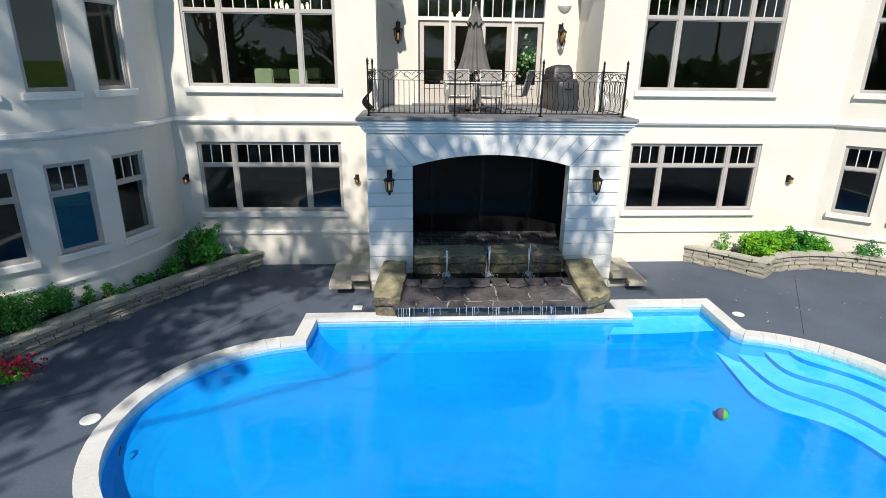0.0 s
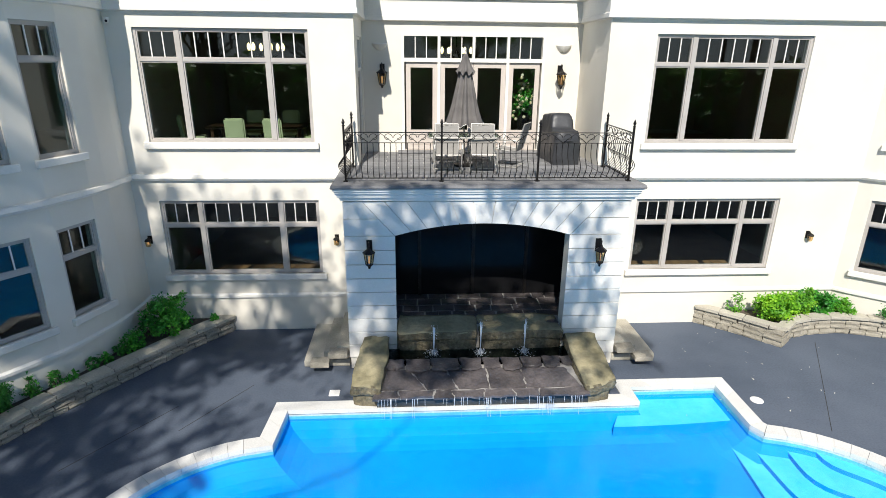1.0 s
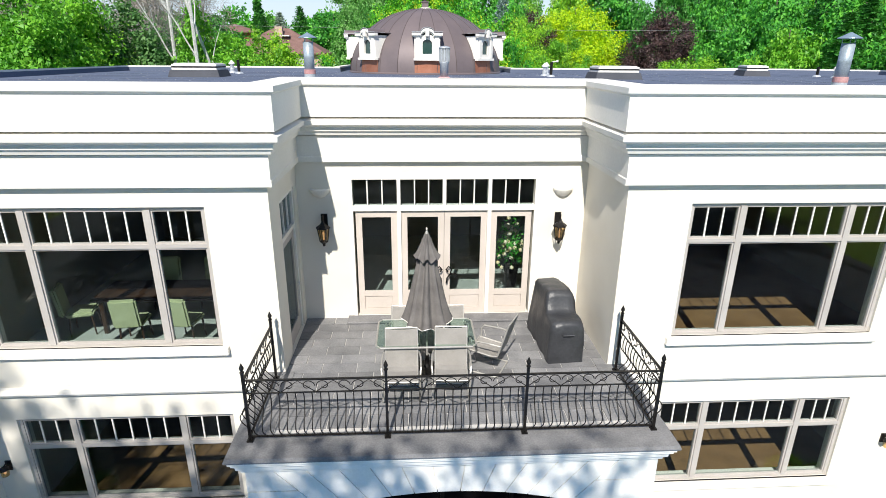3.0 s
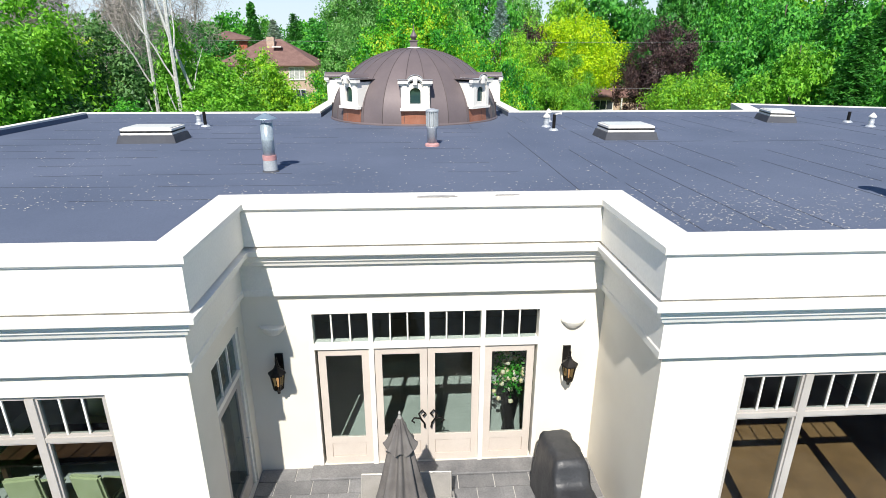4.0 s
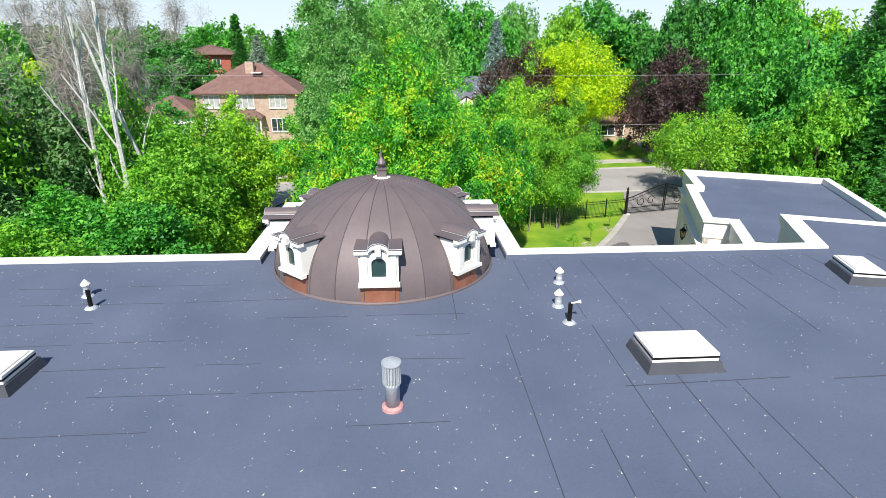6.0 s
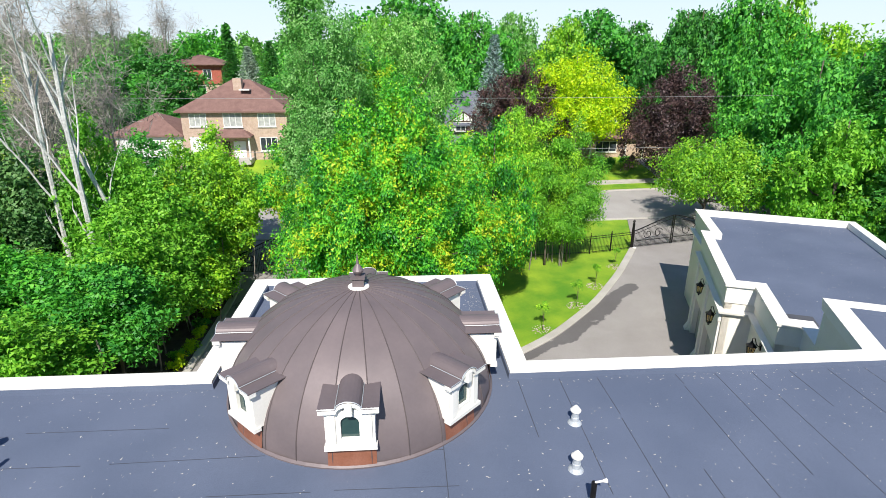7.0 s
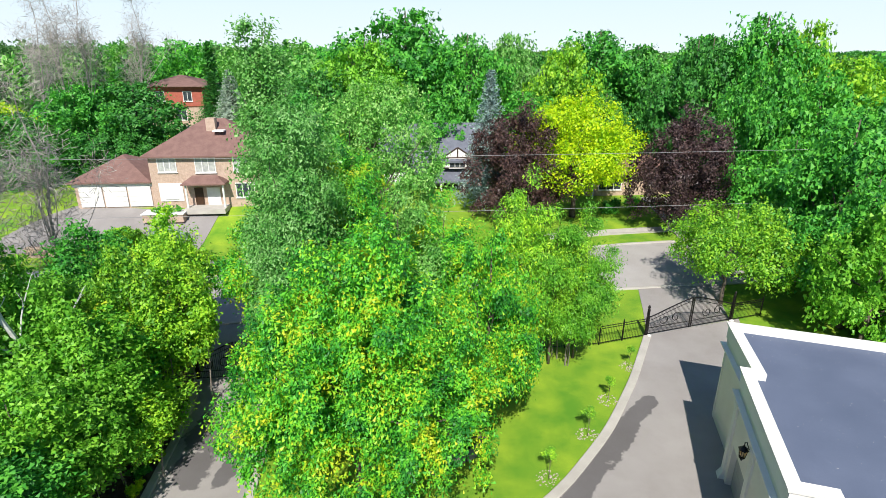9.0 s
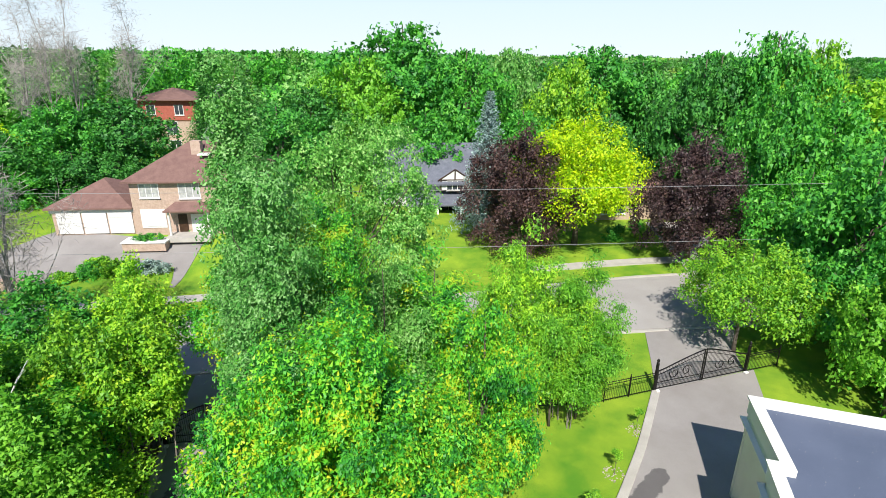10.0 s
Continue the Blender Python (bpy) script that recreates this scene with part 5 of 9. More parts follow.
for name_l, top, low in (("large mossy tan boulder slab sloping beside the cascade", ((0.72, 13.46, 0.85), (1.32, 13.44, 0.85), (1.20, 11.90, 0.50), (0.54, 12.0, 0.48)), ((0.72, 13.44, 0.60), (1.30, 13.42, 0.60), (1.18, 11.96, 0.29), (0.58, 12.04, 0.28))), ("large mossy buff boulder slab sloping beside the cascade", ((5.20, 13.46, 0.88), (5.90, 13.43, 0.86), (5.96, 11.96, 0.54), (5.24, 11.80, 0.46)), ((5.22, 13.4, 0.62), (5.88, 13.4, 0.60), (5.86, 12.0, 0.31), (5.26, 11.9, 0.25)))):
    b = thing("boulder", None, name_l, "boulder", "boulders round the cascade")
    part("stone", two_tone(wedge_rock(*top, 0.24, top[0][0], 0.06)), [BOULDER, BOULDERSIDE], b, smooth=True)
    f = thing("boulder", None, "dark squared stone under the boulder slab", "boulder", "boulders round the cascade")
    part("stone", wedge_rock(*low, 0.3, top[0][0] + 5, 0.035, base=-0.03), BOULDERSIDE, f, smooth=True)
for x0, x1 in ((1.475, 3.26), (3.29, 5.155)):
    b = thing("boulder", None, "long mossy tan stone bench above the cascade", "boulder", "boulders round the cascade")
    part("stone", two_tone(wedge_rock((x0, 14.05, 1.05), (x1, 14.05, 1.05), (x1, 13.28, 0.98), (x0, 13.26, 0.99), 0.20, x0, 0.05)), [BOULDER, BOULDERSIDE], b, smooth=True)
    b = thing("boulder", None, "dark layered stone below the bench", "boulder", "boulders round the cascade")
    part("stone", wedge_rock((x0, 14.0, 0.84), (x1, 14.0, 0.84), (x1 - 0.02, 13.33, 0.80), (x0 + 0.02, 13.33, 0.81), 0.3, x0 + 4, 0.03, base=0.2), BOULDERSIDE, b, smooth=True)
cascade = thing("cascade", None, "wet slate flagstone cascade spilling into the pool", "waterfall")
bm = bmesh.new()
box(bm, 1.08, 5.38, 11.93, 13.35, 0.0, 0.30)
part("base_wall", bm, DARKSTONE, cascade, "dark wet wall under the flagstones")
BED_Y, BED_Z, BED_TILT = 11.74, 0.335, 0.175


def bed_z(y):
    return BED_Z + (y - BED_Y) * BED_TILT


MORTAR = surface("wet_pale_mortar", (0.26, 0.245, 0.23), (0.36, 0.345, 0.32), 3, 40, 0.6)
bm = bmesh.new()
vs = [bm.verts.new((x, y, bed_z(y) - 0.012 - d)) for d in (0.0, 0.05) for x, y in ((1.06, 11.80), (5.30, 11.86), (5.18, 12.72), (1.24, 12.72))]
for f in ((0, 1, 2, 3), (7, 6, 5, 4), (0, 4, 5, 1), (1, 5, 6, 2), (2, 6, 7, 3), (3, 7, 4, 0)):
    bm.faces.new([vs[i] for i in f])
part("mortar_bed", bm, MORTAR, cascade, "pale wet mortar between the flagstones")
front_x = [1.0, 1.56, 2.2, 2.63, 3.2, 3.86, 4.32, 5.36]
mid_x = [(1.06, 1.2), (2.08, 1.72), (2.72, 2.46), (3.36, 3.34), (4.10, 4.06), (5.26, 5.02)]
flags = []
for i, (xa, xb) in enumerate(zip(front_x, front_x[1:])):
    s = 0.10 * (i % 2) - 0.05
    flags.append([(xa + 0.01, 11.745 + 0.03 * (i % 2)), (xb - 0.012, 11.75 + 0.025 * ((i + 1) % 3)), (xb - 0.012 + (s if i < 6 else -0.06), 11.975), (xa + 0.012 + (s * -1 if i else 0.05), 11.965)])
for i, ((a0, a1), (b0, b1)) in enumerate(zip(mid_x, mid_x[1:])):
    flags.append([(a0 + 0.012, 12.0), (b0 - 0.012, 11.995), ((b0 + b1) / 2 - 0.012 + 0.03 * (i % 2), 12.28), (b1 - 0.012, 12.58), (a1 + 0.012, 12.60), ((a0 + a1) / 2 + 0.012 + 0.03 * ((i + 1) % 2), 12.28)])
for i, poly in enumerate(flags):
    z = bed_z(poly[0][1])
    part("flagstone", slab_bm(poly, z - 0.035, z + 0.006, 100 + i, (0, BED_TILT)), WETSTONE, cascade)
x = 1.22
rng = random.Random(8)
i = 0
while x < 5.0:
    w = rng.uniform(0.36, 0.62)
    y0 = 12.50 + rng.uniform(-0.05, 0.06) + 0.14 * max(0, x - 4.2)
    part("rim_stone", slab_bm([(x + 0.03, y0 + 0.03), (x + w * 0.5, y0 - 0.02), (x + w - 0.03, y0 + 0.05), (x + w - 0.012, 12.90), (x + 0.012, 12.92)], 0.505, 0.555 + rng.uniform(-0.008, 0.012), 120 + i), WETSTONE, cascade)
    x += w
    i += 1
bm = bmesh.new()
box(bm, 1.2, 5.25, 12.86, 13.4, 0.3, 0.525)
POND = clear_mat("dark_basin_water", (0.25, 0.32, 0.34), 0.04, 1.33, 0.8)
part("basin_water", bm, POND, cascade, "dark rippled basin water")
for jx, h in ((2.27, 0.70), (3.29, 0.80), (4.27, 0.84)):
    bm = bmesh.new()
    for k in range(7):
        a, r = rng.uniform(0, 6.28), rng.uniform(0.0, 0.022)
        ox, oy, hh = r * math.cos(a), r * math.sin(a), h * rng.uniform(0.8, 1.0)
        tube(bm, [(jx + ox * 0.3, 13.14 + oy * 0.3, 0.51), (jx + ox * 0.7, 13.14 + oy * 0.7, 0.51 + hh * 0.55), (jx + ox * 1.5, 13.14 + oy * 1.5, 0.51 + hh)], [0.006, 0.008, 0.011], 5)
    for k in range(170):
        a, r = rng.uniform(0, 6.28), abs(rng.gauss(0, 0.12))
        near = k < 130
        z = 0.53 + max(0, rng.gauss(0.04, 0.05)) * (1 - min(0.8, r * 3)) if near else 0.5 + h * rng.uniform(0.55, 1.04)
        r = r if near else r * 0.3
        s = rng.uniform(0.003, 0.010)
        lathe(bm, [(s * 0.3, z - s), (s, z), (s * 0.3, z + s)], 4, (jx + r * math.cos(a), 13.14 + r * math.sin(a)))
    for k in range(16):
        a, r, z1 = 0.39 * k + rng.uniform(-0.2, 0.2), rng.uniform(0.05, 0.12), rng.uniform(0.04, 0.13)
        tube(bm, [(jx, 13.14, 0.52), (jx + r * 0.5 * math.cos(a), 13.14 + r * 0.5 * math.sin(a), 0.52 + z1), (jx + r * math.cos(a), 13.14 + r * math.sin(a), 0.53)], [0.007, 0.006, 0.003], 4)
    part("water_jet", bm, FOAM, cascade, "white splashing water jet", True)
bm = bmesh.new()
for k in range(50):
    x = rng.choice((1.35, 1.7, 1.95, 2.55, 2.75, 3.15, 3.3, 3.7, 4.3, 4.5, 4.7, 5.1)) + rng.gauss(0, 0.09)
    y = 11.745 + 0.02 * math.sin(x * 5)
    z0 = rng.choice((-0.09, rng.uniform(-0.06, 0.2), rng.uniform(0.1, 0.26)))
    tube(bm, [(x, y, 0.335), (x + rng.uniform(-0.008, 0.008), y - 0.02, (z0 + 0.335) / 2), (x, y - 0.03, z0)], [0.0036, 0.0022, 0.0016], 4)
drip = part("dripping_water", bm, FOAM, cascade, "thin streams dripping from the edge")
drip["kind"] = "stuff"

# ---- stone steps at both sides of the porch ----
for sgn, x in ((-1, 0.385), (1, 6.435)):
    for i, (w, y0, y1, z0, z1) in enumerate(((1.05, 13.58, 15.42, 0.0, 0.17), (0.60, 13.66, 15.42, 0.172, 0.34), (0.30, 13.62, 15.42, 0.342, 0.50))):
        st = thing("stone_step", pose(x + sgn * w / 2, (y0 + y1) / 2, (z0 + z1) / 2), "rough buff limestone step beside the porch", "step", "stone steps beside the porch")
        part("block", rock_bm(w, y1 - y0, z1 - z0, i + x, 0.05, 5, 0.08), COPESTONE, st)
    for i, dx in enumerate((0.12, 0.52)):
        st = thing("stone_block", pose(x + sgn * (dx + 0.12), 13.50 - 0.1 * i, 0.40 - 0.17 * i), "thin rough buff limestone slab on the step", "stone", "stone steps beside the porch")
        part("block", rock_bm(0.42, 0.30, 0.115, i + 4 + x, 0.10, 4, 0.08), LIMESTONE, st)

# ---- planters ----
SOILTOP = 0.40
stone_me = []
for k in range(4):
    bm = rock_bm(1, 1, 1, 40 + k, 0.07, 2, 0.08)
    stone_me.append(mesh_of("stone", bm, LIMESTONE))
cope_me = mesh_of("cope_stone", rock_bm(1, 1, 1, 50, 0.03, 2, 0.05), COPESTONE)


def stone_wall(name, label, path, courses, ch, depth):
    """A dry-laid wall along a plan path (its face on the path's right side), with a flat cope."""
    root = thing(name, None, label, "planter wall", kind="structure")
    rng = random.Random(len(path))
    ps = [Vector(p) for p in path]
    for c in range(courses + 1):
        s, i, cope = rng.uniform(-0.2, 0.0), 0, c == courses
        seg = [(b - a).length for a, b in zip(ps, ps[1:])]
        total = sum(seg)
        def at(v):
            v = min(max(v, 0), total)
            k = 0
            while k < len(seg) - 1 and v > seg[k]:
                v -= seg[k]
                k += 1
            return ps[k].lerp(ps[k + 1], v / seg[k])
        while s < total - 0.02:
            w = rng.uniform(0.42, 0.62) if cope else rng.uniform(0.22, 0.46)
            a, b = at(s), at(min(s + w, total))
            d = b - a
            if d.length > 0.04:
                dirn = d.normalized()
                nrm = Vector((dirn.y, -dirn.x))
                out = 0.035 if cope else rng.uniform(-0.012, 0.012)
                mid = (a + b) / 2 - nrm * (depth / 2 - out)
                h = 0.075 if cope else ch - 0.008
                z = courses * ch + 0.037 if cope else c * ch + ch / 2
                m = Matrix.Translation((mid.x, mid.y, z)) @ Matrix.Rotation(math.atan2(dirn.y, dirn.x), 4, "Z") @ Matrix.Diagonal((d.length - (0.004 if cope else 0.010), depth + (0.03 if cope else 0), h, 1))
                piece("cope_stone" if cope else "stone", cope_me if cope else rng.choice(stone_me), root, m)
            s += w
    return root


wall_l = [(-7.5, 7.0), (-7.1, 7.9), (-6.65, 8.9), (-6.25, 9.8), (-5.89, 10.52), (-5.55, 11.15), (-5.11, 12.0), (-4.68, 12.65), (-4.15, 13.45), (-3.5, 14.45), (-2.72, 15.48)]
wall_r = [(9.35, 15.48), (10.1, 14.85), (10.88, 14.0), (11.45, 14.5), (12.1, 14.68), (12.8, 14.72), (13.4, 14.6), (14.0, 14.35), (14.6, 13.95), (15.2, 13.45), (16.2, 12.9), (17.6, 12.6)]
stone_wall("wall_planter_left", "curved low planter wall of buff split stone", wall_l, 3, 0.118, 0.34)
stone_wall("wall_planter_right", "low angled planter wall of buff split stone", wall_r, 3, 0.145, 0.26)
for name, path, back in (("soil_left", wall_l, [(-4.6, 15.48), (-4.72, 14.6), (-5.2, 12.9), (-6.2, 11.55), (-7.6, 10.6), (-9.0, 10.2), (-9.4, 7.6)]), ("soil_right", wall_r, [(17.6, 13.9), (15.0, 14.3), (13.2, 15.4), (12.6, 15.48)])):
    inner = offset_path(path, -0.14)
    poly = [*inner, *back]
    bm = bmesh.new()
    vs = [bm.verts.new((x, y, SOILTOP - 0.06)) for x, y in poly]
    bm.faces.new(vs)
    tagged(link_mesh(name.replace("soil", "ground_soil"), bm, SOIL), "dark planting soil behind the stone wall", "soil", kind="structure")
# shrubs in the planters
zs = SOILTOP - 0.07
shrub("shrub", "tall leafy green shrub against the stucco wall", -3.92, 14.62, zs, 0.56, 0.46, 1.15, 60, 44, 0.075, LEAF_GREEN, 201, group="planter shrubs")
shrub("shrub", "dark leggy shrub against the stucco wall", -4.35, 14.55, zs, 0.3, 0.3, 1.0, 26, 26, 0.07, LEAF_DARK, 231, group="planter shrubs")
shrub("shrub", "low green shrub in the stone planter", -4.5, 13.95, zs, 0.3, 0.28, 0.5, 26, 34, 0.06, LEAF_GREEN, 202, group="planter shrubs")
for i, (x, y, r, h) in enumerate(((-6.32, 10.82, 0.5, 0.82), (-5.98, 11.5, 0.34, 0.66), (-6.75, 10.0, 0.5, 0.8), (-7.2, 9.15, 0.55, 0.8), (-7.7, 8.2, 0.55, 0.75))):
    shrub("boxwood_bush", "loose dark green bush in the stone planter", x, y, zs, r * 1.05, r * 1.1, h, int(110 * r / 0.5), 60, 0.05, LEAF_DARK, 203 + i, group="planter shrubs")
shrub("shrub", "leggy dark leaved plant in the planter", -5.66, 12.12, zs, 0.22, 0.22, 0.5, 16, 16, 0.075, LEAF_DARK, 215, group="planter shrubs")
for i, (x, y, h) in enumerate(((-5.38, 12.44, 0.42), (-5.1, 12.62, 0.24), (-4.93, 13.05, 0.3), (-4.8, 13.3, 0.24), (-4.7, 13.68, 0.27), (-3.2, 15.2, 0.3))):
    shrub("shrub", "small broad leaved green plant in the planter", x, y, zs, 0.14, 0.14, h, 8, 12, 0.09, (LEAF_DARK, LEAF_GREEN)[i % 2], 240 + i, group="planter shrubs")
shrub("shrub", "bright green mounded shrub in the planter", 11.1, 14.78, zs, 0.52, 0.42, 0.78, 60, 60, 0.075, LEAF_BRIGHT, 220, group="planter shrubs")
shrub("shrub", "bright green mounded shrub in the planter", 11.75, 15.05, zs, 0.5, 0.36, 0.8, 50, 60, 0.075, LEAF_BRIGHT, 221, group="planter shrubs")
shrub("shrub", "grey green feathery shrub in the planter", 12.45, 15.1, zs, 0.55, 0.32, 0.72, 44, 46, 0.08, LEAF_GREEN, 222, group="planter shrubs")
shrub("shrub", "sparse twiggy shrub in the planter", 10.25, 15.15, zs, 0.28, 0.2, 0.72, 20, 14, 0.07, LEAF_OLIVE, 223, group="planter shrubs")
shrub("shrub", "low olive green shrub in the planter", 13.15, 15.0, zs, 0.4, 0.28, 0.5, 30, 36, 0.07, LEAF_OLIVE, 224, group="planter shrubs")
shrub("boxwood_bush", "clipped dark green bush in the planter", 14.15, 14.65, zs, 0.62, 0.42, 0.7, 60, 56, 0.06, LEAF_DARK, 225, group="planter shrubs")
shrub("boxwood_bush", "clipped dark green bush in the planter", 15.6, 13.75, zs, 0.62, 0.42, 0.7, 60, 56, 0.06, LEAF_DARK, 226, group="planter shrubs")
PETAL_RED = leaf_mat("crimson_petal", [(0.35, 0.005, 0.03), (0.55, 0.01, 0.06), (0.65, 0.03, 0.12)], 0.2)
fl = shrub("flower_bed", "crimson flowers at the foot of the planter wall", -5.85, 9.75, 0.0, 0.55, 0.42, 0.24, 30, 30, 0.06, LEAF_GREEN, 230, "flowers")
rsf = np.random.RandomState(4)
pf = np.stack([rsf.normal(0, 0.28, 420), rsf.normal(0, 0.2, 420), 0.13 + np.abs(rsf.normal(0, 0.06, 420))], 1)
ob = new("petals", leaf_mesh("petals", pf, 0.055, 5, PETAL_RED, 0.0, 0.9))
ob.parent = fl
ob["kind"] = "stuff"

# ---- small things on the terrace and in the pool ----
PLASTIC = surface("white_plastic", (0.72, 0.70, 0.66), (0.80, 0.78, 0.74), 3, 30, 0.5)
for x, y, r in ((-3.67, 8.43, 0.15), (8.95, 11.90, 0.13)):
    lid = thing("skimmer_lid", pose(x, y, 0.0), "round white plastic skimmer lid on the terrace", "lid", "pool skimmer lids")
    bm = bmesh.new()
    lathe(bm, [(r, 0.0), (r, 0.008), (r * 0.92, 0.014), (r * 0.2, 0.012)], 24)
    part("disc", bm, PLASTIC, lid)
hatch = thing("deck_hatch", pose(0.16, 12.52, 0.0), "square white plastic hatch in the terrace", "hatch")
part("cover", soft_box(-0.11, 0.11, -0.11, 0.11, 0.0, 0.014, 0.005), PLASTIC, hatch)
bm = bmesh.new()
jt = 0.006
for a, b in (((-4.2, 10.4), (-2.9, 12.2)), ((-2.6, 11.4), (-1.6, 12.9)), ((11.93, 14.27), (9.79, 10.85)), ((-6.2, 8.2), (-4.0, 9.3))):
    m, w = frame_at(a, b)
    box(bm, 0, w, -jt, jt, 0.0005, 0.003, m)
JOINT = surface("dark_joint", (0.03, 0.03, 0.03), (0.05, 0.05, 0.05), 4, 30, 0.9)
tagged(link_mesh("pavement_joints", bm, JOINT), "dark saw cut joints in the terrace", "joint", kind="structure")
ball = thing("beach_ball", pose(6.9, 8.75, -0.41), "small striped ball floating in the pool", "ball")
BALLS = [surface("ball_red", (0.5, 0.08, 0.12), (0.6, 0.12, 0.15), 3), surface("ball_green", (0.35, 0.5, 0.05), (0.4, 0.55, 0.08), 3), surface("ball_blue", (0.01, 0.08, 0.35), (0.02, 0.12, 0.4), 3)]
bm = bmesh.new()
bmesh.ops.create_uvsphere(bm, u_segments=18, v_segments=12, radius=0.11)
for f in bm.faces:
    a = math.atan2(f.calc_center_median().y, f.calc_center_median().x)
    f.material_index = int((a + math.pi) / (2 * math.pi) * 6 - 1e-6) % 3
part("skin", bm, BALLS, ball, smooth=True)
rng = random.Random(3)
anchor = thing("grab_rail", pose(-2.98, 7.8, -0.12), "small dark steel anchor at the pool wall", "rail")
bm = bmesh.new()
tube(bm, [(0, 0.1, -0.05), (0.02, 0.08, 0.02), (0.05, 0.0, 0.02), (0.05, -0.06, -0.05)], 0.012)
part("bar", bm, IRON, anchor)

# ---- things on the balcony ----
FABRIC = surface("grey_umbrella_cloth", (0.115, 0.105, 0.10), (0.18, 0.165, 0.155), 4, 60, 0.9, 0, 0.2, 0.004, 0.15)
SLING = surface("grey_sling_mesh", (0.26, 0.245, 0.225), (0.33, 0.31, 0.285), 4, 120, 0.8, 0, 0.2, 0.003, 0.2)
CHAIRMETAL = surface("silver_painted_metal", (0.42, 0.40, 0.37), (0.52, 0.50, 0.46), 4, 40, 0.4, 0.4)
COVER = surface("charcoal_vinyl_cover", (0.032, 0.033, 0.037), (0.055, 0.057, 0.062), 2.5, 16, 0.45, 0, 0.3, 0.02, 0.25, spec=0.5)
TABLEGLASS = clear_mat("green_table_glass", (0.80, 0.92, 0.87), 0.02, 1.5)
BF = 4.256
table = thing("patio_table", pose(3.03, 15.50, BF), "rectangular glass patio table with metal frame", "table")
bm = soft_box(-0.82, 0.82, -0.50, 0.50, 0.715, 0.725, 0.003)
part("tabletop", bm, TABLEGLASS, table, "pale green glass top").visible_shadow = False
bm = bmesh.new()
tube(bm, [(-0.83, -0.42, 0.715), (-0.76, -0.51, 0.715), (0.76, -0.51, 0.715), (0.83, -0.42, 0.715), (0.83, 0.42, 0.715), (0.76, 0.51, 0.715), (-0.76, 0.51, 0.715), (-0.83, 0.42, 0.715)], 0.018, 8, True)
part("rim", bm, CHAIRMETAL, table)
for sx in (-1, 1):
    for sy in (-1, 1):
        bm = bmesh.new()
        tube(bm, [(sx * 0.70, sy * 0.40, 0.70), (sx * 0.64, sy * 0.36, 0.35), (sx * 0.72, sy * 0.42, 0.0)], 0.018)
        part("leg", bm, CHAIRMETAL, table)
umb = thing("parasol", pose(3.05, 15.50, BF), "closed grey patio parasol standing through the table", "parasol")
bm = bmesh.new()
tube(bm, [(0, 0, 0.06), (0, 0, 2.50)], 0.02, 10)
lathe(bm, [(0.02, 2.50), (0.03, 2.52), (0.012, 2.57), (0.02, 2.59), (0.005, 2.62)], 10)
part("pole", bm, CHAIRMETAL, umb)
bm = bmesh.new()
lathe(bm, [(0.23, 0.0), (0.23, 0.04), (0.06, 0.06), (0.035, 0.12), (0.035, 0.28)], 24)
part("base", bm, IRON, umb)


def folded(name, z0, z1, r0, r1, folds, depth, seed):
    bm = bmesh.new()
    rings, n, rows = [], folds * 6, 12
    for j in range(rows + 1):
        f = j / rows
        z = z0 + (z1 - z0) * f
        r = r0 + (r1 - r0) * f ** 0.8
        ring = []
        for k in range(n):
            a = 2 * math.pi * k / n
            fold = depth * (1 - 0.75 * f) * math.cos(folds * a + 0.5 * math.sin(seed + 3 * f))
            zz = z + (0.05 * math.cos(folds * a) * (1 - f) ** 6)
            ring.append(bm.verts.new(((r + fold) * math.cos(a), (r + fold) * math.sin(a), zz)))
        rings.append(ring)
    for a, b in zip(rings, rings[1:]):
        for k in range(n):
            bm.faces.new((a[k], a[(k + 1) % n], b[(k + 1) % n], b[k]))
    return part(name, bm, FABRIC, umb, smooth=True)


folded("canopy", 0.96, 2.44, 0.37, 0.06, 8, 0.08, 1.0)
folded("vent_flap", 2.10, 2.52, 0.20, 0.03, 8, 0.03, 2.0)
bm = bmesh.new()
ring = []
for k in range(48):
    a = 2 * math.pi * k / 48
    r = 0.372 + 0.08 * math.cos(8 * a + 0.42)
    ring.append((r * math.cos(a), r * math.sin(a), 0.958 + 0.05 * math.cos(8 * a)))
tube(bm, ring, 0.008, 4, True)
part("piping", bm, TRIM, umb, "white edge piping")


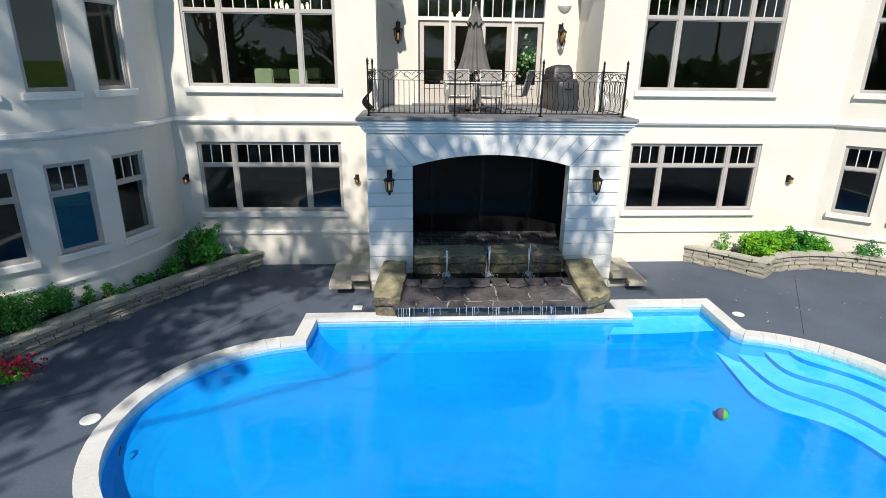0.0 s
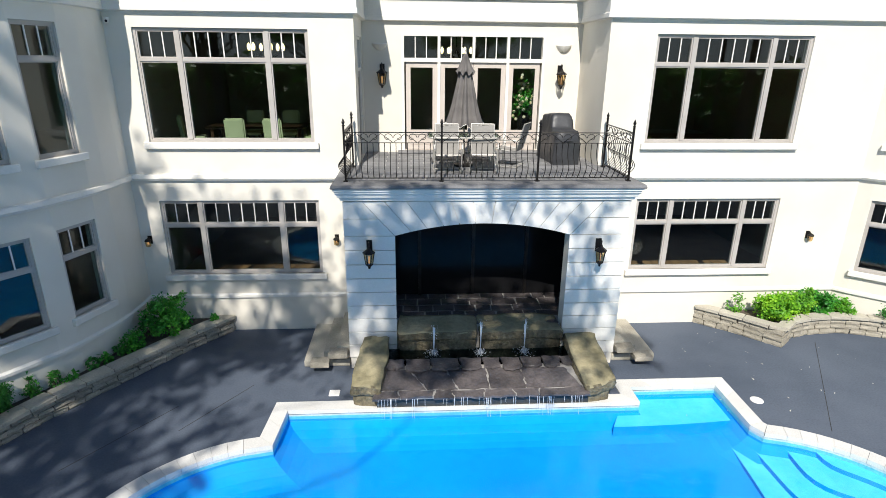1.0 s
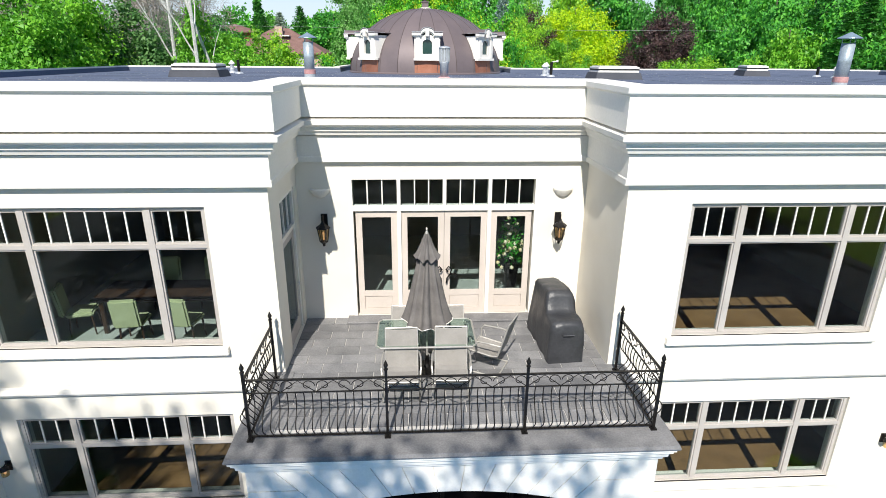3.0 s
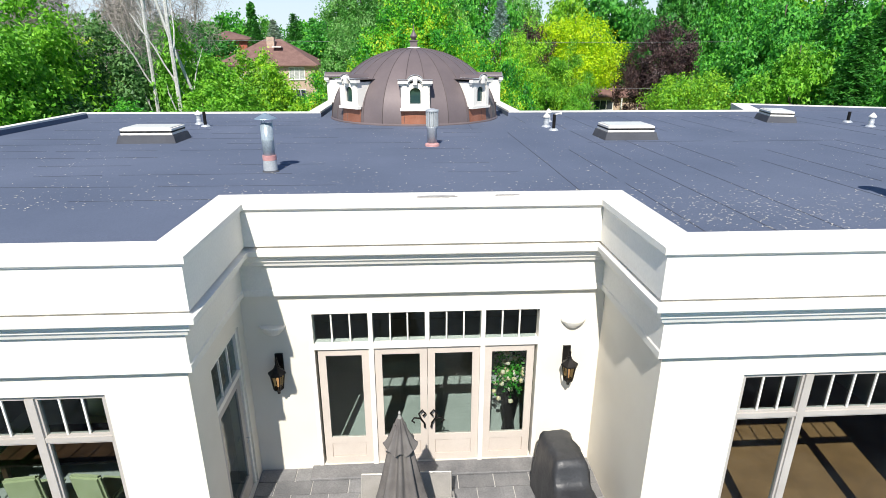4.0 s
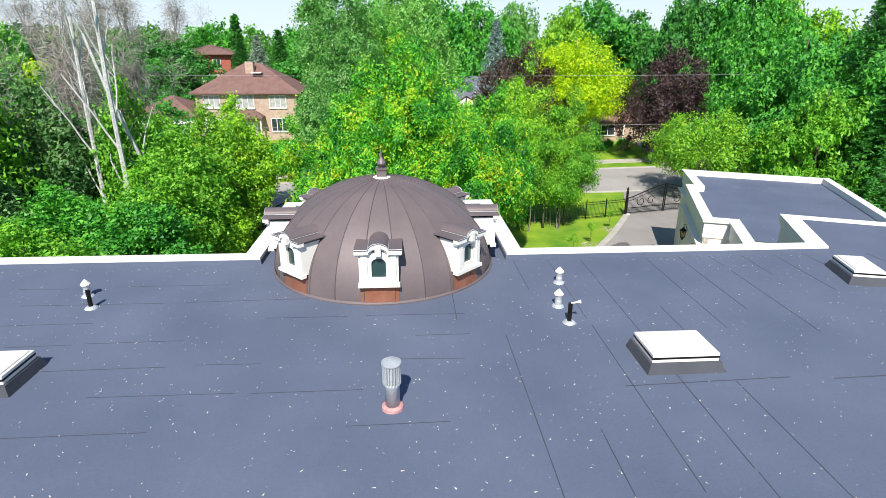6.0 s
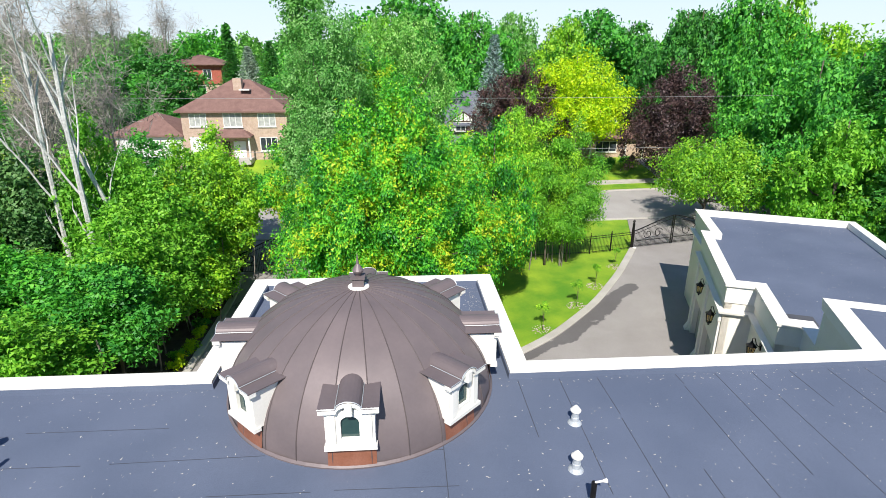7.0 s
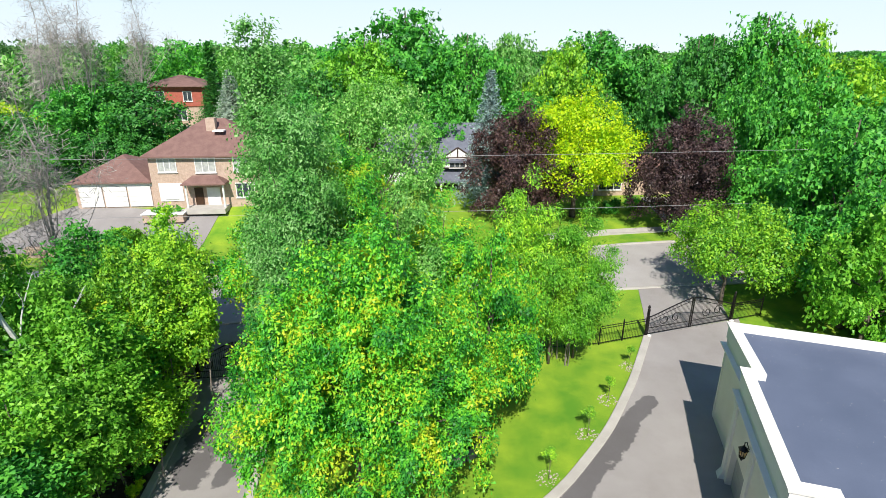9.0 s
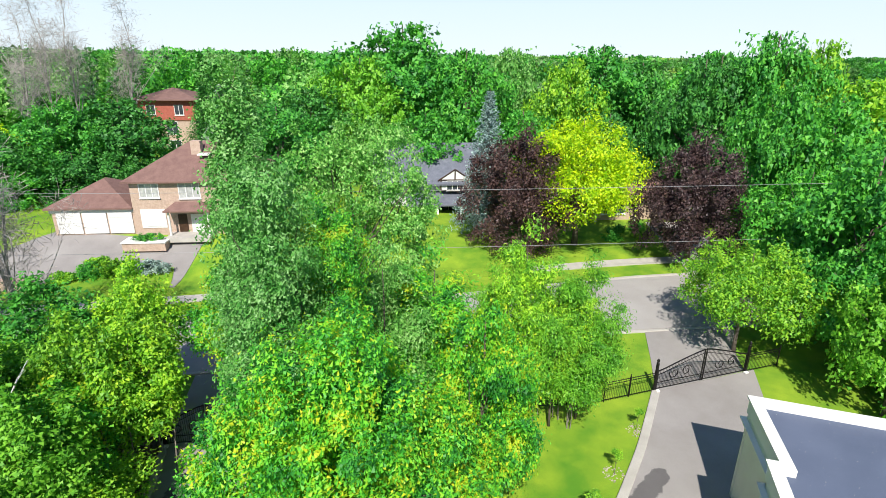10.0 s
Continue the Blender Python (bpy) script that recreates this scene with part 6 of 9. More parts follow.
def patio_chair(m):
    """A sling armchair that faces plus y."""
    ch = thing("patio_chair", m, "silver metal patio armchair with grey sling seat", "chair", "patio chairs round the table")
    bm = bmesh.new()
    seat = [(0.27, 0.42), (0.10, 0.40), (-0.12, 0.38), (-0.24, 0.40)]
    back = [(-0.24, 0.40), (-0.30, 0.62), (-0.36, 0.85), (-0.40, 1.00)]
    def sheet(pts):
        b2 = bmesh.new()
        rows = []
        for y, z in pts:
            rows.append([b2.verts.new((x, y, z - 0.02 * (1 - (x / 0.25) ** 2))) for x in (-0.25, -0.125, 0, 0.125, 0.25)])
            rows[-1] += [b2.verts.new((x, y + 0.008, z - 0.012 - 0.02 * (1 - (x / 0.25) ** 2))) for x in (0.25, 0.125, 0, -0.125, -0.25)]
        for a, b in zip(rows, rows[1:]):
            for k in range(10):
                b2.faces.new((a[k], a[(k + 1) % 10], b[(k + 1) % 10], b[k]))
        b2.faces.new(rows[0])
        b2.faces.new(rows[-1][::-1])
        return b2
    bm.free()
    part("seat", sheet(seat), SLING, ch)
    part("backrest", sheet(back), SLING, ch)
    for s in (-1, 1):
        bm = bmesh.new()
        tube(bm, [(s * 0.26, 0.28, 0.42), (s * 0.26, -0.12, 0.38), (s * 0.26, -0.24, 0.40), (s * 0.26, -0.32, 0.68), (s * 0.26, -0.41, 1.01)], 0.015)
        part("side_rail", bm, CHAIRMETAL, ch)
        bm = bmesh.new()
        tube(bm, [(s * 0.29, -0.30, 0.62), (s * 0.31, -0.10, 0.64), (s * 0.31, 0.22, 0.63), (s * 0.30, 0.27, 0.56), (s * 0.29, 0.25, 0.05), (s * 0.29, 0.20, 0.015), (s * 0.29, -0.26, 0.015)], 0.015)
        part("arm", bm, CHAIRMETAL, ch)
    for y, z, n in ((-0.41, 1.01, "top_bar"), (0.28, 0.42, "front_bar"), (-0.26, 0.015, "foot_bar")):
        bm = bmesh.new()
        w = 0.26 if n != "foot_bar" else 0.29
        tube(bm, [(-w, y, z), (w, y, z)], 0.014)
        part(n, bm, CHAIRMETAL, ch)
    return ch


chair = patio_chair(pose(2.62, 14.72, BF, 0, 0, 180))
copy_thing(chair, pose(3.42, 14.74, BF, 0, 0, 177))
copy_thing(chair, pose(4.15, 15.52, BF, 0, 0, 62))
for cx in (2.66, 3.50):
    low = copy_thing(chair, pose(cx, 16.12, BF, 0, 0, 178) @ Matrix.Diagonal((1, 1, 0.74, 1)))
    low["label"] = "low silver metal patio chair with grey sling seat"

# covered grill
grill = thing("covered_grill", pose(5.52, 16.30, BF, 0, 0, 3), "barbecue grill under a charcoal vinyl cover", "grill")
bm = bmesh.new()
rings = []
for i in range(25):
    f = i / 24
    y = -0.72 + 1.44 * f
    end = min(1.0, min(f, 1 - f) / 0.04)
    step = smoothstep(0.30, 0.42, f)
    h = (0.80 + 0.34 * step - 0.05 * smoothstep(0.6, 1.0, f)) * (0.90 + 0.10 * end)
    wb, wt = 0.33 * (0.93 + 0.07 * end), (0.30 - 0.05 * step) * (0.86 + 0.14 * end)
    half_section = [(wb, 0.0), (wb * 1.02, 0.25 * h), (wb * 0.98, 0.5 * h), (wt * 1.04, 0.78 * h), (wt, h - 0.05), (wt - 0.05, h), (wt * 0.4, h + 0.01)]
    section = half_section + [(-x, z) for x, z in half_section[::-1]]
    ring = []
    for x, z in section:
        n = noise.noise_vector((x * 5 + 3, y * 5, z * 5)) * 0.028 + noise.noise_vector((x * 12, y * 12 + 7, z * 12)) * 0.014
        ring.append(bm.verts.new((x + n.x, y + n.y, max(0.0, z + n.z * (0 if z == 0 else 1)))))
    rings.append(ring)
k = len(rings[0])
for a, b in zip(rings, rings[1:]):
    for i in range(k - 1):
        bm.faces.new((a[i], a[i + 1], b[i + 1], b[i]))
bm.faces.new(rings[0])
bm.faces.new(rings[-1][::-1])
bmesh.ops.recalc_face_normals(bm, faces=bm.faces[:])
part("cover", bm, COVER, grill, smooth=True)
bm = bmesh.new()
tube(bm, [(0.10, -0.70, 0.56), (0.10, -0.77, 0.58), (-0.10, -0.77, 0.58), (-0.10, -0.70, 0.56)], 0.012)
part("strap", bm, COVER, grill)

# flowers behind the door
vase = thing("flower_vase", pose(5.0, 18.35, UPPER), "tall dark vase of white and orange flowers indoors", "vase")
bm = bmesh.new()
lathe(bm, [(0.12, 0.0), (0.14, 0.05), (0.10, 0.3), (0.15, 0.7), (0.17, 0.85), (0.10, 1.0), (0.12, 1.05)], 20)
part("pot", bm, IRON, vase, smooth=True)
rsf = np.random.RandomState(8)
pf = rsf.normal(size=(900, 3)) * np.array([0.17, 0.14, 0.24]) + np.array([0, 0, 1.42])
o = new("foliage", leaf_mesh("foliage", pf, 0.07, 6, LEAF_GREEN, 0.2))
o.parent = vase
pf = rsf.normal(size=(60, 3)) * np.array([0.18, 0.15, 0.25]) + np.array([0, -0.06, 1.46])
bm = bmesh.new()
for i, p in enumerate(pf):
    bmesh.ops.create_icosphere(bm, subdivisions=1, radius=0.05, matrix=Matrix.Translation(Vector([float(v) for v in p])))
part("blossoms", bm, surface("cream_and_orange_blossom", (0.8, 0.55, 0.2), (0.85, 0.82, 0.7), 9, 30, 0.8), vase, "cream and orange blossoms")

# dining room behind the upper left window
CHAIRCLOTH = surface("pale_green_cloth", (0.42, 0.45, 0.25), (0.50, 0.53, 0.32), 4, 80, 0.9)
DARKWOOD = surface("dark_brown_wood", (0.035, 0.018, 0.010), (0.07, 0.035, 0.018), 3, 30, 0.35)
dt = thing("dining_table", pose(-2.2, 17.6, UPPER), "dark wooden dining table indoors", "table")
part("tabletop", soft_box(-1.25, 1.25, -0.5, 0.5, 0.71, 0.76, 0.01), DARKWOOD, dt)
for sx in (-1, 1):
    for sy in (-1, 1):
        part("leg", soft_box(sx * 1.1 - 0.04, sx * 1.1 + 0.04, sy * 0.4 - 0.04, sy * 0.4 + 0.04, 0, 0.71, 0.006), DARKWOOD, dt)


def dining_chair(m):
    dc = thing("dining_chair", m, "pale green upholstered dining chair with dark legs", "chair", "dining chairs indoors")
    part("seat", soft_box(-0.24, 0.24, -0.24, 0.24, 0.40, 0.50, 0.03, 2), CHAIRCLOTH, dc)
    bm = soft_box(-0.24, 0.24, -0.05, 0.05, 0.44, 1.04, 0.035, 2)
    b = part("backrest", bm, CHAIRCLOTH, dc)
    b.matrix_basis = pose(0, -0.24, 0.0, 7, 0, 0)
    for sx in (-1, 1):
        for sy in (-1, 1):
            bm = bmesh.new()
            tube(bm, [(sx * 0.19, sy * 0.19, 0.41), (sx * 0.21, sy * 0.22, 0.0)], [0.022, 0.014], 6)
            part("leg", bm, DARKWOOD, dc)
    return dc


dc = dining_chair(pose(-2.55, 16.85, UPPER, 0, 0, 6))
copy_thing(dc, pose(-1.55, 16.85, UPPER, 0, 0, -8))
copy_thing(dc, pose(-3.75, 17.3, UPPER, 0, 0, -75))
copy_thing(dc, pose(-0.75, 17.4, UPPER, 0, 0, 80))
copy_thing(dc, pose(-2.6, 18.45, UPPER, 0, 0, 180))
copy_thing(dc, pose(-1.6, 18.45, UPPER, 0, 0, 180))


CANDLE = glow("candle_bulb", (1.0, 0.70, 0.32), 5.0)


def chandelier(m):
    cd = thing("chandelier", m, "small chandelier with lit candle bulbs indoors", "chandelier", "chandeliers indoors")
    bm = bmesh.new()
    tube(bm, [(0, 0, 0.35), (0, 0, 1.0)], 0.01)
    for k in range(6):
        a = math.pi / 3 * k
        tube(bm, [(0, 0, 0.3), (0.15 * math.cos(a), 0.15 * math.sin(a), 0.1), (0.32 * math.cos(a), 0.32 * math.sin(a), 0.22)], 0.008, 5)
    part("arms", bm, IRON, cd)
    for k in range(6):
        a = math.pi / 3 * k
        bm = bmesh.new()
        lathe(bm, [(0.02, 0.22), (0.035, 0.28), (0.03, 0.32), (0.006, 0.36)], 8, (0.32 * math.cos(a), 0.32 * math.sin(a)))
        part("candle_bulb", bm, CANDLE, cd)


chandelier(pose(-1.9, 17.8, 6.52) @ Matrix.Scale(1.35, 4))
chandelier(pose(3.2, 20.0, 6.52) @ Matrix.Scale(1.35, 4))
chandelier(pose(7.9, 19.0, 6.52) @ Matrix.Scale(1.35, 4))

# ---- dome ----
DC, DR, DTOP = (3.42, 31.05), 3.07, 11.25
dome = thing("roof_dome", pose(DC[0], DC[1], ROOF), "brown weathered copper dome with standing seams and dormers", "dome", kind="structure")
DH = DTOP - ROOF


def dome_r(z):
    """Radius at a height above the roof."""
    f = min(1.0, max(0.0, z / DH))
    return DR * math.sqrt(max(0.0, 1 - f ** 2.05)) ** 1.02


GORES = 26
bm = bmesh.new()
rows = 18
for g in range(GORES):
    a0, a1 = 2 * math.pi * g / GORES, 2 * math.pi * (g + 1) / GORES
    prev = None
    for j in range(rows + 1):
        f = math.sin(math.pi / 2 * j / rows)
        z = DH * f
        r = max(dome_r(z), 0.02)
        cur = (bm.verts.new((r * math.cos(a0), r * math.sin(a0), z)), bm.verts.new((r * math.cos(a1), r * math.sin(a1), z)))
        if prev:
            bm.faces.new((prev[0], prev[1], cur[1], cur[0]))
        prev = cur
part("shell", bm, COPPER, dome, smooth=True)
bm = bmesh.new()
pts = []
for j in range(rows + 1):
    z = DH * math.sin(math.pi / 2 * j / rows)
    pts.append((max(dome_r(z), 0.05) + 0.008, 0, z))
tube(bm, pts, 0.011, 4)
seam_me = mesh_of("seam", bm, surface("dark_copper_seam", (0.085, 0.068, 0.068), (0.12, 0.095, 0.092), 2, 20, 0.7))
for g in range(GORES):
    piece("seam", seam_me, dome, pose(0, 0, 0, 0, 0, 360 * g / GORES))
bm = bmesh.new()
lathe(bm, [(DR + 0.05, 0.0), (DR + 0.05, 0.03), (DR + 0.005, 0.07)], 64, cap=False)
part("base_flashing", bm, COPPER, dome)
bm = bmesh.new()
lathe(bm, [(0.26, DH - 0.06), (0.24, DH + 0.01), (0.20, DH + 0.03)], 20)
part("finial_collar", bm, TRIM, dome, "pale ring under the finial")
bm = bmesh.new()
box(bm, -0.13, 0.13, -0.13, 0.13, DH, DH + 0.22)
box(bm, -0.16, 0.16, -0.16, 0.16, DH + 0.22, DH + 0.26)
lathe(bm, [(0.05, DH + 0.26), (0.07, DH + 0.30), (0.12, DH + 0.36), (0.13, DH + 0.40), (0.08, DH + 0.48), (0.035, DH + 0.55), (0.02, DH + 0.66), (0.006, DH + 0.82)], 14)
part("finial", bm, COPPER, dome)


def half_round(w, spring, rise, n=10):
    """Points of a low arch from right to left."""
    return [(w / 2 * math.cos(math.pi * i / n), spring + rise * math.sin(math.pi * i / n)) for i in range(n + 1)]


def dormer():
    """A dormer that looks towards minus y; its face stands 3.15 m from the dome's axis."""
    d = thing("dormer")
    yf, zb, zt = -3.15, 0.40, 1.20
    w = 0.92
    # cheeks and face with an arched opening
    bm = bmesh.new()
    op = half_round(0.34, 0.92, 0.13)
    face = [(-w / 2, zb), (-0.17, zb), (-0.17, 0.92), *op[::-1][1:-1], (0.17, 0.92), (0.17, zb), (w / 2, zb), (w / 2, zt), (-w / 2, zt)]
    plate(bm, face, yf, yf + 0.12)
    box(bm, -0.17, 0.17, yf, yf + 0.12, zb, 0.56)
    for s in (-1, 1):
        x0, x1 = (-w / 2, -w / 2 + 0.08) if s < 0 else (w / 2 - 0.08, w / 2)
        a = [bm.verts.new((x0, y, z)) for y, z in ((yf + 0.12, zb), (yf + 0.12, zt), (-dome_r(zt) + 0.35, zt), (-dome_r(zb) + 0.3, zb))]
        b = [bm.verts.new((x1, y, z)) for y, z in ((yf + 0.12, zb), (yf + 0.12, zt), (-dome_r(zt) + 0.35, zt), (-dome_r(zb) + 0.3, zb))]
        bm.faces.new(a)
        bm.faces.new(b[::-1])
        for i in range(4):
            j = (i + 1) % 4
            bm.faces.new((a[i], a[j], b[j], b[i]))
    part("casing", bm, TRIM, d, "white dormer casing")
    bm = bmesh.new()
    box(bm, -w / 2 - 0.03, w / 2 + 0.03, yf - 0.06, yf + 0.10, zb - 0.06, zb + 0.02)
    part("sill", bm, TRIM, d)
    for s in (-1, 1):
        bm = soft_box(s * 0.335 - 0.075, s * 0.335 + 0.075, yf - 0.04, yf, zb + 0.02, zt - 0.05, 0.008)
        part("pilaster", bm, TRIM, d)
    # cornice: straight at the sides, raised in the middle over the window
    prof = [(-w / 2 - 0.09, zt - 0.02), (-0.24, zt - 0.02), *[(x, z) for x, z in half_round(0.46, zt - 0.02, 0.15)[::-1]], (0.24, zt - 0.02), (w / 2 + 0.09, zt - 0.02)]
    bm = bmesh.new()
    plate(bm, [*prof, *[(x, z + 0.10) for x, z in prof[::-1]]], yf - 0.11, yf + 0.05)
    plate(bm, [*[(x * 0.95, z - 0.05) for x, z in prof], *[(x * 0.95, z + 0.01) for x, z in prof[::-1]]], yf - 0.06, yf + 0.04)
    part("cornice", bm, TRIM, d)
    bm = soft_box(-0.07, 0.07, yf - 0.15, yf - 0.02, zt - 0.06, zt + 0.20, 0.015)
    part("keystone", bm, TRIM, d)
    # copper roof that runs back into the dome
    bm = bmesh.new()
    top = [(x * 1.01, z + 0.115) for x, z in prof]
    plate(bm, [*top, *[(x, z - 0.02) for x, z in top[::-1]]], yf - 0.12, -dome_r(zt + 0.1) + 0.55)
    part("dormer_roof", bm, COPPER, d)
    bm = bmesh.new()
    tube(bm, [(x, yf - 0.125, z + 0.006) for x, z in top], 0.009, 4)
    tube(bm, [(-0.24, yf - 0.12, zt + 0.11), (-0.24, -dome_r(zt + 0.1) + 0.3, zt + 0.11)], 0.008, 4)
    tube(bm, [(0.24, yf - 0.12, zt + 0.11), (0.24, -dome_r(zt + 0.1) + 0.3, zt + 0.11)], 0.008, 4)
    part("roof_edge", bm, STEEL, d)
    # window and bright copper apron
    bm = bmesh.new()
    plate(bm, [(-0.18, 0.55), (0.18, 0.55), *half_round(0.36, 0.92, 0.14)], yf + 0.07, yf + 0.08)
    part("pane", bm, surface("dark_dormer_glass", (0.02, 0.05, 0.05), (0.03, 0.07, 0.06), 3, 10, 0.05, 0, 0, spec=0.8), d, "dark green glass")
    bm = bmesh.new()
    for s in (-1, 1):
        n = 4
        lo = [bm.verts.new((s * w / 2 * k / n, -dome_r(0.0) - 0.045, -0.14)) for k in range(n + 1)]
        hi = [bm.verts.new((s * w / 2 * k / n, -dome_r(zb + 0.15) - 0.065, zb - 0.04)) for k in range(n + 1)]
        for k in range(n + 1):
            for v in (lo[k], hi[k]):
                rr = -v.co.y
                v.co.y = -math.sqrt(max(0.01, rr * rr - v.co.x ** 2)) - 0.004
        for k in range(n):
            bm.faces.new((lo[k], lo[k + 1], hi[k + 1], hi[k]) if s > 0 else (lo[k + 1], lo[k], hi[k], hi[k + 1]))
    part("apron", bm, NEWCOPPER, d, "bright new copper apron below")
    return d


LIFT = Matrix.Translation((0, 0.03, 0.15))
d0 = dormer()
d0.parent = dome
d0.matrix_basis = LIFT
for k in range(1, 8):
    c = copy_thing(d0, pose(0, 0, 0, 0, 0, 45 * k) @ LIFT)

# ---- skylights ----
MEMBRANE = surface("curb_membrane", (0.06, 0.063, 0.075), (0.09, 0.095, 0.11), 1.0, 60, 0.85, 0, 0.2, 0.01, 0.2)
SKYPANE = surface("milky_skylight_acrylic", (0.70, 0.70, 0.66), (0.78, 0.77, 0.73), 1.0, 20, 0.3)


def skylight(x, y, w, d, turn=0):
    s = thing("skylight", pose(x, y, ROOF, 0, 0, turn), "flat white skylight on a dark membrane curb", "skylight", "skylights on the roof")
    bm = bmesh.new()
    lo = [bm.verts.new((sx * (w / 2 + 0.10), sy * (d / 2 + 0.10), 0.0)) for sx, sy in ((-1, -1), (1, -1), (1, 1), (-1, 1))]
    mi = [bm.verts.new((sx * (w / 2 + 0.04), sy * (d / 2 + 0.04), 0.20)) for sx, sy in ((-1, -1), (1, -1), (1, 1), (-1, 1))]
    bm.faces.new(mi)
    bm.faces.new(lo[::-1])
    for i in range(4):
        bm.faces.new((lo[i], lo[(i + 1) % 4], mi[(i + 1) % 4], mi[i]))
    part("curb", bm, MEMBRANE, s)
    part("lower_frame", soft_box(-w / 2, w / 2, -d / 2, d / 2, 0.20, 0.27, 0.008), TRIM, s)
    bm = bmesh.new()
    box(bm, -w / 2 - 0.004, w / 2 + 0.004, -d / 2 - 0.004, d / 2 + 0.004, 0.27, 0.305)
    part("gasket", bm, IRON, s)
    part("upper_frame", soft_box(-w / 2, w / 2, -d / 2, d / 2, 0.305, 0.37, 0.008), TRIM, s)
    part("pane", soft_box(-w / 2 + 0.05, w / 2 - 0.05, -d / 2 + 0.05, d / 2 - 0.05, 0.37, 0.395, 0.012), SKYPANE, s)


skylight(-3.66, 25.17, 1.32, 0.92)
skylight(9.31, 25.17, 1.30, 0.92)
skylight(16.22, 29.0, 0.76, 1.20, -15)

# ---- vents ----
PINK = surface("pink_sealant", (0.45, 0.22, 0.22), (0.6, 0.35, 0.33), 8, 40, 0.7)
BLUECAP = surface("blue_grey_zinc_cap", (0.30, 0.40, 0.48), (0.38, 0.48, 0.56), 4, 30, 0.4, 0.5)


FLUE = surface("blue_grey_galvanised_flue", (0.34, 0.41, 0.45), (0.48, 0.55, 0.60), 6, 40, 0.35, 0.3, 0.05, 0.003, 0.25)


def stack(x, y):
    v = thing("roof_vent_stack", pose(x, y, ROOF), "tall galvanised flue with a conical rain cap", "vent", "roof vents")
    bm = bmesh.new()
    lathe(bm, [(0.165, 0.0), (0.15, 0.02), (0.14, 0.035)], 24)
    part("tar_ring", bm, MEMBRANE, v)
    bm = bmesh.new()
    lathe(bm, [(0.138, 0.02), (0.136, 0.10), (0.130, 0.24)], 24)
    part("flashing", bm, STEEL, v)
    bm = bmesh.new()
    lathe(bm, [(0.135, 0.235), (0.135, 0.33), (0.122, 0.335)], 24)
    part("collar", bm, PINK, v, "pinkish sealed collar")
    bm = bmesh.new()
    lathe(bm, [(0.118, 0.24), (0.118, 0.62), (0.121, 0.63), (0.118, 0.64), (0.118, 0.95)], 24)
    part("pipe", bm, FLUE, v, smooth=True)
    bm = bmesh.new()
    for k in range(3):
        a = 2.1 * k
        tube(bm, [(0.11 * math.cos(a), 0.11 * math.sin(a), 0.93), (0.13 * math.cos(a), 0.13 * math.sin(a), 1.06)], 0.008, 4)
    lathe(bm, [(0.21, 1.035), (0.205, 1.045), (0.10, 1.10), (0.012, 1.15)], 24)
    part("cap", bm, BLUECAP, v)


def slotted(x, y):
    v = thing("roof_vent", pose(x, y, ROOF), "short galvanised vent with a slotted head", "vent", "roof vents")
    bm = bmesh.new()
    lathe(bm, [(0.19, 0.0), (0.185, 0.05), (0.14, 0.08)], 24)
    part("flashing", bm, PINK, v, "pinkish sealed flashing")
    bm = bmesh.new()
    lathe(bm, [(0.125, 0.08), (0.125, 0.44), (0.14, 0.46), (0.14, 0.50)], 24)
    part("pipe", bm, STEEL, v, smooth=True)
    bm = bmesh.new()
    lathe(bm, [(0.12, 0.50), (0.12, 0.86)], 20)
    part("core", bm, STEEL, v)
    bm = bmesh.new()
    box(bm, 0.124, 0.158, -0.012, 0.012, 0.50, 0.86)
    fin = mesh_of("fin", bm, STEEL)
    for k in range(20):
        piece("fin", fin, v, pose(0, 0, 0, 0, 0, 18 * k))
    bm = bmesh.new()
    lathe(bm, [(0.165, 0.86), (0.17, 0.875), (0.165, 0.90), (0.05, 0.93)], 24)
    part("cap", bm, STEEL, v)


def pipe_vent(x, y, h, dark, cap=True):
    v = thing("roof_pipe", pose(x, y, ROOF), ("black plastic pipe vent with pale base" if dark else "small pale metal roof pipe with a white conical cap"), "pipe", "roof vents")
    bm = bmesh.new()
    lathe(bm, [(0.15, 0.0), (0.13, 0.03), (0.085, 0.06)], 16)
    part("flashing", bm, STEEL, v)
    bm = bmesh.new()
    lathe(bm, [(0.05, 0.04), (0.05, h)] if dark else [(0.085, 0.04), (0.085, h * 0.45), (0.075, h * 0.5), (0.075, h)], 14)
    part("pipe", bm, IRON if dark else STEEL, v)
    if cap:
        bm = bmesh.new()
        lathe(bm, [(0.11, h - 0.04), (0.115, h - 0.01), (0.05, h + 0.07), (0.01, h + 0.11)], 16)
        part("cap", bm, TRIM, v)


stack(0.44, 20.82)
stack(11.2, 17.8)
slotted(3.80, 23.92)
pipe_vent(-3.36, 28.20, 0.46, True, False)
pipe_vent(-3.80, 28.90, 0.34, False)
pipe_vent(7.65, 27.65, 0.34, False)
pipe_vent(8.04, 29.03, 0.34, False)
pipe_vent(7.68, 26.80, 0.48, True, False)
pipe_vent(18.5, 28.45, 0.36, True, False)
pipe_vent(18.3, 27.2, 0.34, False)
spout = thing("weather_arm", pose(7.68, 26.80, ROOF + 0.48), "pale horn shaped arm on the black pipe", "pipe")
bm = bmesh.new()
tube(bm, [(0, 0, -0.05), (0.02, 0, 0.0), (0.14, 0, 0.02), (0.22, 0, 0.03)], [0.02, 0.02, 0.02, 0.045], 10)
part("horn", bm, TRIM, spout)

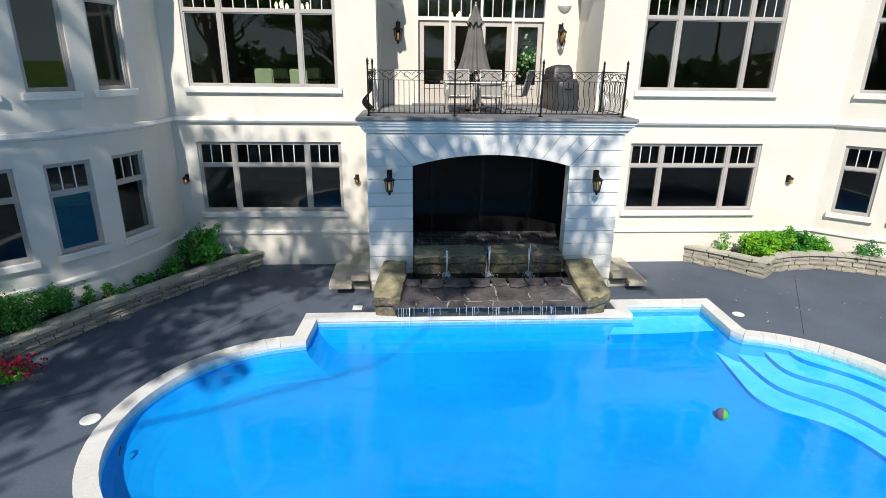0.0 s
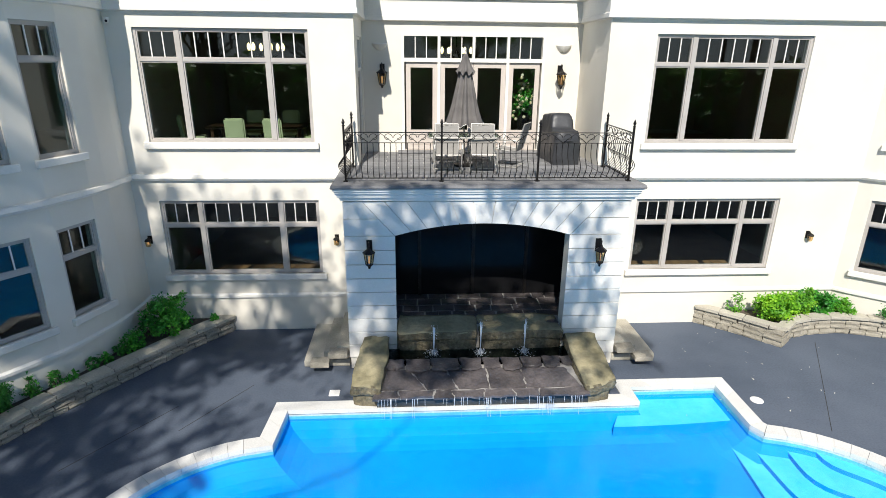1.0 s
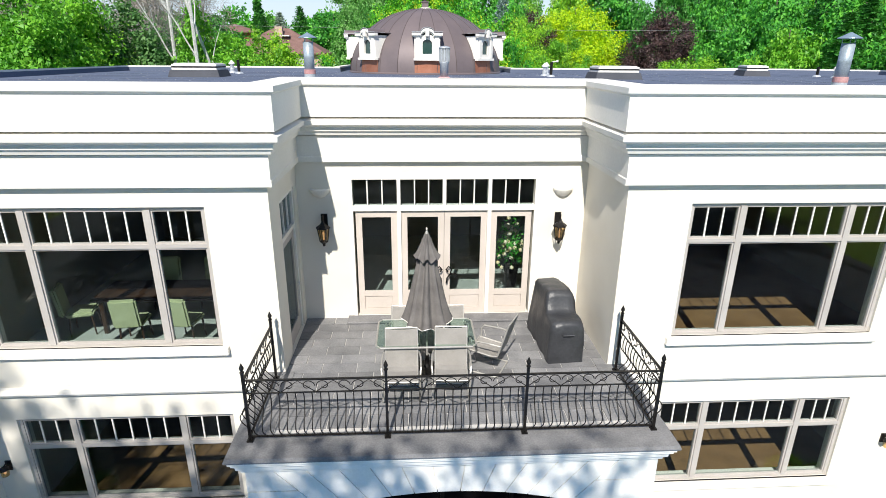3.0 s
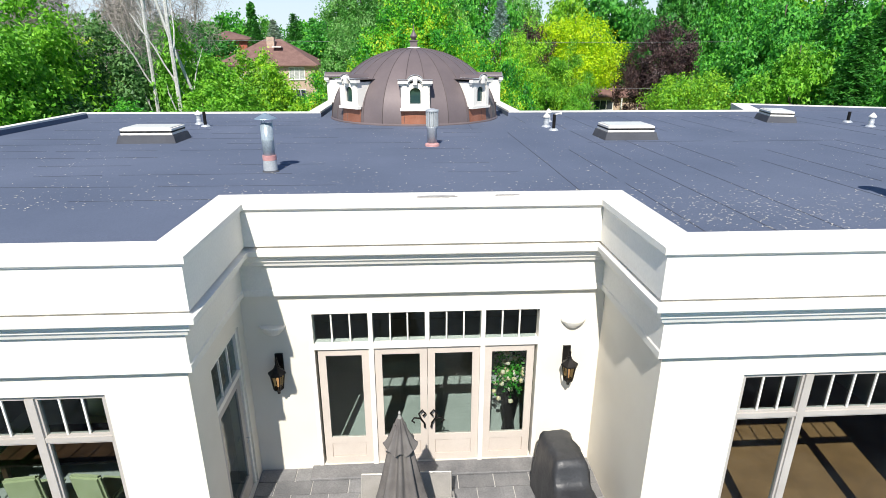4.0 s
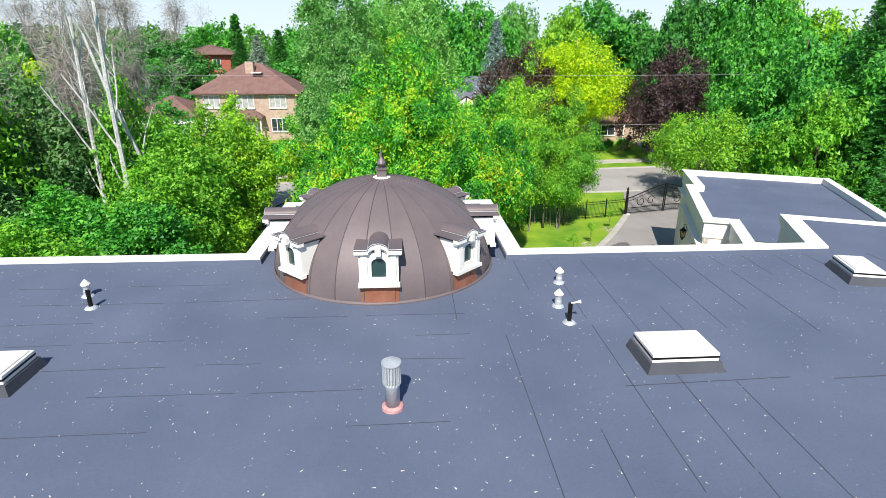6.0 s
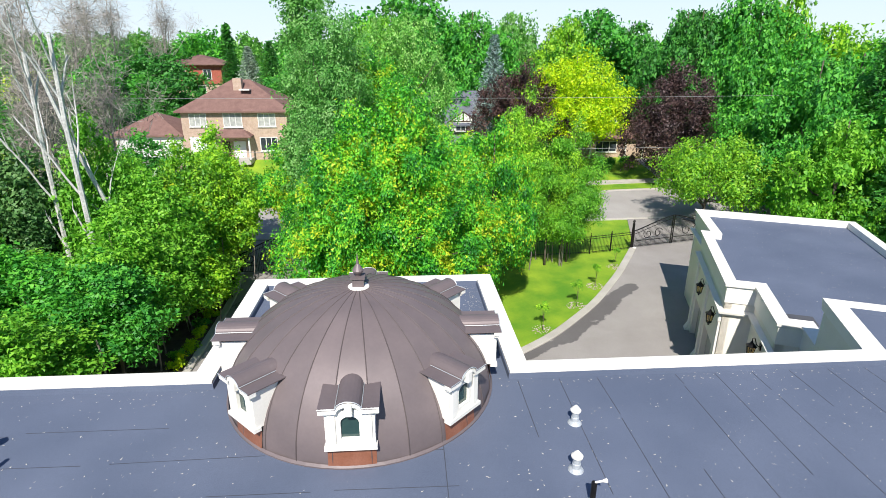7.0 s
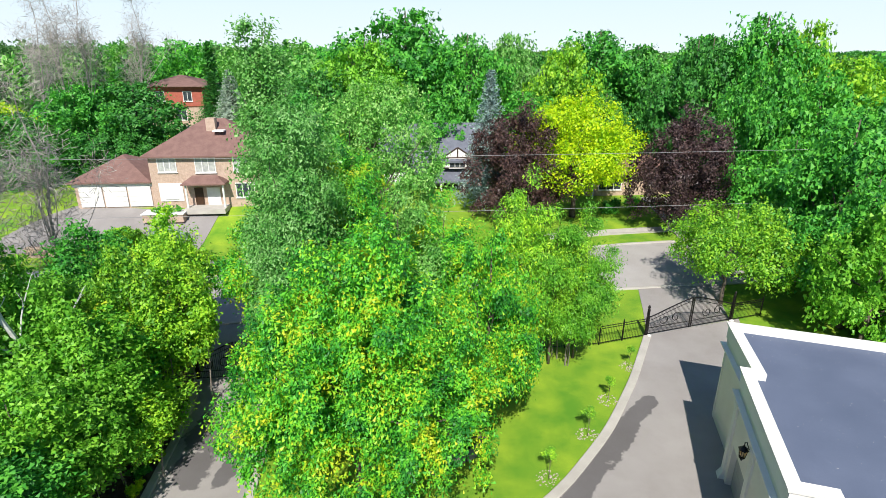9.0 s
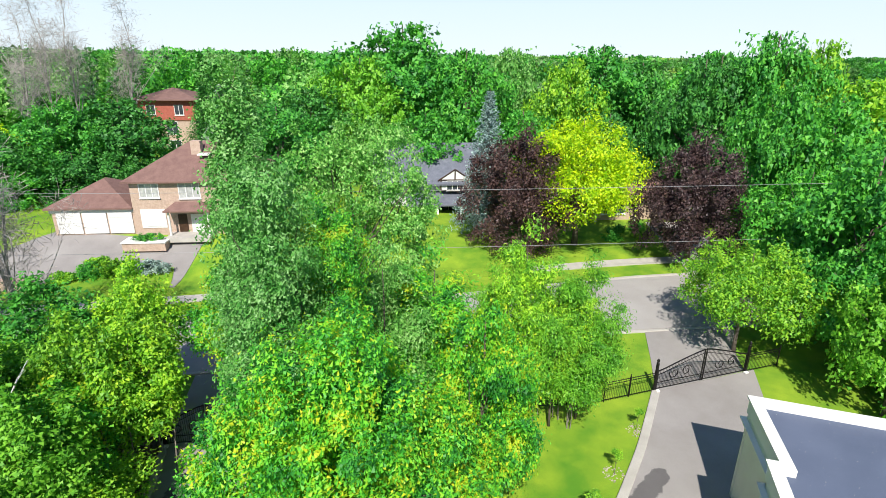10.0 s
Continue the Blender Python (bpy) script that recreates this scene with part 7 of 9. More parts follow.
# membrane seams: across on the left, lengthways on the right
bm = bmesh.new()
rng = random.Random(17)
y = 18.6
while y < 30:
    x = -7.6
    while x < 4.6:
        w = rng.uniform(1.2, 3.4)
        if rng.random() < 0.7:
            m, L = frame_at((x, y + rng.uniform(-0.05, 0.05)), (min(x + w, 5.4), y + rng.uniform(-0.05, 0.05)))
            box(bm, 0, L, -0.006, 0.006, ROOF + 0.0005, ROOF + 0.004, m)
        x += w + rng.uniform(0.1, 0.7)
    y += 0.98
for i, x in enumerate([5.2 + 0.98 * k for k in range(15)]):
    y = 16.2 if x > 6.9 else 18.2
    end = 30.7
    while y < end:
        w = rng.uniform(2.5, 6.0)
        if rng.random() < 0.7:
            m, L = frame_at((x + rng.uniform(-0.02, 0.02), y), (x + rng.uniform(-0.02, 0.02), min(y + w, end)))
            box(bm, 0, L, -0.008, 0.008, ROOF + 0.0005, ROOF + 0.004, m)
        y += w + rng.uniform(0.0, 0.4)
for x in (8.0, 12.0):
    m, L = frame_at((x, 24.3), (x + 3.2, 24.4))
    box(bm, 0, L, -0.01, 0.01, ROOF + 0.0005, ROOF + 0.004, m)
tagged(link_mesh("roof_seams", bm, surface("seam_shadow", (0.045, 0.05, 0.065), (0.07, 0.077, 0.10), 2, 30, 0.9)), "dark lapped seams across the roof membrane", "seam", kind="structure")
# fallen petals, thickest near the right hand front parapet
rsp = np.random.RandomState(12)
n = 2500
px = np.concatenate([rsp.uniform(-7.5, 16, n), rsp.normal(8.6, 2.0, 1300), rsp.uniform(-7.5, 16, 320), rsp.uniform(-0.1, 7.1, 420), rsp.normal(6.55, 0.12, 260), rsp.uniform(-3.5, 6.6, 420)])
py = np.concatenate([rsp.uniform(18.2, 30.4, n), rsp.normal(17.2, 0.9, 1300), rsp.normal(30.62, 0.14, 320), rsp.uniform(34.6, 36.5, 420), rsp.uniform(32.0, 36.4, 260), 18.0 + np.abs(rsp.normal(0, 0.9, 420))])
ok = ((px < 0.0) | (px > 6.85) | (py > 18.2)) & (py > 15.95) & ((px - DC[0]) ** 2 + (py - DC[1]) ** 2 > 11) & ((py < 30.74) | ((px > -0.0) & (px < 6.9)))
pts = np.stack([px, py, np.full(len(px), ROOF + 0.012)], 1)[ok]
def petal_mesh(name, pts, size, seed, material):
    me = leaf_mesh(name, pts, size, seed, material, 0.0, 0.32)
    co = np.empty(len(me.vertices) * 3)
    me.vertices.foreach_get("co", co)
    co = co.reshape(-1, 3)
    base = np.repeat(pts[:, 2], 3)
    co[:, 2] = base + np.clip((co[:, 2] - base) * 0.15, -0.006, 0.012)
    me.vertices.foreach_set("co", co.ravel())
    return me
PETAL = surface("dry_white_petal", (0.62, 0.58, 0.48), (0.74, 0.71, 0.62), 6, 30, 0.8)
tagged(new("fallen_petals", petal_mesh("fallen_petals", pts, 0.056, 3, PETAL)), "dry white petals scattered over the roof", "petals", kind="stuff")
px, py = rsp.uniform(7, 13, 46), rsp.uniform(11.2, 15.2, 46)
pts = np.stack([px, py, np.full(46, 0.012)], 1)
tagged(new("fallen_petals", petal_mesh("fallen_petals", pts, 0.07, 4, PETAL)), "pale leaves scattered on the terrace", "petals", kind="stuff")

gx, gy = rsp.uniform(0.6, 7.6, 420), rsp.uniform(-4.0, 12.4, 420)
GARAGE_AT = SITE @ Matrix.Translation((18.3, 38.9, 0)) @ Matrix.Rotation(radians(-22), 4, "Z")
pts = np.array([tuple(GARAGE_AT @ Vector((x, y, 6.788))) for x, y in zip(gx, gy)])
tagged(new("fallen_petals", petal_mesh("fallen_petals", pts, 0.06, 5, PETAL)), "dry white petals scattered over the garage roof", "petals", kind="stuff")

# peeled paint on the parapet cap above the balcony doors
PEEL = surface("bare_weathered_cement", (0.30, 0.29, 0.27), (0.44, 0.42, 0.39), 9, 50, 0.9, 0, 0.4, 0.01, 0.35)
rng = random.Random(61)
for x0, x1, y0, y1 in ((3.30, 3.93, 17.47, 17.59), (4.42, 4.86, 17.53, 17.60)):
    pts = []
    for k in range(22):
        a = 2 * math.pi * k / 22
        r = rng.uniform(0.7, 1.0)
        pts.append(((x0 + x1) / 2 + (x1 - x0) / 2 * r * math.copysign(abs(math.cos(a)) ** 0.6, math.cos(a)), (y0 + y1) / 2 + (y1 - y0) / 2 * r * math.copysign(abs(math.sin(a)) ** 0.6, math.sin(a))))
    bm = bmesh.new()
    prism(bm, pts, 9.075, 9.0945)
    tagged(link_mesh("trim_peeled_patch", bm, PEEL), "grey patch where paint has peeled off the parapet cap", "patch", kind="structure")

# ---- garage wing, turned to the drive ----
GM = GARAGE_AT


def gp(x, y):
    v = GM @ Vector((x, y, 0))
    return (v.x, v.y)


garage = thing("wall_garage", None, "white stucco garage wing with parapet and pilasters", "garage", kind="structure")
GTOP, GB = 7.1, 0.55 + RISE
outline = [(-0.50, 8.4), (-0.50, 0.9), (0.65, 0.9), (0.65, -2.5), (1.45, -2.5), (1.45, -4.88), (9.5, -4.88), (9.5, 3.0), (8.0, 3.0), (8.0, 12.8), (-0.25, 13.05), (0.0, 8.4)]
plan_g = [gp(*p) for p in outline]
bm = bmesh.new()
for i in range(len(plan_g)):
    p, q = plan_g[i], plan_g[(i + 1) % len(plan_g)]
    ops = []
    if i == 0:
        ops = [(8.4 - 7.45, 8.4 - 5.15, GB, 3.55), (8.4 - 4.25, 8.4 - 1.95, GB, 3.55)]
    wall_panel(bm, p, q, GB, GTOP - 0.15, ops, 0.28)
part("outer_wall", bm, STUCCO, garage)
DOORGREY = surface("grey_garage_door", (0.34, 0.34, 0.33), (0.40, 0.40, 0.39), 2, 30, 0.6)
for a, b in ((5.15, 7.45), (1.95, 4.25)):
    gd = thing("garage_door", GM @ pose(-0.28, 0, 0, 0, 0, -90) @ pose(-b, 0.0, GB + 0.1), "grey panelled garage door under an arched head", "garage door", "garage doors")
    w = b - a
    for k in range(5):
        bm = soft_box(0.03, w - 0.03, 0.02, 0.06, 0.58 * k + 0.01, 0.58 * (k + 1) - 0.01, 0.008)
        part("door_panel", bm, DOORGREY, gd)
    bm = bmesh.new()
    box(bm, 0, w, 0.065, 0.09, 0, 2.9)
    part("backing", bm, DOORGREY, gd)
bm = bmesh.new()
sweep(bm, plan_g, [(0, 5.55), (0.08, 5.58), (0.10, 5.68), (0.22, 5.72), (0.24, 5.82), (0, 5.86)], True)
part("cornice", bm, TRIM, garage)
bm = bmesh.new()
sweep(bm, plan_g, [(-0.32, 6.2), (0.05, 6.2), (0.05, 6.94), (0.14, 6.97), (0.15, 7.08), (-0.34, 7.12), (-0.34, 6.7)], True)
part("parapet", bm, TRIM, garage)
bm = bmesh.new()
prism(bm, offset_path(plan_g, -0.29, True), 6.5, 6.78)
part("garage_roof", bm, ROOFING, garage, "dark grey membrane roof")
# pilasters with flared feet along the drive side
for y, x in ((1.2, -0.5), (4.7, -0.5), (8.0, -0.5)):
    pl = thing("pilaster", GM @ pose(x, y, 0))
    pl.parent = garage
    bm = bmesh.new()
    box(bm, -0.10, 0.0, -0.20, 0.20, GB + 0.5, 5.2)
    part("shaft", bm, TRIM, pl)
    bm = bmesh.new()
    vs = [bm.verts.new(v) for v in ((-0.34, -0.26, GB), (0, -0.26, GB), (0, 0.26, GB), (-0.34, 0.26, GB), (-0.10, -0.20, GB + 0.55), (0, -0.20, GB + 0.55), (0, 0.20, GB + 0.55), (-0.10, 0.20, GB + 0.55))]
    for f in ((0, 3, 2, 1), (4, 5, 6, 7), (0, 1, 5, 4), (1, 2, 6, 5), (2, 3, 7, 6), (3, 0, 4, 7)):
        bm.faces.new([vs[i] for i in f])
    part("foot", bm, TRIM, pl)
    bm = soft_box(-0.15, 0.0, -0.26, 0.26, 5.2, 5.5, 0.03)
    part("capital", bm, TRIM, pl)
for y, x in ((1.65, -0.505), (5.0, -0.505)):
    lantern(GM @ pose(x, y, 5.02, 0, 0, -90) @ Matrix.Diagonal((1.7, 1.7, 1.7, 1)), "large black iron lantern on the garage wall, unlit", False)
lantern(GM @ pose(0.645, -1.0, 5.02, 0, 0, -90) @ Matrix.Diagonal((1.7, 1.7, 1.7, 1)), "large black iron lantern on the garage wall, unlit", False)
hv = thing("roof_patch", GM @ pose(1.6, -1.4, 6.78), "dark square membrane patch on the garage roof", "roof patch")
part("case", soft_box(-0.55, 0.55, -0.4, 0.4, 0, 0.03, 0.01), MEMBRANE, hv)

# ---- gates and fence ----
def gate_leaf(w, rising, picks):
    """One leaf of a drive gate along plus x; its head rises towards the meeting post."""
    g = thing("gate_leaf")
    def head(s):
        s = s if rising else 1 - s
        return 1.45 + 1.0 * (0.5 - 0.5 * math.cos(math.pi * s)) ** 0.9 + 0.06 * math.sin(2 * math.pi * s)
    bm = bmesh.new()
    tube(bm, [(w * i / 16, 0, head(i / 16)) for i in range(17)], 0.045, 6)
    part("top_rail", bm, IRON, g)
    bm = bmesh.new()
    tube(bm, [(w * i / 16, 0, head(i / 16) - 0.28) for i in range(17)], 0.022, 6)
    part("middle_rail", bm, IRON, g)
    for z in (0.10, 0.55):
        bm = bmesh.new()
        box(bm, 0, w, -0.02, 0.02, z, z + 0.04)
        part("low_rail", bm, IRON, g)
    for x in (0.03, w - 0.03):
        bm = bmesh.new()
        box(bm, x - 0.03, x + 0.03, -0.03, 0.03, 0.05, head(x / w) + 0.05)
        part("stile", bm, IRON, g)
    for i in range(1, picks):
        s = i / picks
        bm = bmesh.new()
        tube(bm, [(w * s, 0, 0.10), (w * s, 0, head(s) - 0.01)], [0.016, 0.014], 4)
        part("picket", bm, IRON, g)
    for sx in (-1, 1):
        bm = bmesh.new()
        cx, cz = w / 2 + sx * 0.5, 1.1
        pts = []
        for i in range(26):
            a = i / 25 * 4.4 * math.pi / 2 + (0.4 if sx > 0 else 2.6)
            r = 0.42 * (1 - 0.7 * i / 25)
            pts.append((cx + r * math.cos(a), -0.02, cz + r * math.sin(a)))
        tube(bm, pts, 0.03, 5)
        part("scroll", bm, IRON, g)
    return g


def gate(p, q, label, z):
    m, L = frame_at(site(*p), site(*q), z)
    root = thing("drive_gate", m, label, "gate", "drive gates")
    w = L / 2 - 0.12
    a = gate_leaf(w, True, max(20, int(w / 0.11)))
    a.parent, a.matrix_basis = root, pose(0.08, 0, 0)
    b = gate_leaf(w, False, max(20, int(w / 0.11)))
    b.parent, b.matrix_basis = root, pose(L / 2 + 0.04, 0, 0)
    for x in (0, L):
        bm = bmesh.new()
        box(bm, x - 0.07, x + 0.07, -0.07, 0.07, 0, 2.05)
        lathe(bm, [(0.09, 2.05), (0.10, 2.10), (0.05, 2.14), (0.09, 2.2), (0.10, 2.27), (0.06, 2.36), (0.01, 2.42)], 10, (x, 0))
        part("gate_post", bm, IRON, root)
    for x in (0.0, L):
        bm = soft_box(x - 0.3 if x else 0.0, x + 0.02 if x else 0.25, -0.34, -0.12, 0.02, 0.14, 0.03)
        part("gate_motor", bm, PLASTIC, root, "pale gate motor box")


gate((23.2, 60.1), (30.7, 61.8), "black wrought iron drive gate with arched head and scrolls", DRIVE + 0.02)
gate((-6.9, 57.2), (-2.1, 57.4), "black wrought iron side gate with arched head", DRIVE + 0.02)


def fence(p, q, label):
    p, q = site(*p), site(*q)
    m, L = frame_at(p, q, land(*p) - 0.02)
    root = thing("iron_fence", m, label, "fence", "iron fences")
    for z in (0.15, 1.25, 1.42):
        bm = bmesh.new()
        box(bm, 0, L, -0.018, 0.018, z, z + 0.035)
        part("rail", bm, IRON, root)
    n = max(1, round(L / 2.4))
    for i in range(n + 1):
        bm = bmesh.new()
        box(bm, L * i / n - 0.03, L * i / n + 0.03, -0.03, 0.03, 0, 1.62)
        lathe(bm, [(0.035, 1.62), (0.02, 1.66), (0.04, 1.70), (0.005, 1.76)], 8, (L * i / n, 0))
        part("post", bm, IRON, root)
    bm = bmesh.new()
    tube(bm, [(0, 0, 0.05), (0, 0, 1.55)], [0.012, 0.009], 4)
    me = mesh_of("picket", bm, IRON)
    k = round(L / 0.13)
    for i in range(1, k):
        piece("picket", me, root, pose(L * i / k, 0, 0))


fence((19.4, 59.2), (23.1, 60.05), "black iron picket fence beside the gate")
fence((9.4, 58.6), (19.4, 59.2), "black iron picket fence behind the lawn trees")
fence((-2.0, 57.4), (9.4, 58.6), "black iron picket fence behind the lawn trees")
fence((30.8, 61.8), (33.5, 62.4), "black iron picket fence beyond the gate")

# ---- young trees with mulch rings ----
PEBBLE = surface("pale_pebbles", (0.40, 0.33, 0.28), (0.58, 0.50, 0.44), 6, 30, 0.85, island=0.4)
sap = make_tree("sapling", "young green sapling with a small round crown", 2.05, 0.34, 1.45, 5, 26, 26, 0.08, LEAF_BRIGHT, 71, trunk_r=0.02, spread=0.14, category="sapling", group="saplings along the kerb", limbs=6)
spots = ((12.4, 47.1), (15.35, 50.0), (17.6, 52.9), (20.3, 56.3))
place_first(sap, *spots[0], 0.95)
for i, (x, y) in enumerate(spots[1:]):
    set_tree(sap, x, y, 1.0 - 0.06 * i, 1.05 - 0.06 * i, i * 1.9)
for i, (x, y) in enumerate(spots):
    rg = random.Random(300 + i)
    bm = bmesh.new()
    for k in range(60):
        a, r = rg.uniform(0, 6.28), 0.62 * math.sqrt(rg.random())
        s = rg.uniform(0.03, 0.06)
        bmesh.ops.create_icosphere(bm, subdivisions=1, radius=s, matrix=Matrix.Translation((r * math.cos(a), r * math.sin(a), 0.02)) @ Matrix.Diagonal((1, 0.8, 0.6, 1)))
    ring = link_mesh("mulch_ring", bm, PEBBLE)
    x, y = site(x, y)
    ring.matrix_basis = pose(x, y, land(x, y))
    tagged(ring, "ring of pale pebbles round a sapling", "pebbles", kind="stuff")

# round stone fountain on the lawn
ft = thing("lawn_fountain", pose(*site(7.9, 50.5), DRIVE - 0.04), "round stone ring fountain on the front lawn", "fountain")
RING = surface("brown_ring_stone", (0.34, 0.30, 0.24), (0.44, 0.39, 0.32), 2, 25, 0.85, 0, 0.4, 0.02, 0.3, island=0.25)
for k in range(16):
    a0, a1 = 22.5 * k + 0.6, 22.5 * (k + 1) - 0.6
    bm = bmesh.new()
    prism(bm, [*arc((0, 0), 2.0, a0, a1, 3), *arc((0, 0), 1.62, a1, a0, 3)], -0.05, 0.32)
    part("ring_stone", bm, RING, ft)
bm = bmesh.new()
lathe(bm, [(1.64, 0.02), (1.64, 0.20)], 40)
part("fountain_water", bm, clear_mat("fountain_water", (0.55, 0.58, 0.52), 0.03, 1.33, 0.8), ft, "brown rippled basin water")
bm = bmesh.new()
lathe(bm, [(0.35, 0.0), (0.3, 0.3), (0.12, 0.4), (0.1, 0.7), (0.4, 0.85), (0.42, 0.92), (0.08, 0.95), (0.05, 1.2)], 18)
part("fountain_bowl", bm, RING, ft, smooth=True)

# shrubs in the bed by the side drive
for i, (x, y, mt) in enumerate(((-6.95, 44.7, LEAF_GOLD), (-6.85, 46.3, LEAF_GOLD), (-6.8, 47.9, LEAF_GOLD), (-6.8, 50.1, LEAF_GOLD), (-6.9, 52.6, LEAF_GOLD), (-7.1, 45.5, LEAF_OLIVE), (-7.1, 49.0, LEAF_GREEN), (-7.2, 51.3, LEAF_OLIVE), (-7.3, 54.2, LEAF_GREEN))):
    shrub("shrub", "golden leaved low shrub in the mulch bed" if mt is LEAF_GOLD else "low green shrub in the mulch bed", *site(x, y), land(x, y) + 0.03, 0.45, 0.45, 0.6, 24, 34, 0.11, mt, 310 + i, group="bed shrubs")

# ---- houses across the street ----
PINKBRICK = surface("pink_brick", (0.46, 0.33, 0.25), (0.56, 0.42, 0.33), 3, 8, 0.85, 0, 0.2, 0.02, 0.25)
REDBRICK = surface("red_brick", (0.36, 0.09, 0.06), (0.45, 0.13, 0.09), 3, 8, 0.85, 0, 0.2, 0.02, 0.2)
SHINGLE = surface("brown_shingle", (0.18, 0.10, 0.085), (0.25, 0.145, 0.12), 1.5, 10, 0.85, 0, 0.3, 0.02, 0.25)
BLUESHINGLE = surface("blue_grey_shingle", (0.12, 0.13, 0.16), (0.17, 0.18, 0.22), 1.5, 10, 0.85, 0, 0.3, 0.02, 0.25)
WHITEPAINT = surface("white_house_paint", (0.70, 0.69, 0.66), (0.78, 0.77, 0.74), 2, 20, 0.7)
DARKGLASS = surface("dark_house_glass", (0.03, 0.04, 0.05), (0.06, 0.07, 0.08), 1, 8, 0.08, 0, 0, spec=0.7)


def hip_roof(bm, x0, x1, y0, y1, z0, h, eave=0.45, thick=0.18):
    x0, x1, y0, y1 = x0 - eave, x1 + eave, y0 - eave, y1 + eave
    w, d = x1 - x0, y1 - y0
    if w >= d:
        r0, r1 = (x0 + d / 2, (y0 + y1) / 2), (x1 - d / 2, (y0 + y1) / 2)
    else:
        r0, r1 = ((x0 + x1) / 2, y0 + w / 2), ((x0 + x1) / 2, y1 - w / 2)
    b = [bm.verts.new((x, y, z0 - thick)) for x, y in ((x0, y0), (x1, y0), (x1, y1), (x0, y1))]
    e = [bm.verts.new((x, y, z0)) for x, y in ((x0, y0), (x1, y0), (x1, y1), (x0, y1))]
    a, c = bm.verts.new((*r0, z0 + h)), bm.verts.new((r1[0] + 0.001, r1[1] + 0.001, z0 + h))
    bm.faces.new(b[::-1])
    for i in range(4):
        bm.faces.new((b[i], b[(i + 1) % 4], e[(i + 1) % 4], e[i]))
    if w >= d:
        for f in ((e[0], e[1], c, a), (e[1], e[2], c), (e[2], e[3], a, c), (e[3], e[0], a)):
            bm.faces.new(f)
    else:
        for f in ((e[0], e[1], a), (e[1], e[2], c, a), (e[2], e[3], c), (e[3], e[0], a, c)):
            bm.faces.new(f)


def house_window(parent, x0, x1, z0, z1, y, lights=2, glass=None):
    """A window in a wall that faces minus y."""
    w = thing("window")
    w.parent = parent
    bm = bmesh.new()
    t = 0.09
    box(bm, x0 - t, x0, y - 0.06, y + 0.02, z0 - t, z1 + t)
    box(bm, x1, x1 + t, y - 0.06, y + 0.02, z0 - t, z1 + t)
    box(bm, x0, x1, y - 0.06, y + 0.02, z1, z1 + t)
    box(bm, x0, x1, y - 0.06, y + 0.02, z0 - t, z0)
    for i in range(1, lights):
        x = x0 + (x1 - x0) * i / lights
        box(bm, x - 0.04, x + 0.04, y - 0.05, y + 0.02, z0, z1)
    part("frame", bm, WHITEPAINT, w)
    bm = bmesh.new()
    box(bm, x0, x1, y - 0.02, y + 0.015, z0, z1)
    part("pane", bm, glass or DARKGLASS, w)
    bm = bmesh.new()
    box(bm, x0 - 0.15, x1 + 0.15, y - 0.14, y, z0 - t - 0.08, z0 - t)
    part("sill", bm, WHITEPAINT, w)


CURTAINED = surface("curtained_glass", (0.30, 0.31, 0.30), (0.55, 0.55, 0.52), 2.5, 12, 0.2, 0, 0, spec=0.6)
# brick house with a three door garage
HOUSE_RISE = 0.85
h1 = thing("house", Matrix.Translation((0.26, -0.84, HOUSE_RISE)) @ SITE, "pink brick two storey house with brown hip roof", "house")
hz = land(-18, 90) - 0.1 - HOUSE_RISE
bm = bmesh.new()
box(bm, -20.8, -8.6, 89.0, 99.0, hz - 0.5, 8.75)
part("wall", bm, PINKBRICK, h1)
bm = bmesh.new()
box(bm, -29.0, -20.8, 89.3, 97.5, hz - 0.5, 5.95)
part("garage_wall", bm, PINKBRICK, h1)
bm = bmesh.new()
hip_roof(bm, -20.8, -8.6, 89.0, 99.0, 8.78, 3.3, 0.55)
r = part("roof", bm, SHINGLE, h1)
bm = bmesh.new()
box(bm, -15.2, -14.2, 92.0, 92.9, 10.6, 12.3)
part("chimney", bm, PINKBRICK, r)
bm = bmesh.new()
box(bm, -14.3, -13.1, 91.0, 92.0, 10.85, 10.98)
part("skylight", bm, TRIM, r).matrix_basis = pose(0, 0, 0.1)
bm = bmesh.new()
hip_roof(bm, -29.0, -21.3, 89.3, 97.5, 6.0, 2.2, 0.5)
part("garage_roof", bm, SHINGLE, h1)
house_window(h1, -19.8, -18.0, 7.05, 8.40, 89.0, 3, CURTAINED)
house_window(h1, -15.9, -13.9, 6.95, 8.50, 89.0, 3, CURTAINED)
house_window(h1, -11.9, -10.0, 7.0, 8.4, 89.0, 3, CURTAINED)
house_window(h1, -19.4, -18.3, 4.15, 5.2, 89.0, 2)
house_window(h1, -11.9, -10.0, 4.1, 5.6, 89.0, 3)
bm = bmesh.new()
box(bm, -20.1, -17.6, 88.93, 89.0, 3.75, 5.75)
part("stone_surround", bm, WHITEPAINT, h1)
bm = bmesh.new()
hip_roof(bm, -17.0, -12.9, 87.6, 89.2, 5.95, 0.75, 0.25, 0.14)
part("porch_roof", bm, SHINGLE, h1)
for x in (-16.9, -13.0):
    bm = bmesh.new()
    lathe(bm, [(0.16, hz), (0.12, hz + 0.15), (0.11, 5.7), (0.16, 5.82)], 12, (x, 87.8))
    part("porch_column", bm, WHITEPAINT, h1)
bm = bmesh.new()
box(bm, -16.4, -15.5, 88.92, 89.0, hz + 0.2, 5.2)
part("front_door", bm, DARKWOOD, h1)
bm = bmesh.new()
box(bm, -15.1, -13.7, 88.93, 89.0, hz + 0.2, 5.2)
part("side_light", bm, WHITEPAINT, h1)
bm = bmesh.new()
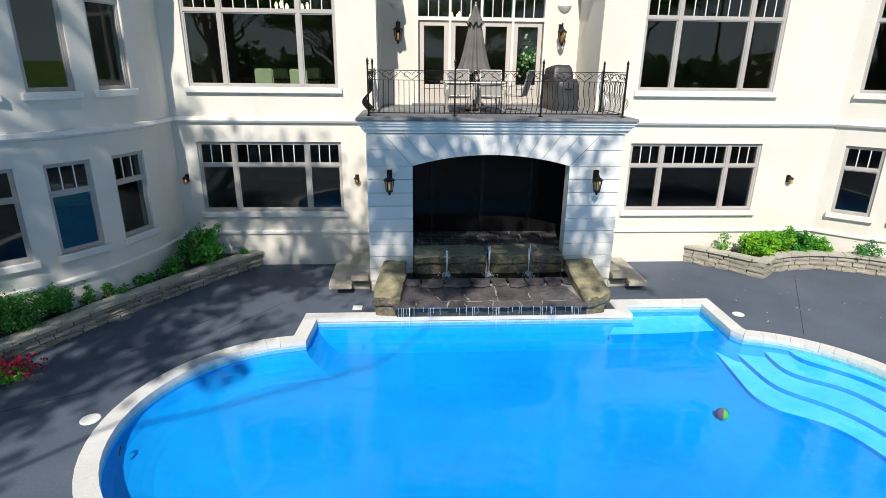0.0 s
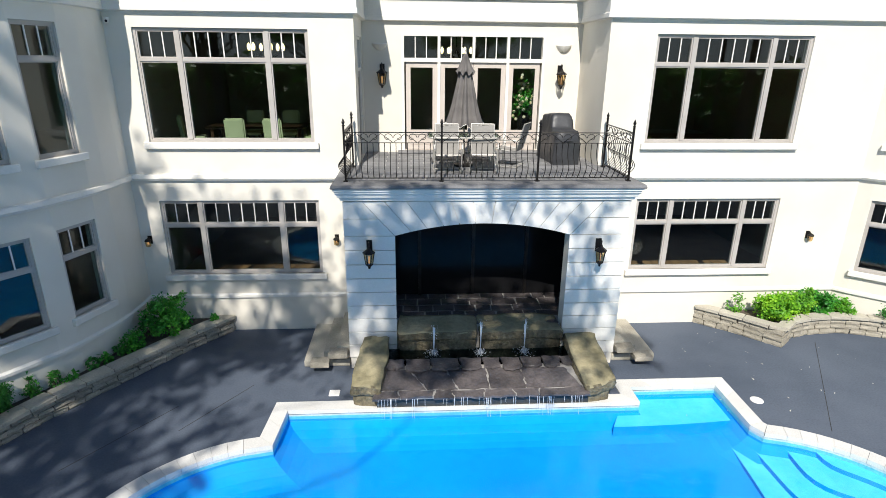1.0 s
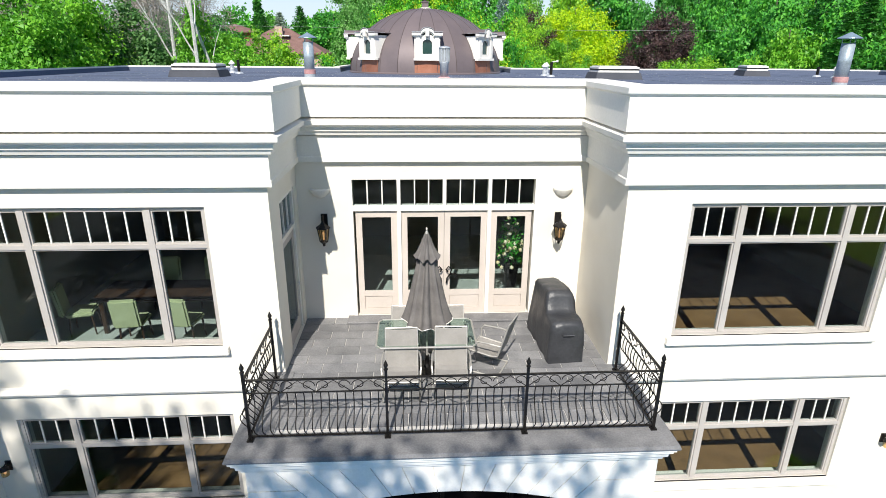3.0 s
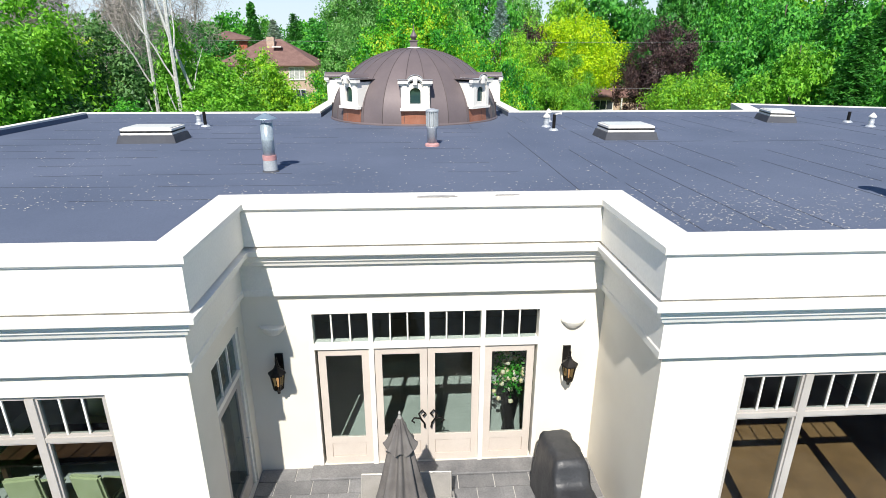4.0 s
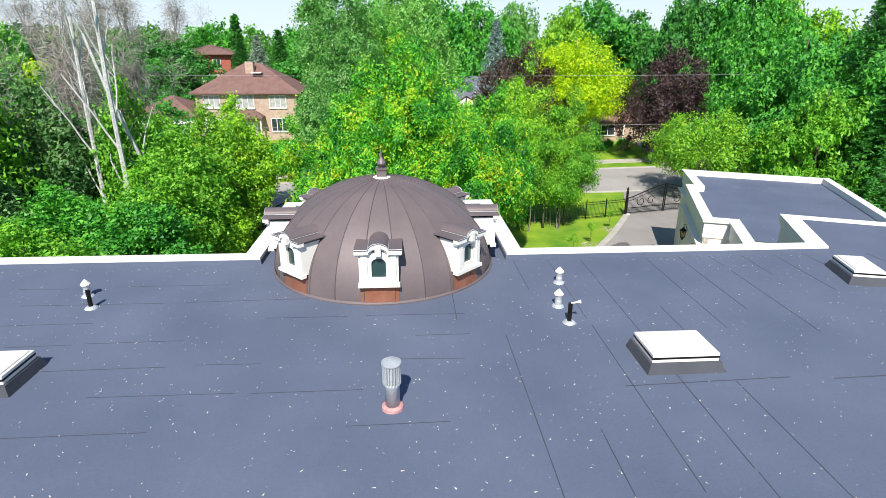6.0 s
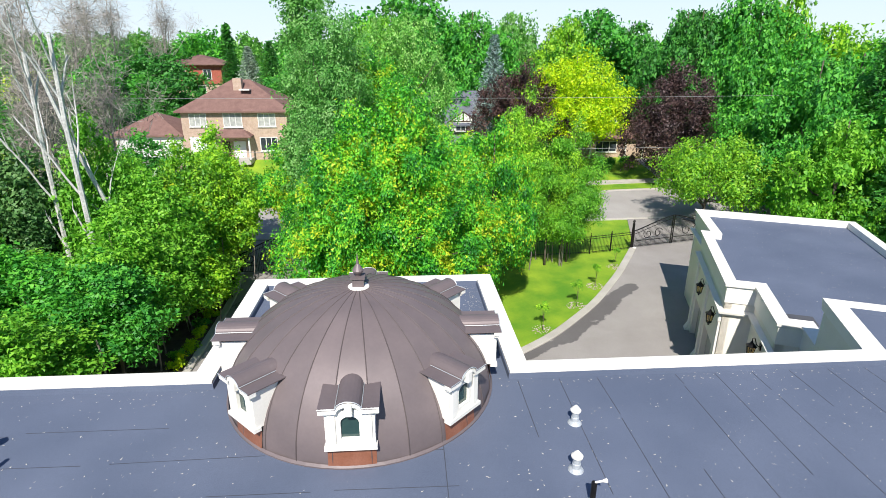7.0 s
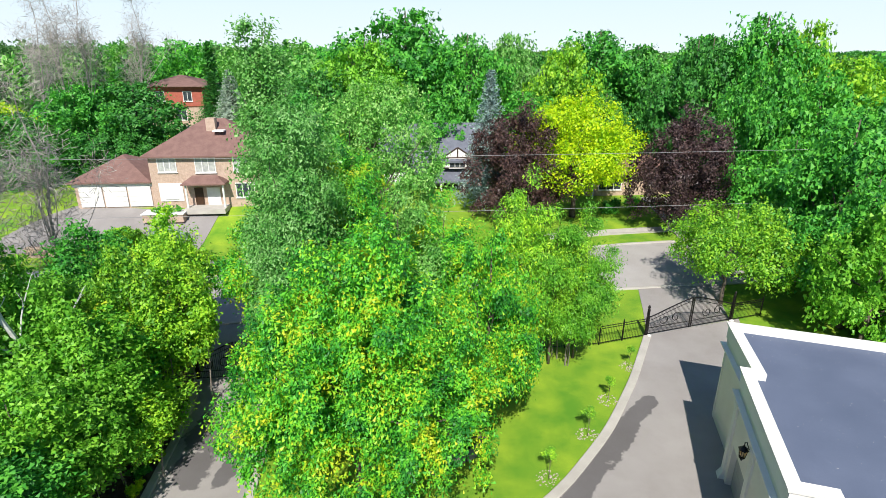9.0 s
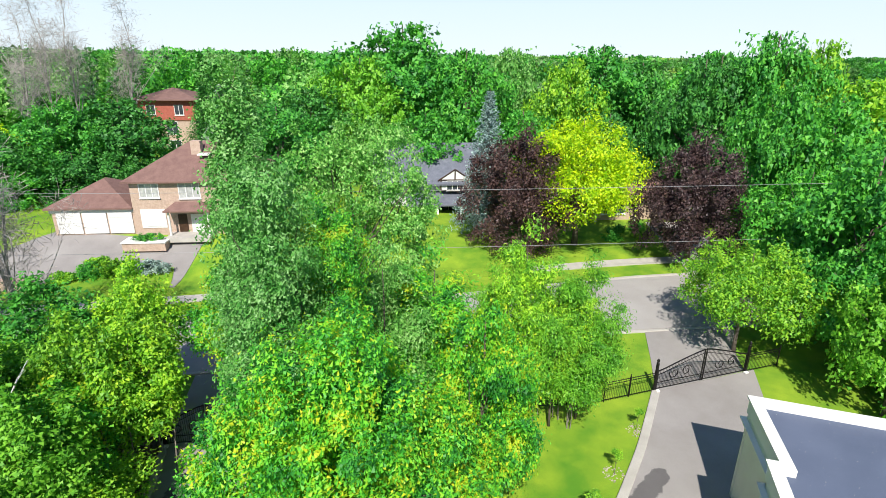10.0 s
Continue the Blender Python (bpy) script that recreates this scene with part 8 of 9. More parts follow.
box(bm, -17.2, -12.8, 86.9, 89.0, hz - 0.3, hz + 0.2)
part("porch_step", bm, CONCRETE, h1)
for k in range(3):
    x0 = -28.6 + 2.55 * k
    d = thing("garage_door")
    d.parent = h1
    for j in range(4):
        bm = soft_box(x0, x0 + 2.4, 89.18, 89.3, hz + 0.1 + 0.57 * j, hz + 0.65 + 0.57 * j, 0.02)
        part("door_panel", bm, WHITEPAINT, d)
bm = bmesh.new()
box(bm, -29.2, -20.9, 89.2, 89.3, 5.4, 5.85)
part("fascia", bm, WHITEPAINT, h1)
# its drive, planter, hedges and pavement
strip("road_neighbour_drive", line([(-14.2, 79.5), (-14.0, 83), (-13.4, 86.8)], 10), line([(-36.0, 81.5), (-34.0, 85), (-29.2, 89.2)], 10), 0.06, surface("dark_drive_asphalt", (0.24, 0.22, 0.21), (0.31, 0.29, 0.275), 0.4, 50, 0.9, 0, 0.3, 0.01, 0.2), "grey asphalt forecourt before the brick house", "drive")
strip("pavement_footway", line([(-70, 70.4), (-40, 73.3), (-16, 75.7), (-6, 76.6)], 24), line([(-70, 71.8), (-40, 74.7), (-16, 77.1), (-6, 78.0)], 24), 0.10, CONCRETE, "pale concrete footway along the street", "footway")
strip("pavement_footway_right", line([(20, 80.6), (30, 81.8), (38, 82.2), (60, 80.5)], 16), line([(20, 82.0), (30, 83.2), (38, 83.6), (60, 81.9)], 16), 0.10, CONCRETE, "pale concrete footway along the street", "footway")
pb = thing("brick_planter", pose(*site(-18.8, 86.0), land(-18.8, 86)), "low brick planter with clipped green hedge", "planter")
bm = bmesh.new()
box(bm, -2.1, 2.1, -0.8, 0.8, -0.3, 0.55)
part("wall", bm, PINKBRICK, pb)
bm = bmesh.new()
box(bm, -2.2, 2.2, -0.9, 0.9, 0.55, 0.65)
part("cope", bm, WHITEPAINT, pb)
shrub("hedge", "clipped green hedge in a brick planter", *site(-18.8, 86.0), land(-18.8, 86) + 0.6, 1.9, 0.65, 0.75, 60, 60, 0.12, LEAF_GREEN, 330, "hedge")
pw = thing("brick_pier", pose(*site(-28.2, 80.0), land(-28.2, 80)), "low brick garden wall by the drive", "wall")
bm = bmesh.new()
box(bm, -1.5, 1.5, -0.25, 0.25, -0.2, 0.9)
box(bm, -1.6, 1.6, -0.32, 0.32, 0.9, 1.0)
part("wall", bm, PINKBRICK, pw)
strip("ground_island", line([(-28.4, 78.2), (-20, 79.0), (-14.6, 79.4)], 14), line([(-25.6, 82.6), (-20, 83.6), (-15.4, 83.2)], 14), 0.12, GRASS, "bright mown grass island before the forecourt", "lawn")
for i, (x, y, rx, h, mt) in enumerate(((-22.8, 81.6, 1.3, 1.5, LEAF_GREEN), (-20.8, 82.0, 1.3, 1.6, LEAF_BRIGHT), (-17.6, 82.2, 2.2, 1.3, LEAF_BLUE), (-24.6, 81.0, 1.2, 1.0, LEAF_BRIGHT), (-21.8, 83.2, 2.0, 0.9, LEAF_BRIGHT))):
    shrub("shrub", "rounded green garden shrub before the drive" if mt is not LEAF_BLUE else "spreading blue green juniper before the drive", *site(x, y), land(x, y), rx, 0.9, h, 60, 46, 0.2, mt, 340 + i, group="garden shrubs")

# red brick house further off
h2 = thing("house", SITE @ Matrix.Translation((0, 0, RISE)), "tall red brick house with low brown hip roof", "house")
z2 = land(-33, 136) - RISE
bm = bmesh.new()
box(bm, -38.0, -28.6, 135, 144, z2 - 0.5, 9.6)
part("wall", bm, PINKBRICK, h2)
bm = bmesh.new()
box(bm, -38.2, -28.4, 134.8, 144.2, 9.6, 13.2)
part("upper_wall", bm, REDBRICK, h2)
bm = bmesh.new()
hip_roof(bm, -38.2, -28.4, 134.8, 144.2, 13.25, 1.7, 0.9)
part("roof", bm, SHINGLE, h2)
house_window(h2, -33.6, -31.8, 7.2, 9.3, 135.0, 2)
house_window(h2, -36.6, -35.2, 10.6, 12.2, 134.8, 2)
house_window(h2, -31.8, -30.4, 10.6, 12.2, 134.8, 2)
house_window(h2, -33.4, -31.6, 4.2, 6.0, 135.0, 2)

# half-timbered house with blue grey roof
h3 = thing("house", SITE @ Matrix.Translation((0, 0, RISE)), "white half timbered house with blue grey roof", "house")
z3 = land(12, 101) - RISE
bm = bmesh.new()
box(bm, 4.5, 19.0, 100.0, 108.5, z3 - 0.5, 6.6)
part("wall", bm, WHITEPAINT, h3)
bm = bmesh.new()
prof = [(98.6, 5.9), (104.25, 10.2), (109.9, 5.9), (109.9, 5.65), (104.25, 9.9), (98.6, 5.65)]
a = [bm.verts.new((3.9, y, z)) for y, z in prof]
b = [bm.verts.new((19.6, y, z)) for y, z in prof]
bm.faces.new(a)
bm.faces.new(b[::-1])
for i in range(6):
    bm.faces.new((a[i], a[(i + 1) % 6], b[(i + 1) % 6], b[i]))
part("roof", bm, BLUESHINGLE, h3)
bm = bmesh.new()
plate(bm, [(12.4, 4.9), (16.2, 4.9), (16.2, 6.3), (14.3, 7.5), (12.4, 6.3)], 98.9, 99.6)
part("gable", bm, WHITEPAINT, h3)
bm = bmesh.new()
for p, q in (((12.1, 6.2), (14.3, 7.65)), ((14.3, 7.65), (16.5, 6.2)), ((12.5, 4.95), (16.1, 4.95)), ((12.5, 4.95), (12.5, 6.3)), ((16.1, 4.95), (16.1, 6.3)), ((14.3, 6.3), (14.3, 7.5)), ((12.5, 6.3), (16.1, 6.3))):
    tube(bm, [(p[0], 98.86, p[1]), (q[0], 98.86, q[1])], 0.09, 4)
part("timber", bm, DARKWOOD, h3)
house_window(h3, 13.3, 15.3, 5.05, 6.15, 98.9, 3)
bm = bmesh.new()
a = [bm.verts.new(v) for v in ((8.0, 97.2, 3.5), (18.5, 97.2, 3.5), (18.5, 100, 4.6), (8.0, 100, 4.6), (8.0, 97.2, 3.3), (18.5, 97.2, 3.3), (18.5, 100, 4.3), (8.0, 100, 4.3))]
for f in ((0, 1, 2, 3), (4, 7, 6, 5), (0, 4, 5, 1), (1, 5, 6, 2), (2, 6, 7, 3), (3, 7, 4, 0)):
    bm.faces.new([a[i] for i in f])
part("porch_roof", bm, BLUESHINGLE, h3)
for x in (8.4, 12.0, 15.0, 18.1):
    bm = bmesh.new()
    box(bm, x - 0.12, x + 0.12, 97.4, 97.64, z3 - 0.2, 3.4)
    part("porch_post", bm, WHITEPAINT, h3)
house_window(h3, 9.5, 11.5, 1.9, 3.0, 100.0, 2)
house_window(h3, 12.6, 14.6, 1.9, 3.0, 100.0, 2)

# low brick house with a white upper storey
h4 = thing("house", SITE @ Matrix.Translation((0, 0, RISE)), "low brick house with brown roof and white upper storey", "house")
z4 = land(38, 97) - RISE
bm = bmesh.new()
box(bm, 31.5, 45.0, 96.5, 104, z4 - 0.5, 4.2)
part("wall", bm, PINKBRICK, h4)
bm = bmesh.new()
box(bm, 31.0, 37.0, 99, 106, 4.2, 7.2)
part("upper_wall", bm, WHITEPAINT, h4)
bm = bmesh.new()
hip_roof(bm, 31.5, 45.0, 96.5, 104, 4.25, 1.9, 0.8)
part("roof", bm, SHINGLE, h4)
bm = bmesh.new()
hip_roof(bm, 31.0, 37.0, 99, 106, 7.25, 1.3, 0.7)
part("upper_roof", bm, SHINGLE, h4)
house_window(h4, 33.0, 35.4, 5.2, 6.5, 99.0, 3)
house_window(h4, 33.2, 36.2, 2.2, 3.6, 96.5, 3)
bm = bmesh.new()
for x in (32.2, 37.4, 40.0):
    lathe(bm, [(0.14, z4), (0.11, z4 + 0.2), (0.11, 3.9), (0.15, 4.0)], 10, (x, 95.9))
part("porch_column", bm, WHITEPAINT, h4)
for i, (x, y, mt) in enumerate(((31.2, 88.0, LEAF_GREEN), (33.0, 91.5, LEAF_DARK), (36.0, 92.0, LEAF_GREEN), (38.8, 90.0, LEAF_DARK), (35.0, 89.2, LEAF_BRIGHT))):
    shrub("shrub", "low green front garden shrub", *site(x, y), land(x, y), 1.2, 0.8, 0.9, 40, 40, 0.2, mt, 360 + i, group="garden shrubs")
strip("road_right_drive", [(36.0, 79.3), (37.0, 86), (38.5, 95)], [(41.5, 79.0), (42.5, 86), (44.5, 95)], 0.07, STREETMAT, "shaded grey drive beside the low house", "drive")

# turquoise pool in the garden behind the low house
np_x, np_y = site(55.0, 126.0)
pl = thing("swimming_pool", pose(np_x, np_y, land(55.0, 126.0)), "small turquoise swimming pool behind the low house", "pool")
part("coping", soft_box(-4.6, 4.6, -2.9, 2.9, 0.0, 0.14, 0.03), COPING, pl, "pale stone coping")
part("water", soft_box(-4.1, 4.1, -2.4, 2.4, 0.10, 0.16, 0.01), surface("turquoise_water", (0.05, 0.55, 0.66), (0.12, 0.66, 0.74), 1.2, 8, 0.08), pl)

# ---- wires along the street ----
for z, y in ((11.9, 72.0), (7.0, 72.4)):
    w = thing("overhead_wire", SITE @ Matrix.Translation((0, 0, RISE)), "thin grey overhead wire along the street", "wire", "overhead wires")
    bm = bmesh.new()
    for x0, x1 in ((-62, 82),):
        tube(bm, [(x0 + (x1 - x0) * i / 24, y, z + 0.5 - 0.8 * 4 * (i / 24) * (1 - i / 24)) for i in range(25)], 0.015, 4)
    part("cable", bm, surface("grey_cable", (0.30, 0.30, 0.30), (0.36, 0.36, 0.36), 2), w)
for x in (-62, 82):
    up = thing("utility_pole", pose(*site(x, 72.2), land(x, 72.2)), "weathered wooden utility pole by the street", "utility pole", "utility poles")
    bm = bmesh.new()
    tube(bm, [(0, 0, 0), (0, 0, 12.0)], [0.15, 0.10], 10)
    part("pole", bm, TWIG, up)
    bm = soft_box(-0.05, 0.05, -0.9, 0.9, 11.0, 11.1, 0.01)
    part("crossarm", bm, TWIG, up)

# ---- trees and hedges ----
# the leafy group in front of the house
hang_lobes = [((0.9, -1.0, 12.4), (1.4, 1.4, 1.3)), ((-0.5, -0.5, 11.2), (1.8, 1.8, 1.4)), ((2.1, -0.7, 10.8), (1.8, 1.7, 1.4)), ((-1.9, -0.5, 9.4), (2.0, 2.0, 1.5)), ((0.9, -1.9, 9.6), (2.0, 1.7, 1.4)), ((3.1, -0.3, 9.0), (1.9, 1.9, 1.4)), ((0.5, 1.4, 10.0), (2.2, 2.0, 1.6)), ((-3.1, -0.9, 7.6), (1.8, 1.9, 1.4)), ((-1.2, -2.6, 7.8), (1.9, 1.7, 1.4)), ((1.4, -3.1, 7.4), (1.8, 1.5, 1.4)), ((3.8, -1.5, 7.2), (1.8, 1.7, 1.4)), ((4.5, 0.5, 6.8), (1.7, 1.8, 1.4)), ((-4.0, -1.0, 5.9), (1.5, 1.7, 1.4)), ((-2.4, -2.9, 5.8), (1.7, 1.5, 1.4)), ((-0.2, -3.6, 5.4), (1.7, 1.4, 1.4)), ((2.2, -3.4, 5.6), (1.6, 1.4, 1.3)), ((4.1, -2.1, 5.5), (1.5, 1.5, 1.2)), ((-3.1, 1.4, 6.4), (2.0, 2.0, 1.9)), ((2.2, 1.7, 6.4), (2.2, 2.0, 1.9)), ((0.0, 0.0, 7.0), (2.3, 2.3, 2.0))]
front_tree = make_tree("maple_tree", "tall leafy green tree with gold tipped crown on the lawn", 13.6, 6.0, 3, 0, 640, 210, 0.165, LEAF_YELLOWTIP, 11, trunk_r=0.30, flat=1.5, spread=0.52, hang=0.9, slim=0.46, lobes=hang_lobes, shell=0.66, limbs=26)
place_first(front_tree, 3.6, 46.0, 1.0, 0.94)
pop_lobes = [((0.3 * math.sin(i * 1.7), 0.3 * math.cos(i * 2.1), 4.0 + 1.55 * i), (1.9 - 0.09 * i + 0.3 * math.sin(i * 2.3), 1.9 - 0.09 * i, 1.5)) for i in range(11)]
poplar = make_tree("poplar_tree", "tall slim silvery green poplar tree", 20.6, 2.3, 3, 0, 440, 100, 0.19, LEAF_SILVER, 12, trunk_r=0.22, spread=0.6, lobes=pop_lobes, shell=0.6, limbs=30)
place_first(poplar, -1.5, 58.6)
big_lobes = [((-3.2, 0, 9.0), (3.0, 3.0, 3.2)), ((2.8, 0.4, 9.6), (3.4, 3.2, 3.2)), ((0.0, 0.5, 13.0), (3.4, 3.2, 2.8)), ((-2.6, -0.6, 14.2), (2.0, 2.0, 2.3)), ((2.6, 0.2, 14.6), (2.3, 2.2, 2.3)), ((0.6, 0, 16.0), (1.8, 1.8, 1.8)), ((-4.4, 0.5, 6.0), (2.4, 2.4, 2.2)), ((4.6, 0.2, 6.4), (2.4, 2.4, 2.2)), ((0, -1.5, 6.5), (3.2, 2.6, 2.4)), ((4.4, 1.0, 12.0), (1.9, 1.9, 2.0)), ((-4.8, 0.4, 11.2), (1.7, 1.8, 2.2))]
big_poplar = make_tree("aspen_tree", "broad silvery green aspen tree with dead twigs", 17.6, 5.5, 4, 0, 560, 100, 0.21, LEAF_SILVER, 13, trunk_r=0.3, spread=0.7, lobes=big_lobes, shell=0.6, limbs=34)
place_first(big_poplar, 3.8, 62.0, 1.02, 0.8)
side_tree = make_tree("ash_tree", "leafy green tree with yellow tips beside the drive", 11.5, 4.2, 2.4, 13, 340, 110, 0.19, LEAF_YELLOWTIP, 14, trunk_r=0.2, spread=0.7, hang=0.5)
place_first(side_tree, -2.6, 62.5)
set_tree(side_tree, 9.9, 50.6, 1.16, 0.68, 2.1)
silver_lobes = [((0.3 * math.sin(i * 2.1), 0.3 * math.cos(i * 1.3), 4.2 + 1.35 * i), (2.9 - 0.16 * i + 0.4 * math.sin(i * 2.6), 2.6 - 0.14 * i, 1.4)) for i in range(10)]
silver = make_tree("willow_tree", "tall silvery green willow tree on the lawn", 17.4, 3.4, 3, 0, 500, 140, 0.18, LEAF_SILVER, 16, trunk_r=0.24, spread=0.62, hang=0.8, slim=0.4, lobes=silver_lobes, shell=0.6, limbs=30, flat=1.3)
place_first(silver, 0.9, 52.6)
set_tree(silver, 3.4, 53.8, 0.86, 0.8, 2.2, material=LEAF_YELLOWTIP, label="tall green tree with yellow tips on the lawn")
willow = make_tree("willow_tree", "feathery olive green young tree by the fence", 10.6, 2.3, 2.2, 13, 300, 100, 0.17, LEAF_OLIVE, 15, trunk_r=0.07, stems=3, spread=0.55, hang=0.8, slim=0.3, taper=0.7)
place_first(willow, 15.2, 57.2, 1.12)
set_tree(willow, 11.6, 57.4, 1.0, 0.8, 0.6)
set_tree(willow, 16.6, 57.6, 0.96, 0.75, 2.6, material=LEAF_BRIGHT, label="feathery bright green young tree by the fence")
set_tree(willow, 17.0, 57.7, 1.02, 0.9, 1.3)
set_tree(willow, 13.3, 57.4, 1.2, 1.05, 3.3, material=LEAF_BRIGHT, label="feathery bright green young tree by the fence")
set_tree(willow, 8.3, 57.4, 1.08, 1.35, 4.3, material=LEAF_YELLOWTIP, label="leafy green young tree with yellow tips behind the lawn")
set_tree(willow, 5.6, 56.0, 1.15, 1.2, 1.3, material=LEAF_SILVER, label="silvery green young tree behind the lawn")

# hedge trees along the side drive, with bare trunks below
hedge = make_tree("hedge_tree", "dense dark green hedge tree with bare lower trunk", 9.0, 2.5, 2.9, 15, 290, 68, 0.205, LEAF_GREEN, 21, trunk_r=0.08, stems=4, spread=0.6, hang=0.3, taper=0.3, squash=1.1)
place_first(hedge, -8.7, 43.2, 0.84, 1.0)
hedge_b = make_tree("hedge_tree", "dense leafy hedge tree with several thin stems", 9.6, 2.4, 2.6, 15, 290, 68, 0.205, LEAF_OLIVE, 22, trunk_r=0.07, stems=4, spread=0.55, hang=0.3, taper=0.4, squash=1.1)
place_first(hedge_b, -8.7, 49.6, 1.06, 1.0, 1.0)
rng = random.Random(31)
for x, y, h, w, k in ((-10.6, 40.6, 0.72, 1.0, 0), (-9.2, 45.4, 0.84, 1.0, 1), (-8.6, 47.4, 0.9, 0.95, 0), (-8.8, 52.0, 1.06, 0.9, 0), (-8.6, 54.4, 1.02, 0.9, 1), (-8.9, 57.0, 1.08, 0.95, 0), (-9.2, 61.2, 1.02, 0.95, 1), (-12.4, 43.5, 0.74, 1.1, 1), (-13.4, 46.4, 0.80, 1.1, 0), (-12.2, 50.8, 1.2, 1.0, 1), (-12.2, 55.0, 1.16, 1.1, 0), (-11.2, 38.2, 0.72, 1.0, 1), (-12.8, 59.5, 1.0, 1.2, 1), (-16.6, 44.0, 1.05, 1.2, 0), (-16.2, 50.0, 1.2, 1.2, 1), (-16.0, 56.0, 1.1, 1.2, 0), (-14.0, 39.6, 0.8, 1.1, 0), (-19.0, 46.5, 1.40, 1.3, 1), (-20.5, 54.0, 1.25, 1.3, 0), (-18.0, 41.0, 1.25, 1.2, 1), (-24.0, 50.0, 1.5, 1.3, 0), (-23.5, 43.5, 1.3, 1.3, 0), (-30.0, 48.0, 1.45, 1.4, 1), (-7.6, 57.0, 0.92, 0.8, 1), (-6.9, 55.4, 0.92, 1.0, 1), (-7.4, 51.6, 0.54, 0.9, 0), (-7.4, 49.4, 0.5, 0.9, 1)):
    set_tree(hedge_b if k else hedge, x, y, 1.06 * h, w, rng.uniform(0, 6.28), material=rng.choice([None, LEAF_BRIGHT, LEAF_GREEN, LEAF_OLIVE, LEAF_GREEN]) if y > 52 else rng.choice([LEAF_OLIVE, LEAF_BRIGHT, LEAF_YELLOWTIP]) if x > -15 and y > 44 else rng.choice([LEAF_OLIVE, LEAF_GREEN]) if x > -15 else rng.choice([LEAF_MUTED, LEAF_OLIVE]))
birch = make_bare("birch_tree", "dead white birch with bare broken limbs", 14.6, 41, BIRCH, 0.19, 3, 0.7, -0.06, 6, (0.14, 0.32))
place_first(birch, -11.4, 48.8, 1.14, 0.9)
set_tree(birch, -13.2, 49.4, 0.95, 0.9, 0.25)
b2 = make_bare("birch_tree", "slim dead white birch with bare limbs", 13.5, 44, BIRCH, 0.13, 3, 0.65, 0.0, 7, (0.14, 0.32))
place_first(b2, -10.6, 49.8, 1.12)
bare = make_bare("bare_tree", "leafless grey brown tree with fine twigs", 14.0, 42, TWIG, 0.13, 4, 0.5, 0.0, 11, (0.25, 0.5), 3000)
place_first(bare, -17.5, 57.5, 1.0)
for x, y, h, a in ((-21.5, 60.5, 1.0, 2.0), (-26.0, 58.5, 1.05, 4.0), (-31.0, 62.0, 0.95, 1.0), (-44.5, 128, 1.35, 0.4), (-38.5, 132, 1.3, 2.4), (-50.5, 131, 1.35, 3.2), (-56, 122, 1.3, 5.0), (-47, 118, 1.2, 1.1), (-24.0, 66, 0.9, 2.2), (-16.0, 61.5, 0.92, 3.3), (-20.0, 52.5, 1.05, 5.2), (-25.5, 53.0, 1.1, 0.9), (-30.0, 56.0, 1.1, 2.9)):
    set_tree(bare, x, y, h, h * 1.05, a)

# right of the drive and behind the garage
bright = make_tree("elm_tree", "spreading bright green tree by the street", 9.0, 5.2, 3.4, 13, 300, 80, 0.23, LEAF_BRIGHT, 51, trunk_r=0.16, spread=0.8, squash=0.7)
place_first(bright, 31.6, 64.6, 1.10, 0.92)
# across the street
mid = make_tree("garden_tree", "round leafy green garden tree", 12.0, 5.4, 3.0, 17, 230, 64, 0.31, LEAF_GREEN, 61, trunk_r=0.25, spread=0.8, slim=0.7)
place_first(mid, 57, 100, 1.2)
gold = make_tree("locust_tree", "golden yellow leaved locust tree across the street", 13.6, 6.6, 4.2, 17, 330, 110, 0.22, LEAF_GOLD, 62, trunk_r=0.25, spread=0.9, squash=0.6)
place_first(gold, 26.6, 87.6, 1.28, 1.26)
plum = make_tree("purple_maple_tree", "dark purple leaved maple tree across the street", 13.0, 5.4, 2.0, 17, 330, 110, 0.22, LEAF_PURPLE, 63, trunk_r=0.25, spread=0.8, taper=0.6)
place_first(plum, 19.8, 85.6, 1.24, 1.12)
set_tree(plum, 36.8, 81.6, 0.98, 0.92, 2.0, sink=-0.7)
spruce = make_spruce("spruce_tree", "pale blue green spruce tree", 15.5, 3.4, 40, LEAF_BLUE, 64, 60)
place_first(spruce, 17.2, 92.0, 1.05, 1.2)
for x, y, h, w, m in ((38.2, 60.0, 0.98, 0.66, LEAF_GREEN), (41.0, 66.0, 1.25, 0.85, LEAF_GREEN), (36.4, 56.4, 0.92, 0.6, LEAF_OLIVE), (44.5, 58.5, 1.2, 0.85, LEAF_GREEN), (48.0, 70.0, 1.3, 0.95, LEAF_GREEN), (51.0, 63.0, 1.35, 0.95, LEAF_OLIVE), (45.0, 50.0, 1.12, 0.8, LEAF_GREEN), (57.0, 71.0, 1.35, 1.0, LEAF_GREEN), (48.0, 86.0, 1.55, 0.8, LEAF_GREEN), (52.0, 54.0, 1.3, 0.95, LEAF_GREEN), (42.5, 74.0, 1.0, 0.75, LEAF_GREEN)):
    set_tree(mid, x, y, h, w, rng.uniform(0, 6.28), material=m, label="dense green tree in the belt beyond the garage")
for x, y, m in ((-33.5, 103, LEAF_DARK), (-38.5, 101, LEAF_GREEN), (-43.5, 98.5, LEAF_GREEN), (-48.5, 103, LEAF_DARK), (-29.5, 106, LEAF_DARK), (-53.0, 97, LEAF_OLIVE), (-46.0, 112, LEAF_GREEN), (-58.0, 92, LEAF_GREEN)):
    set_tree(mid, x, y, 0.72, 0.8, x, material=m, label="low spreading green tree behind the brick house", sink=2.4)
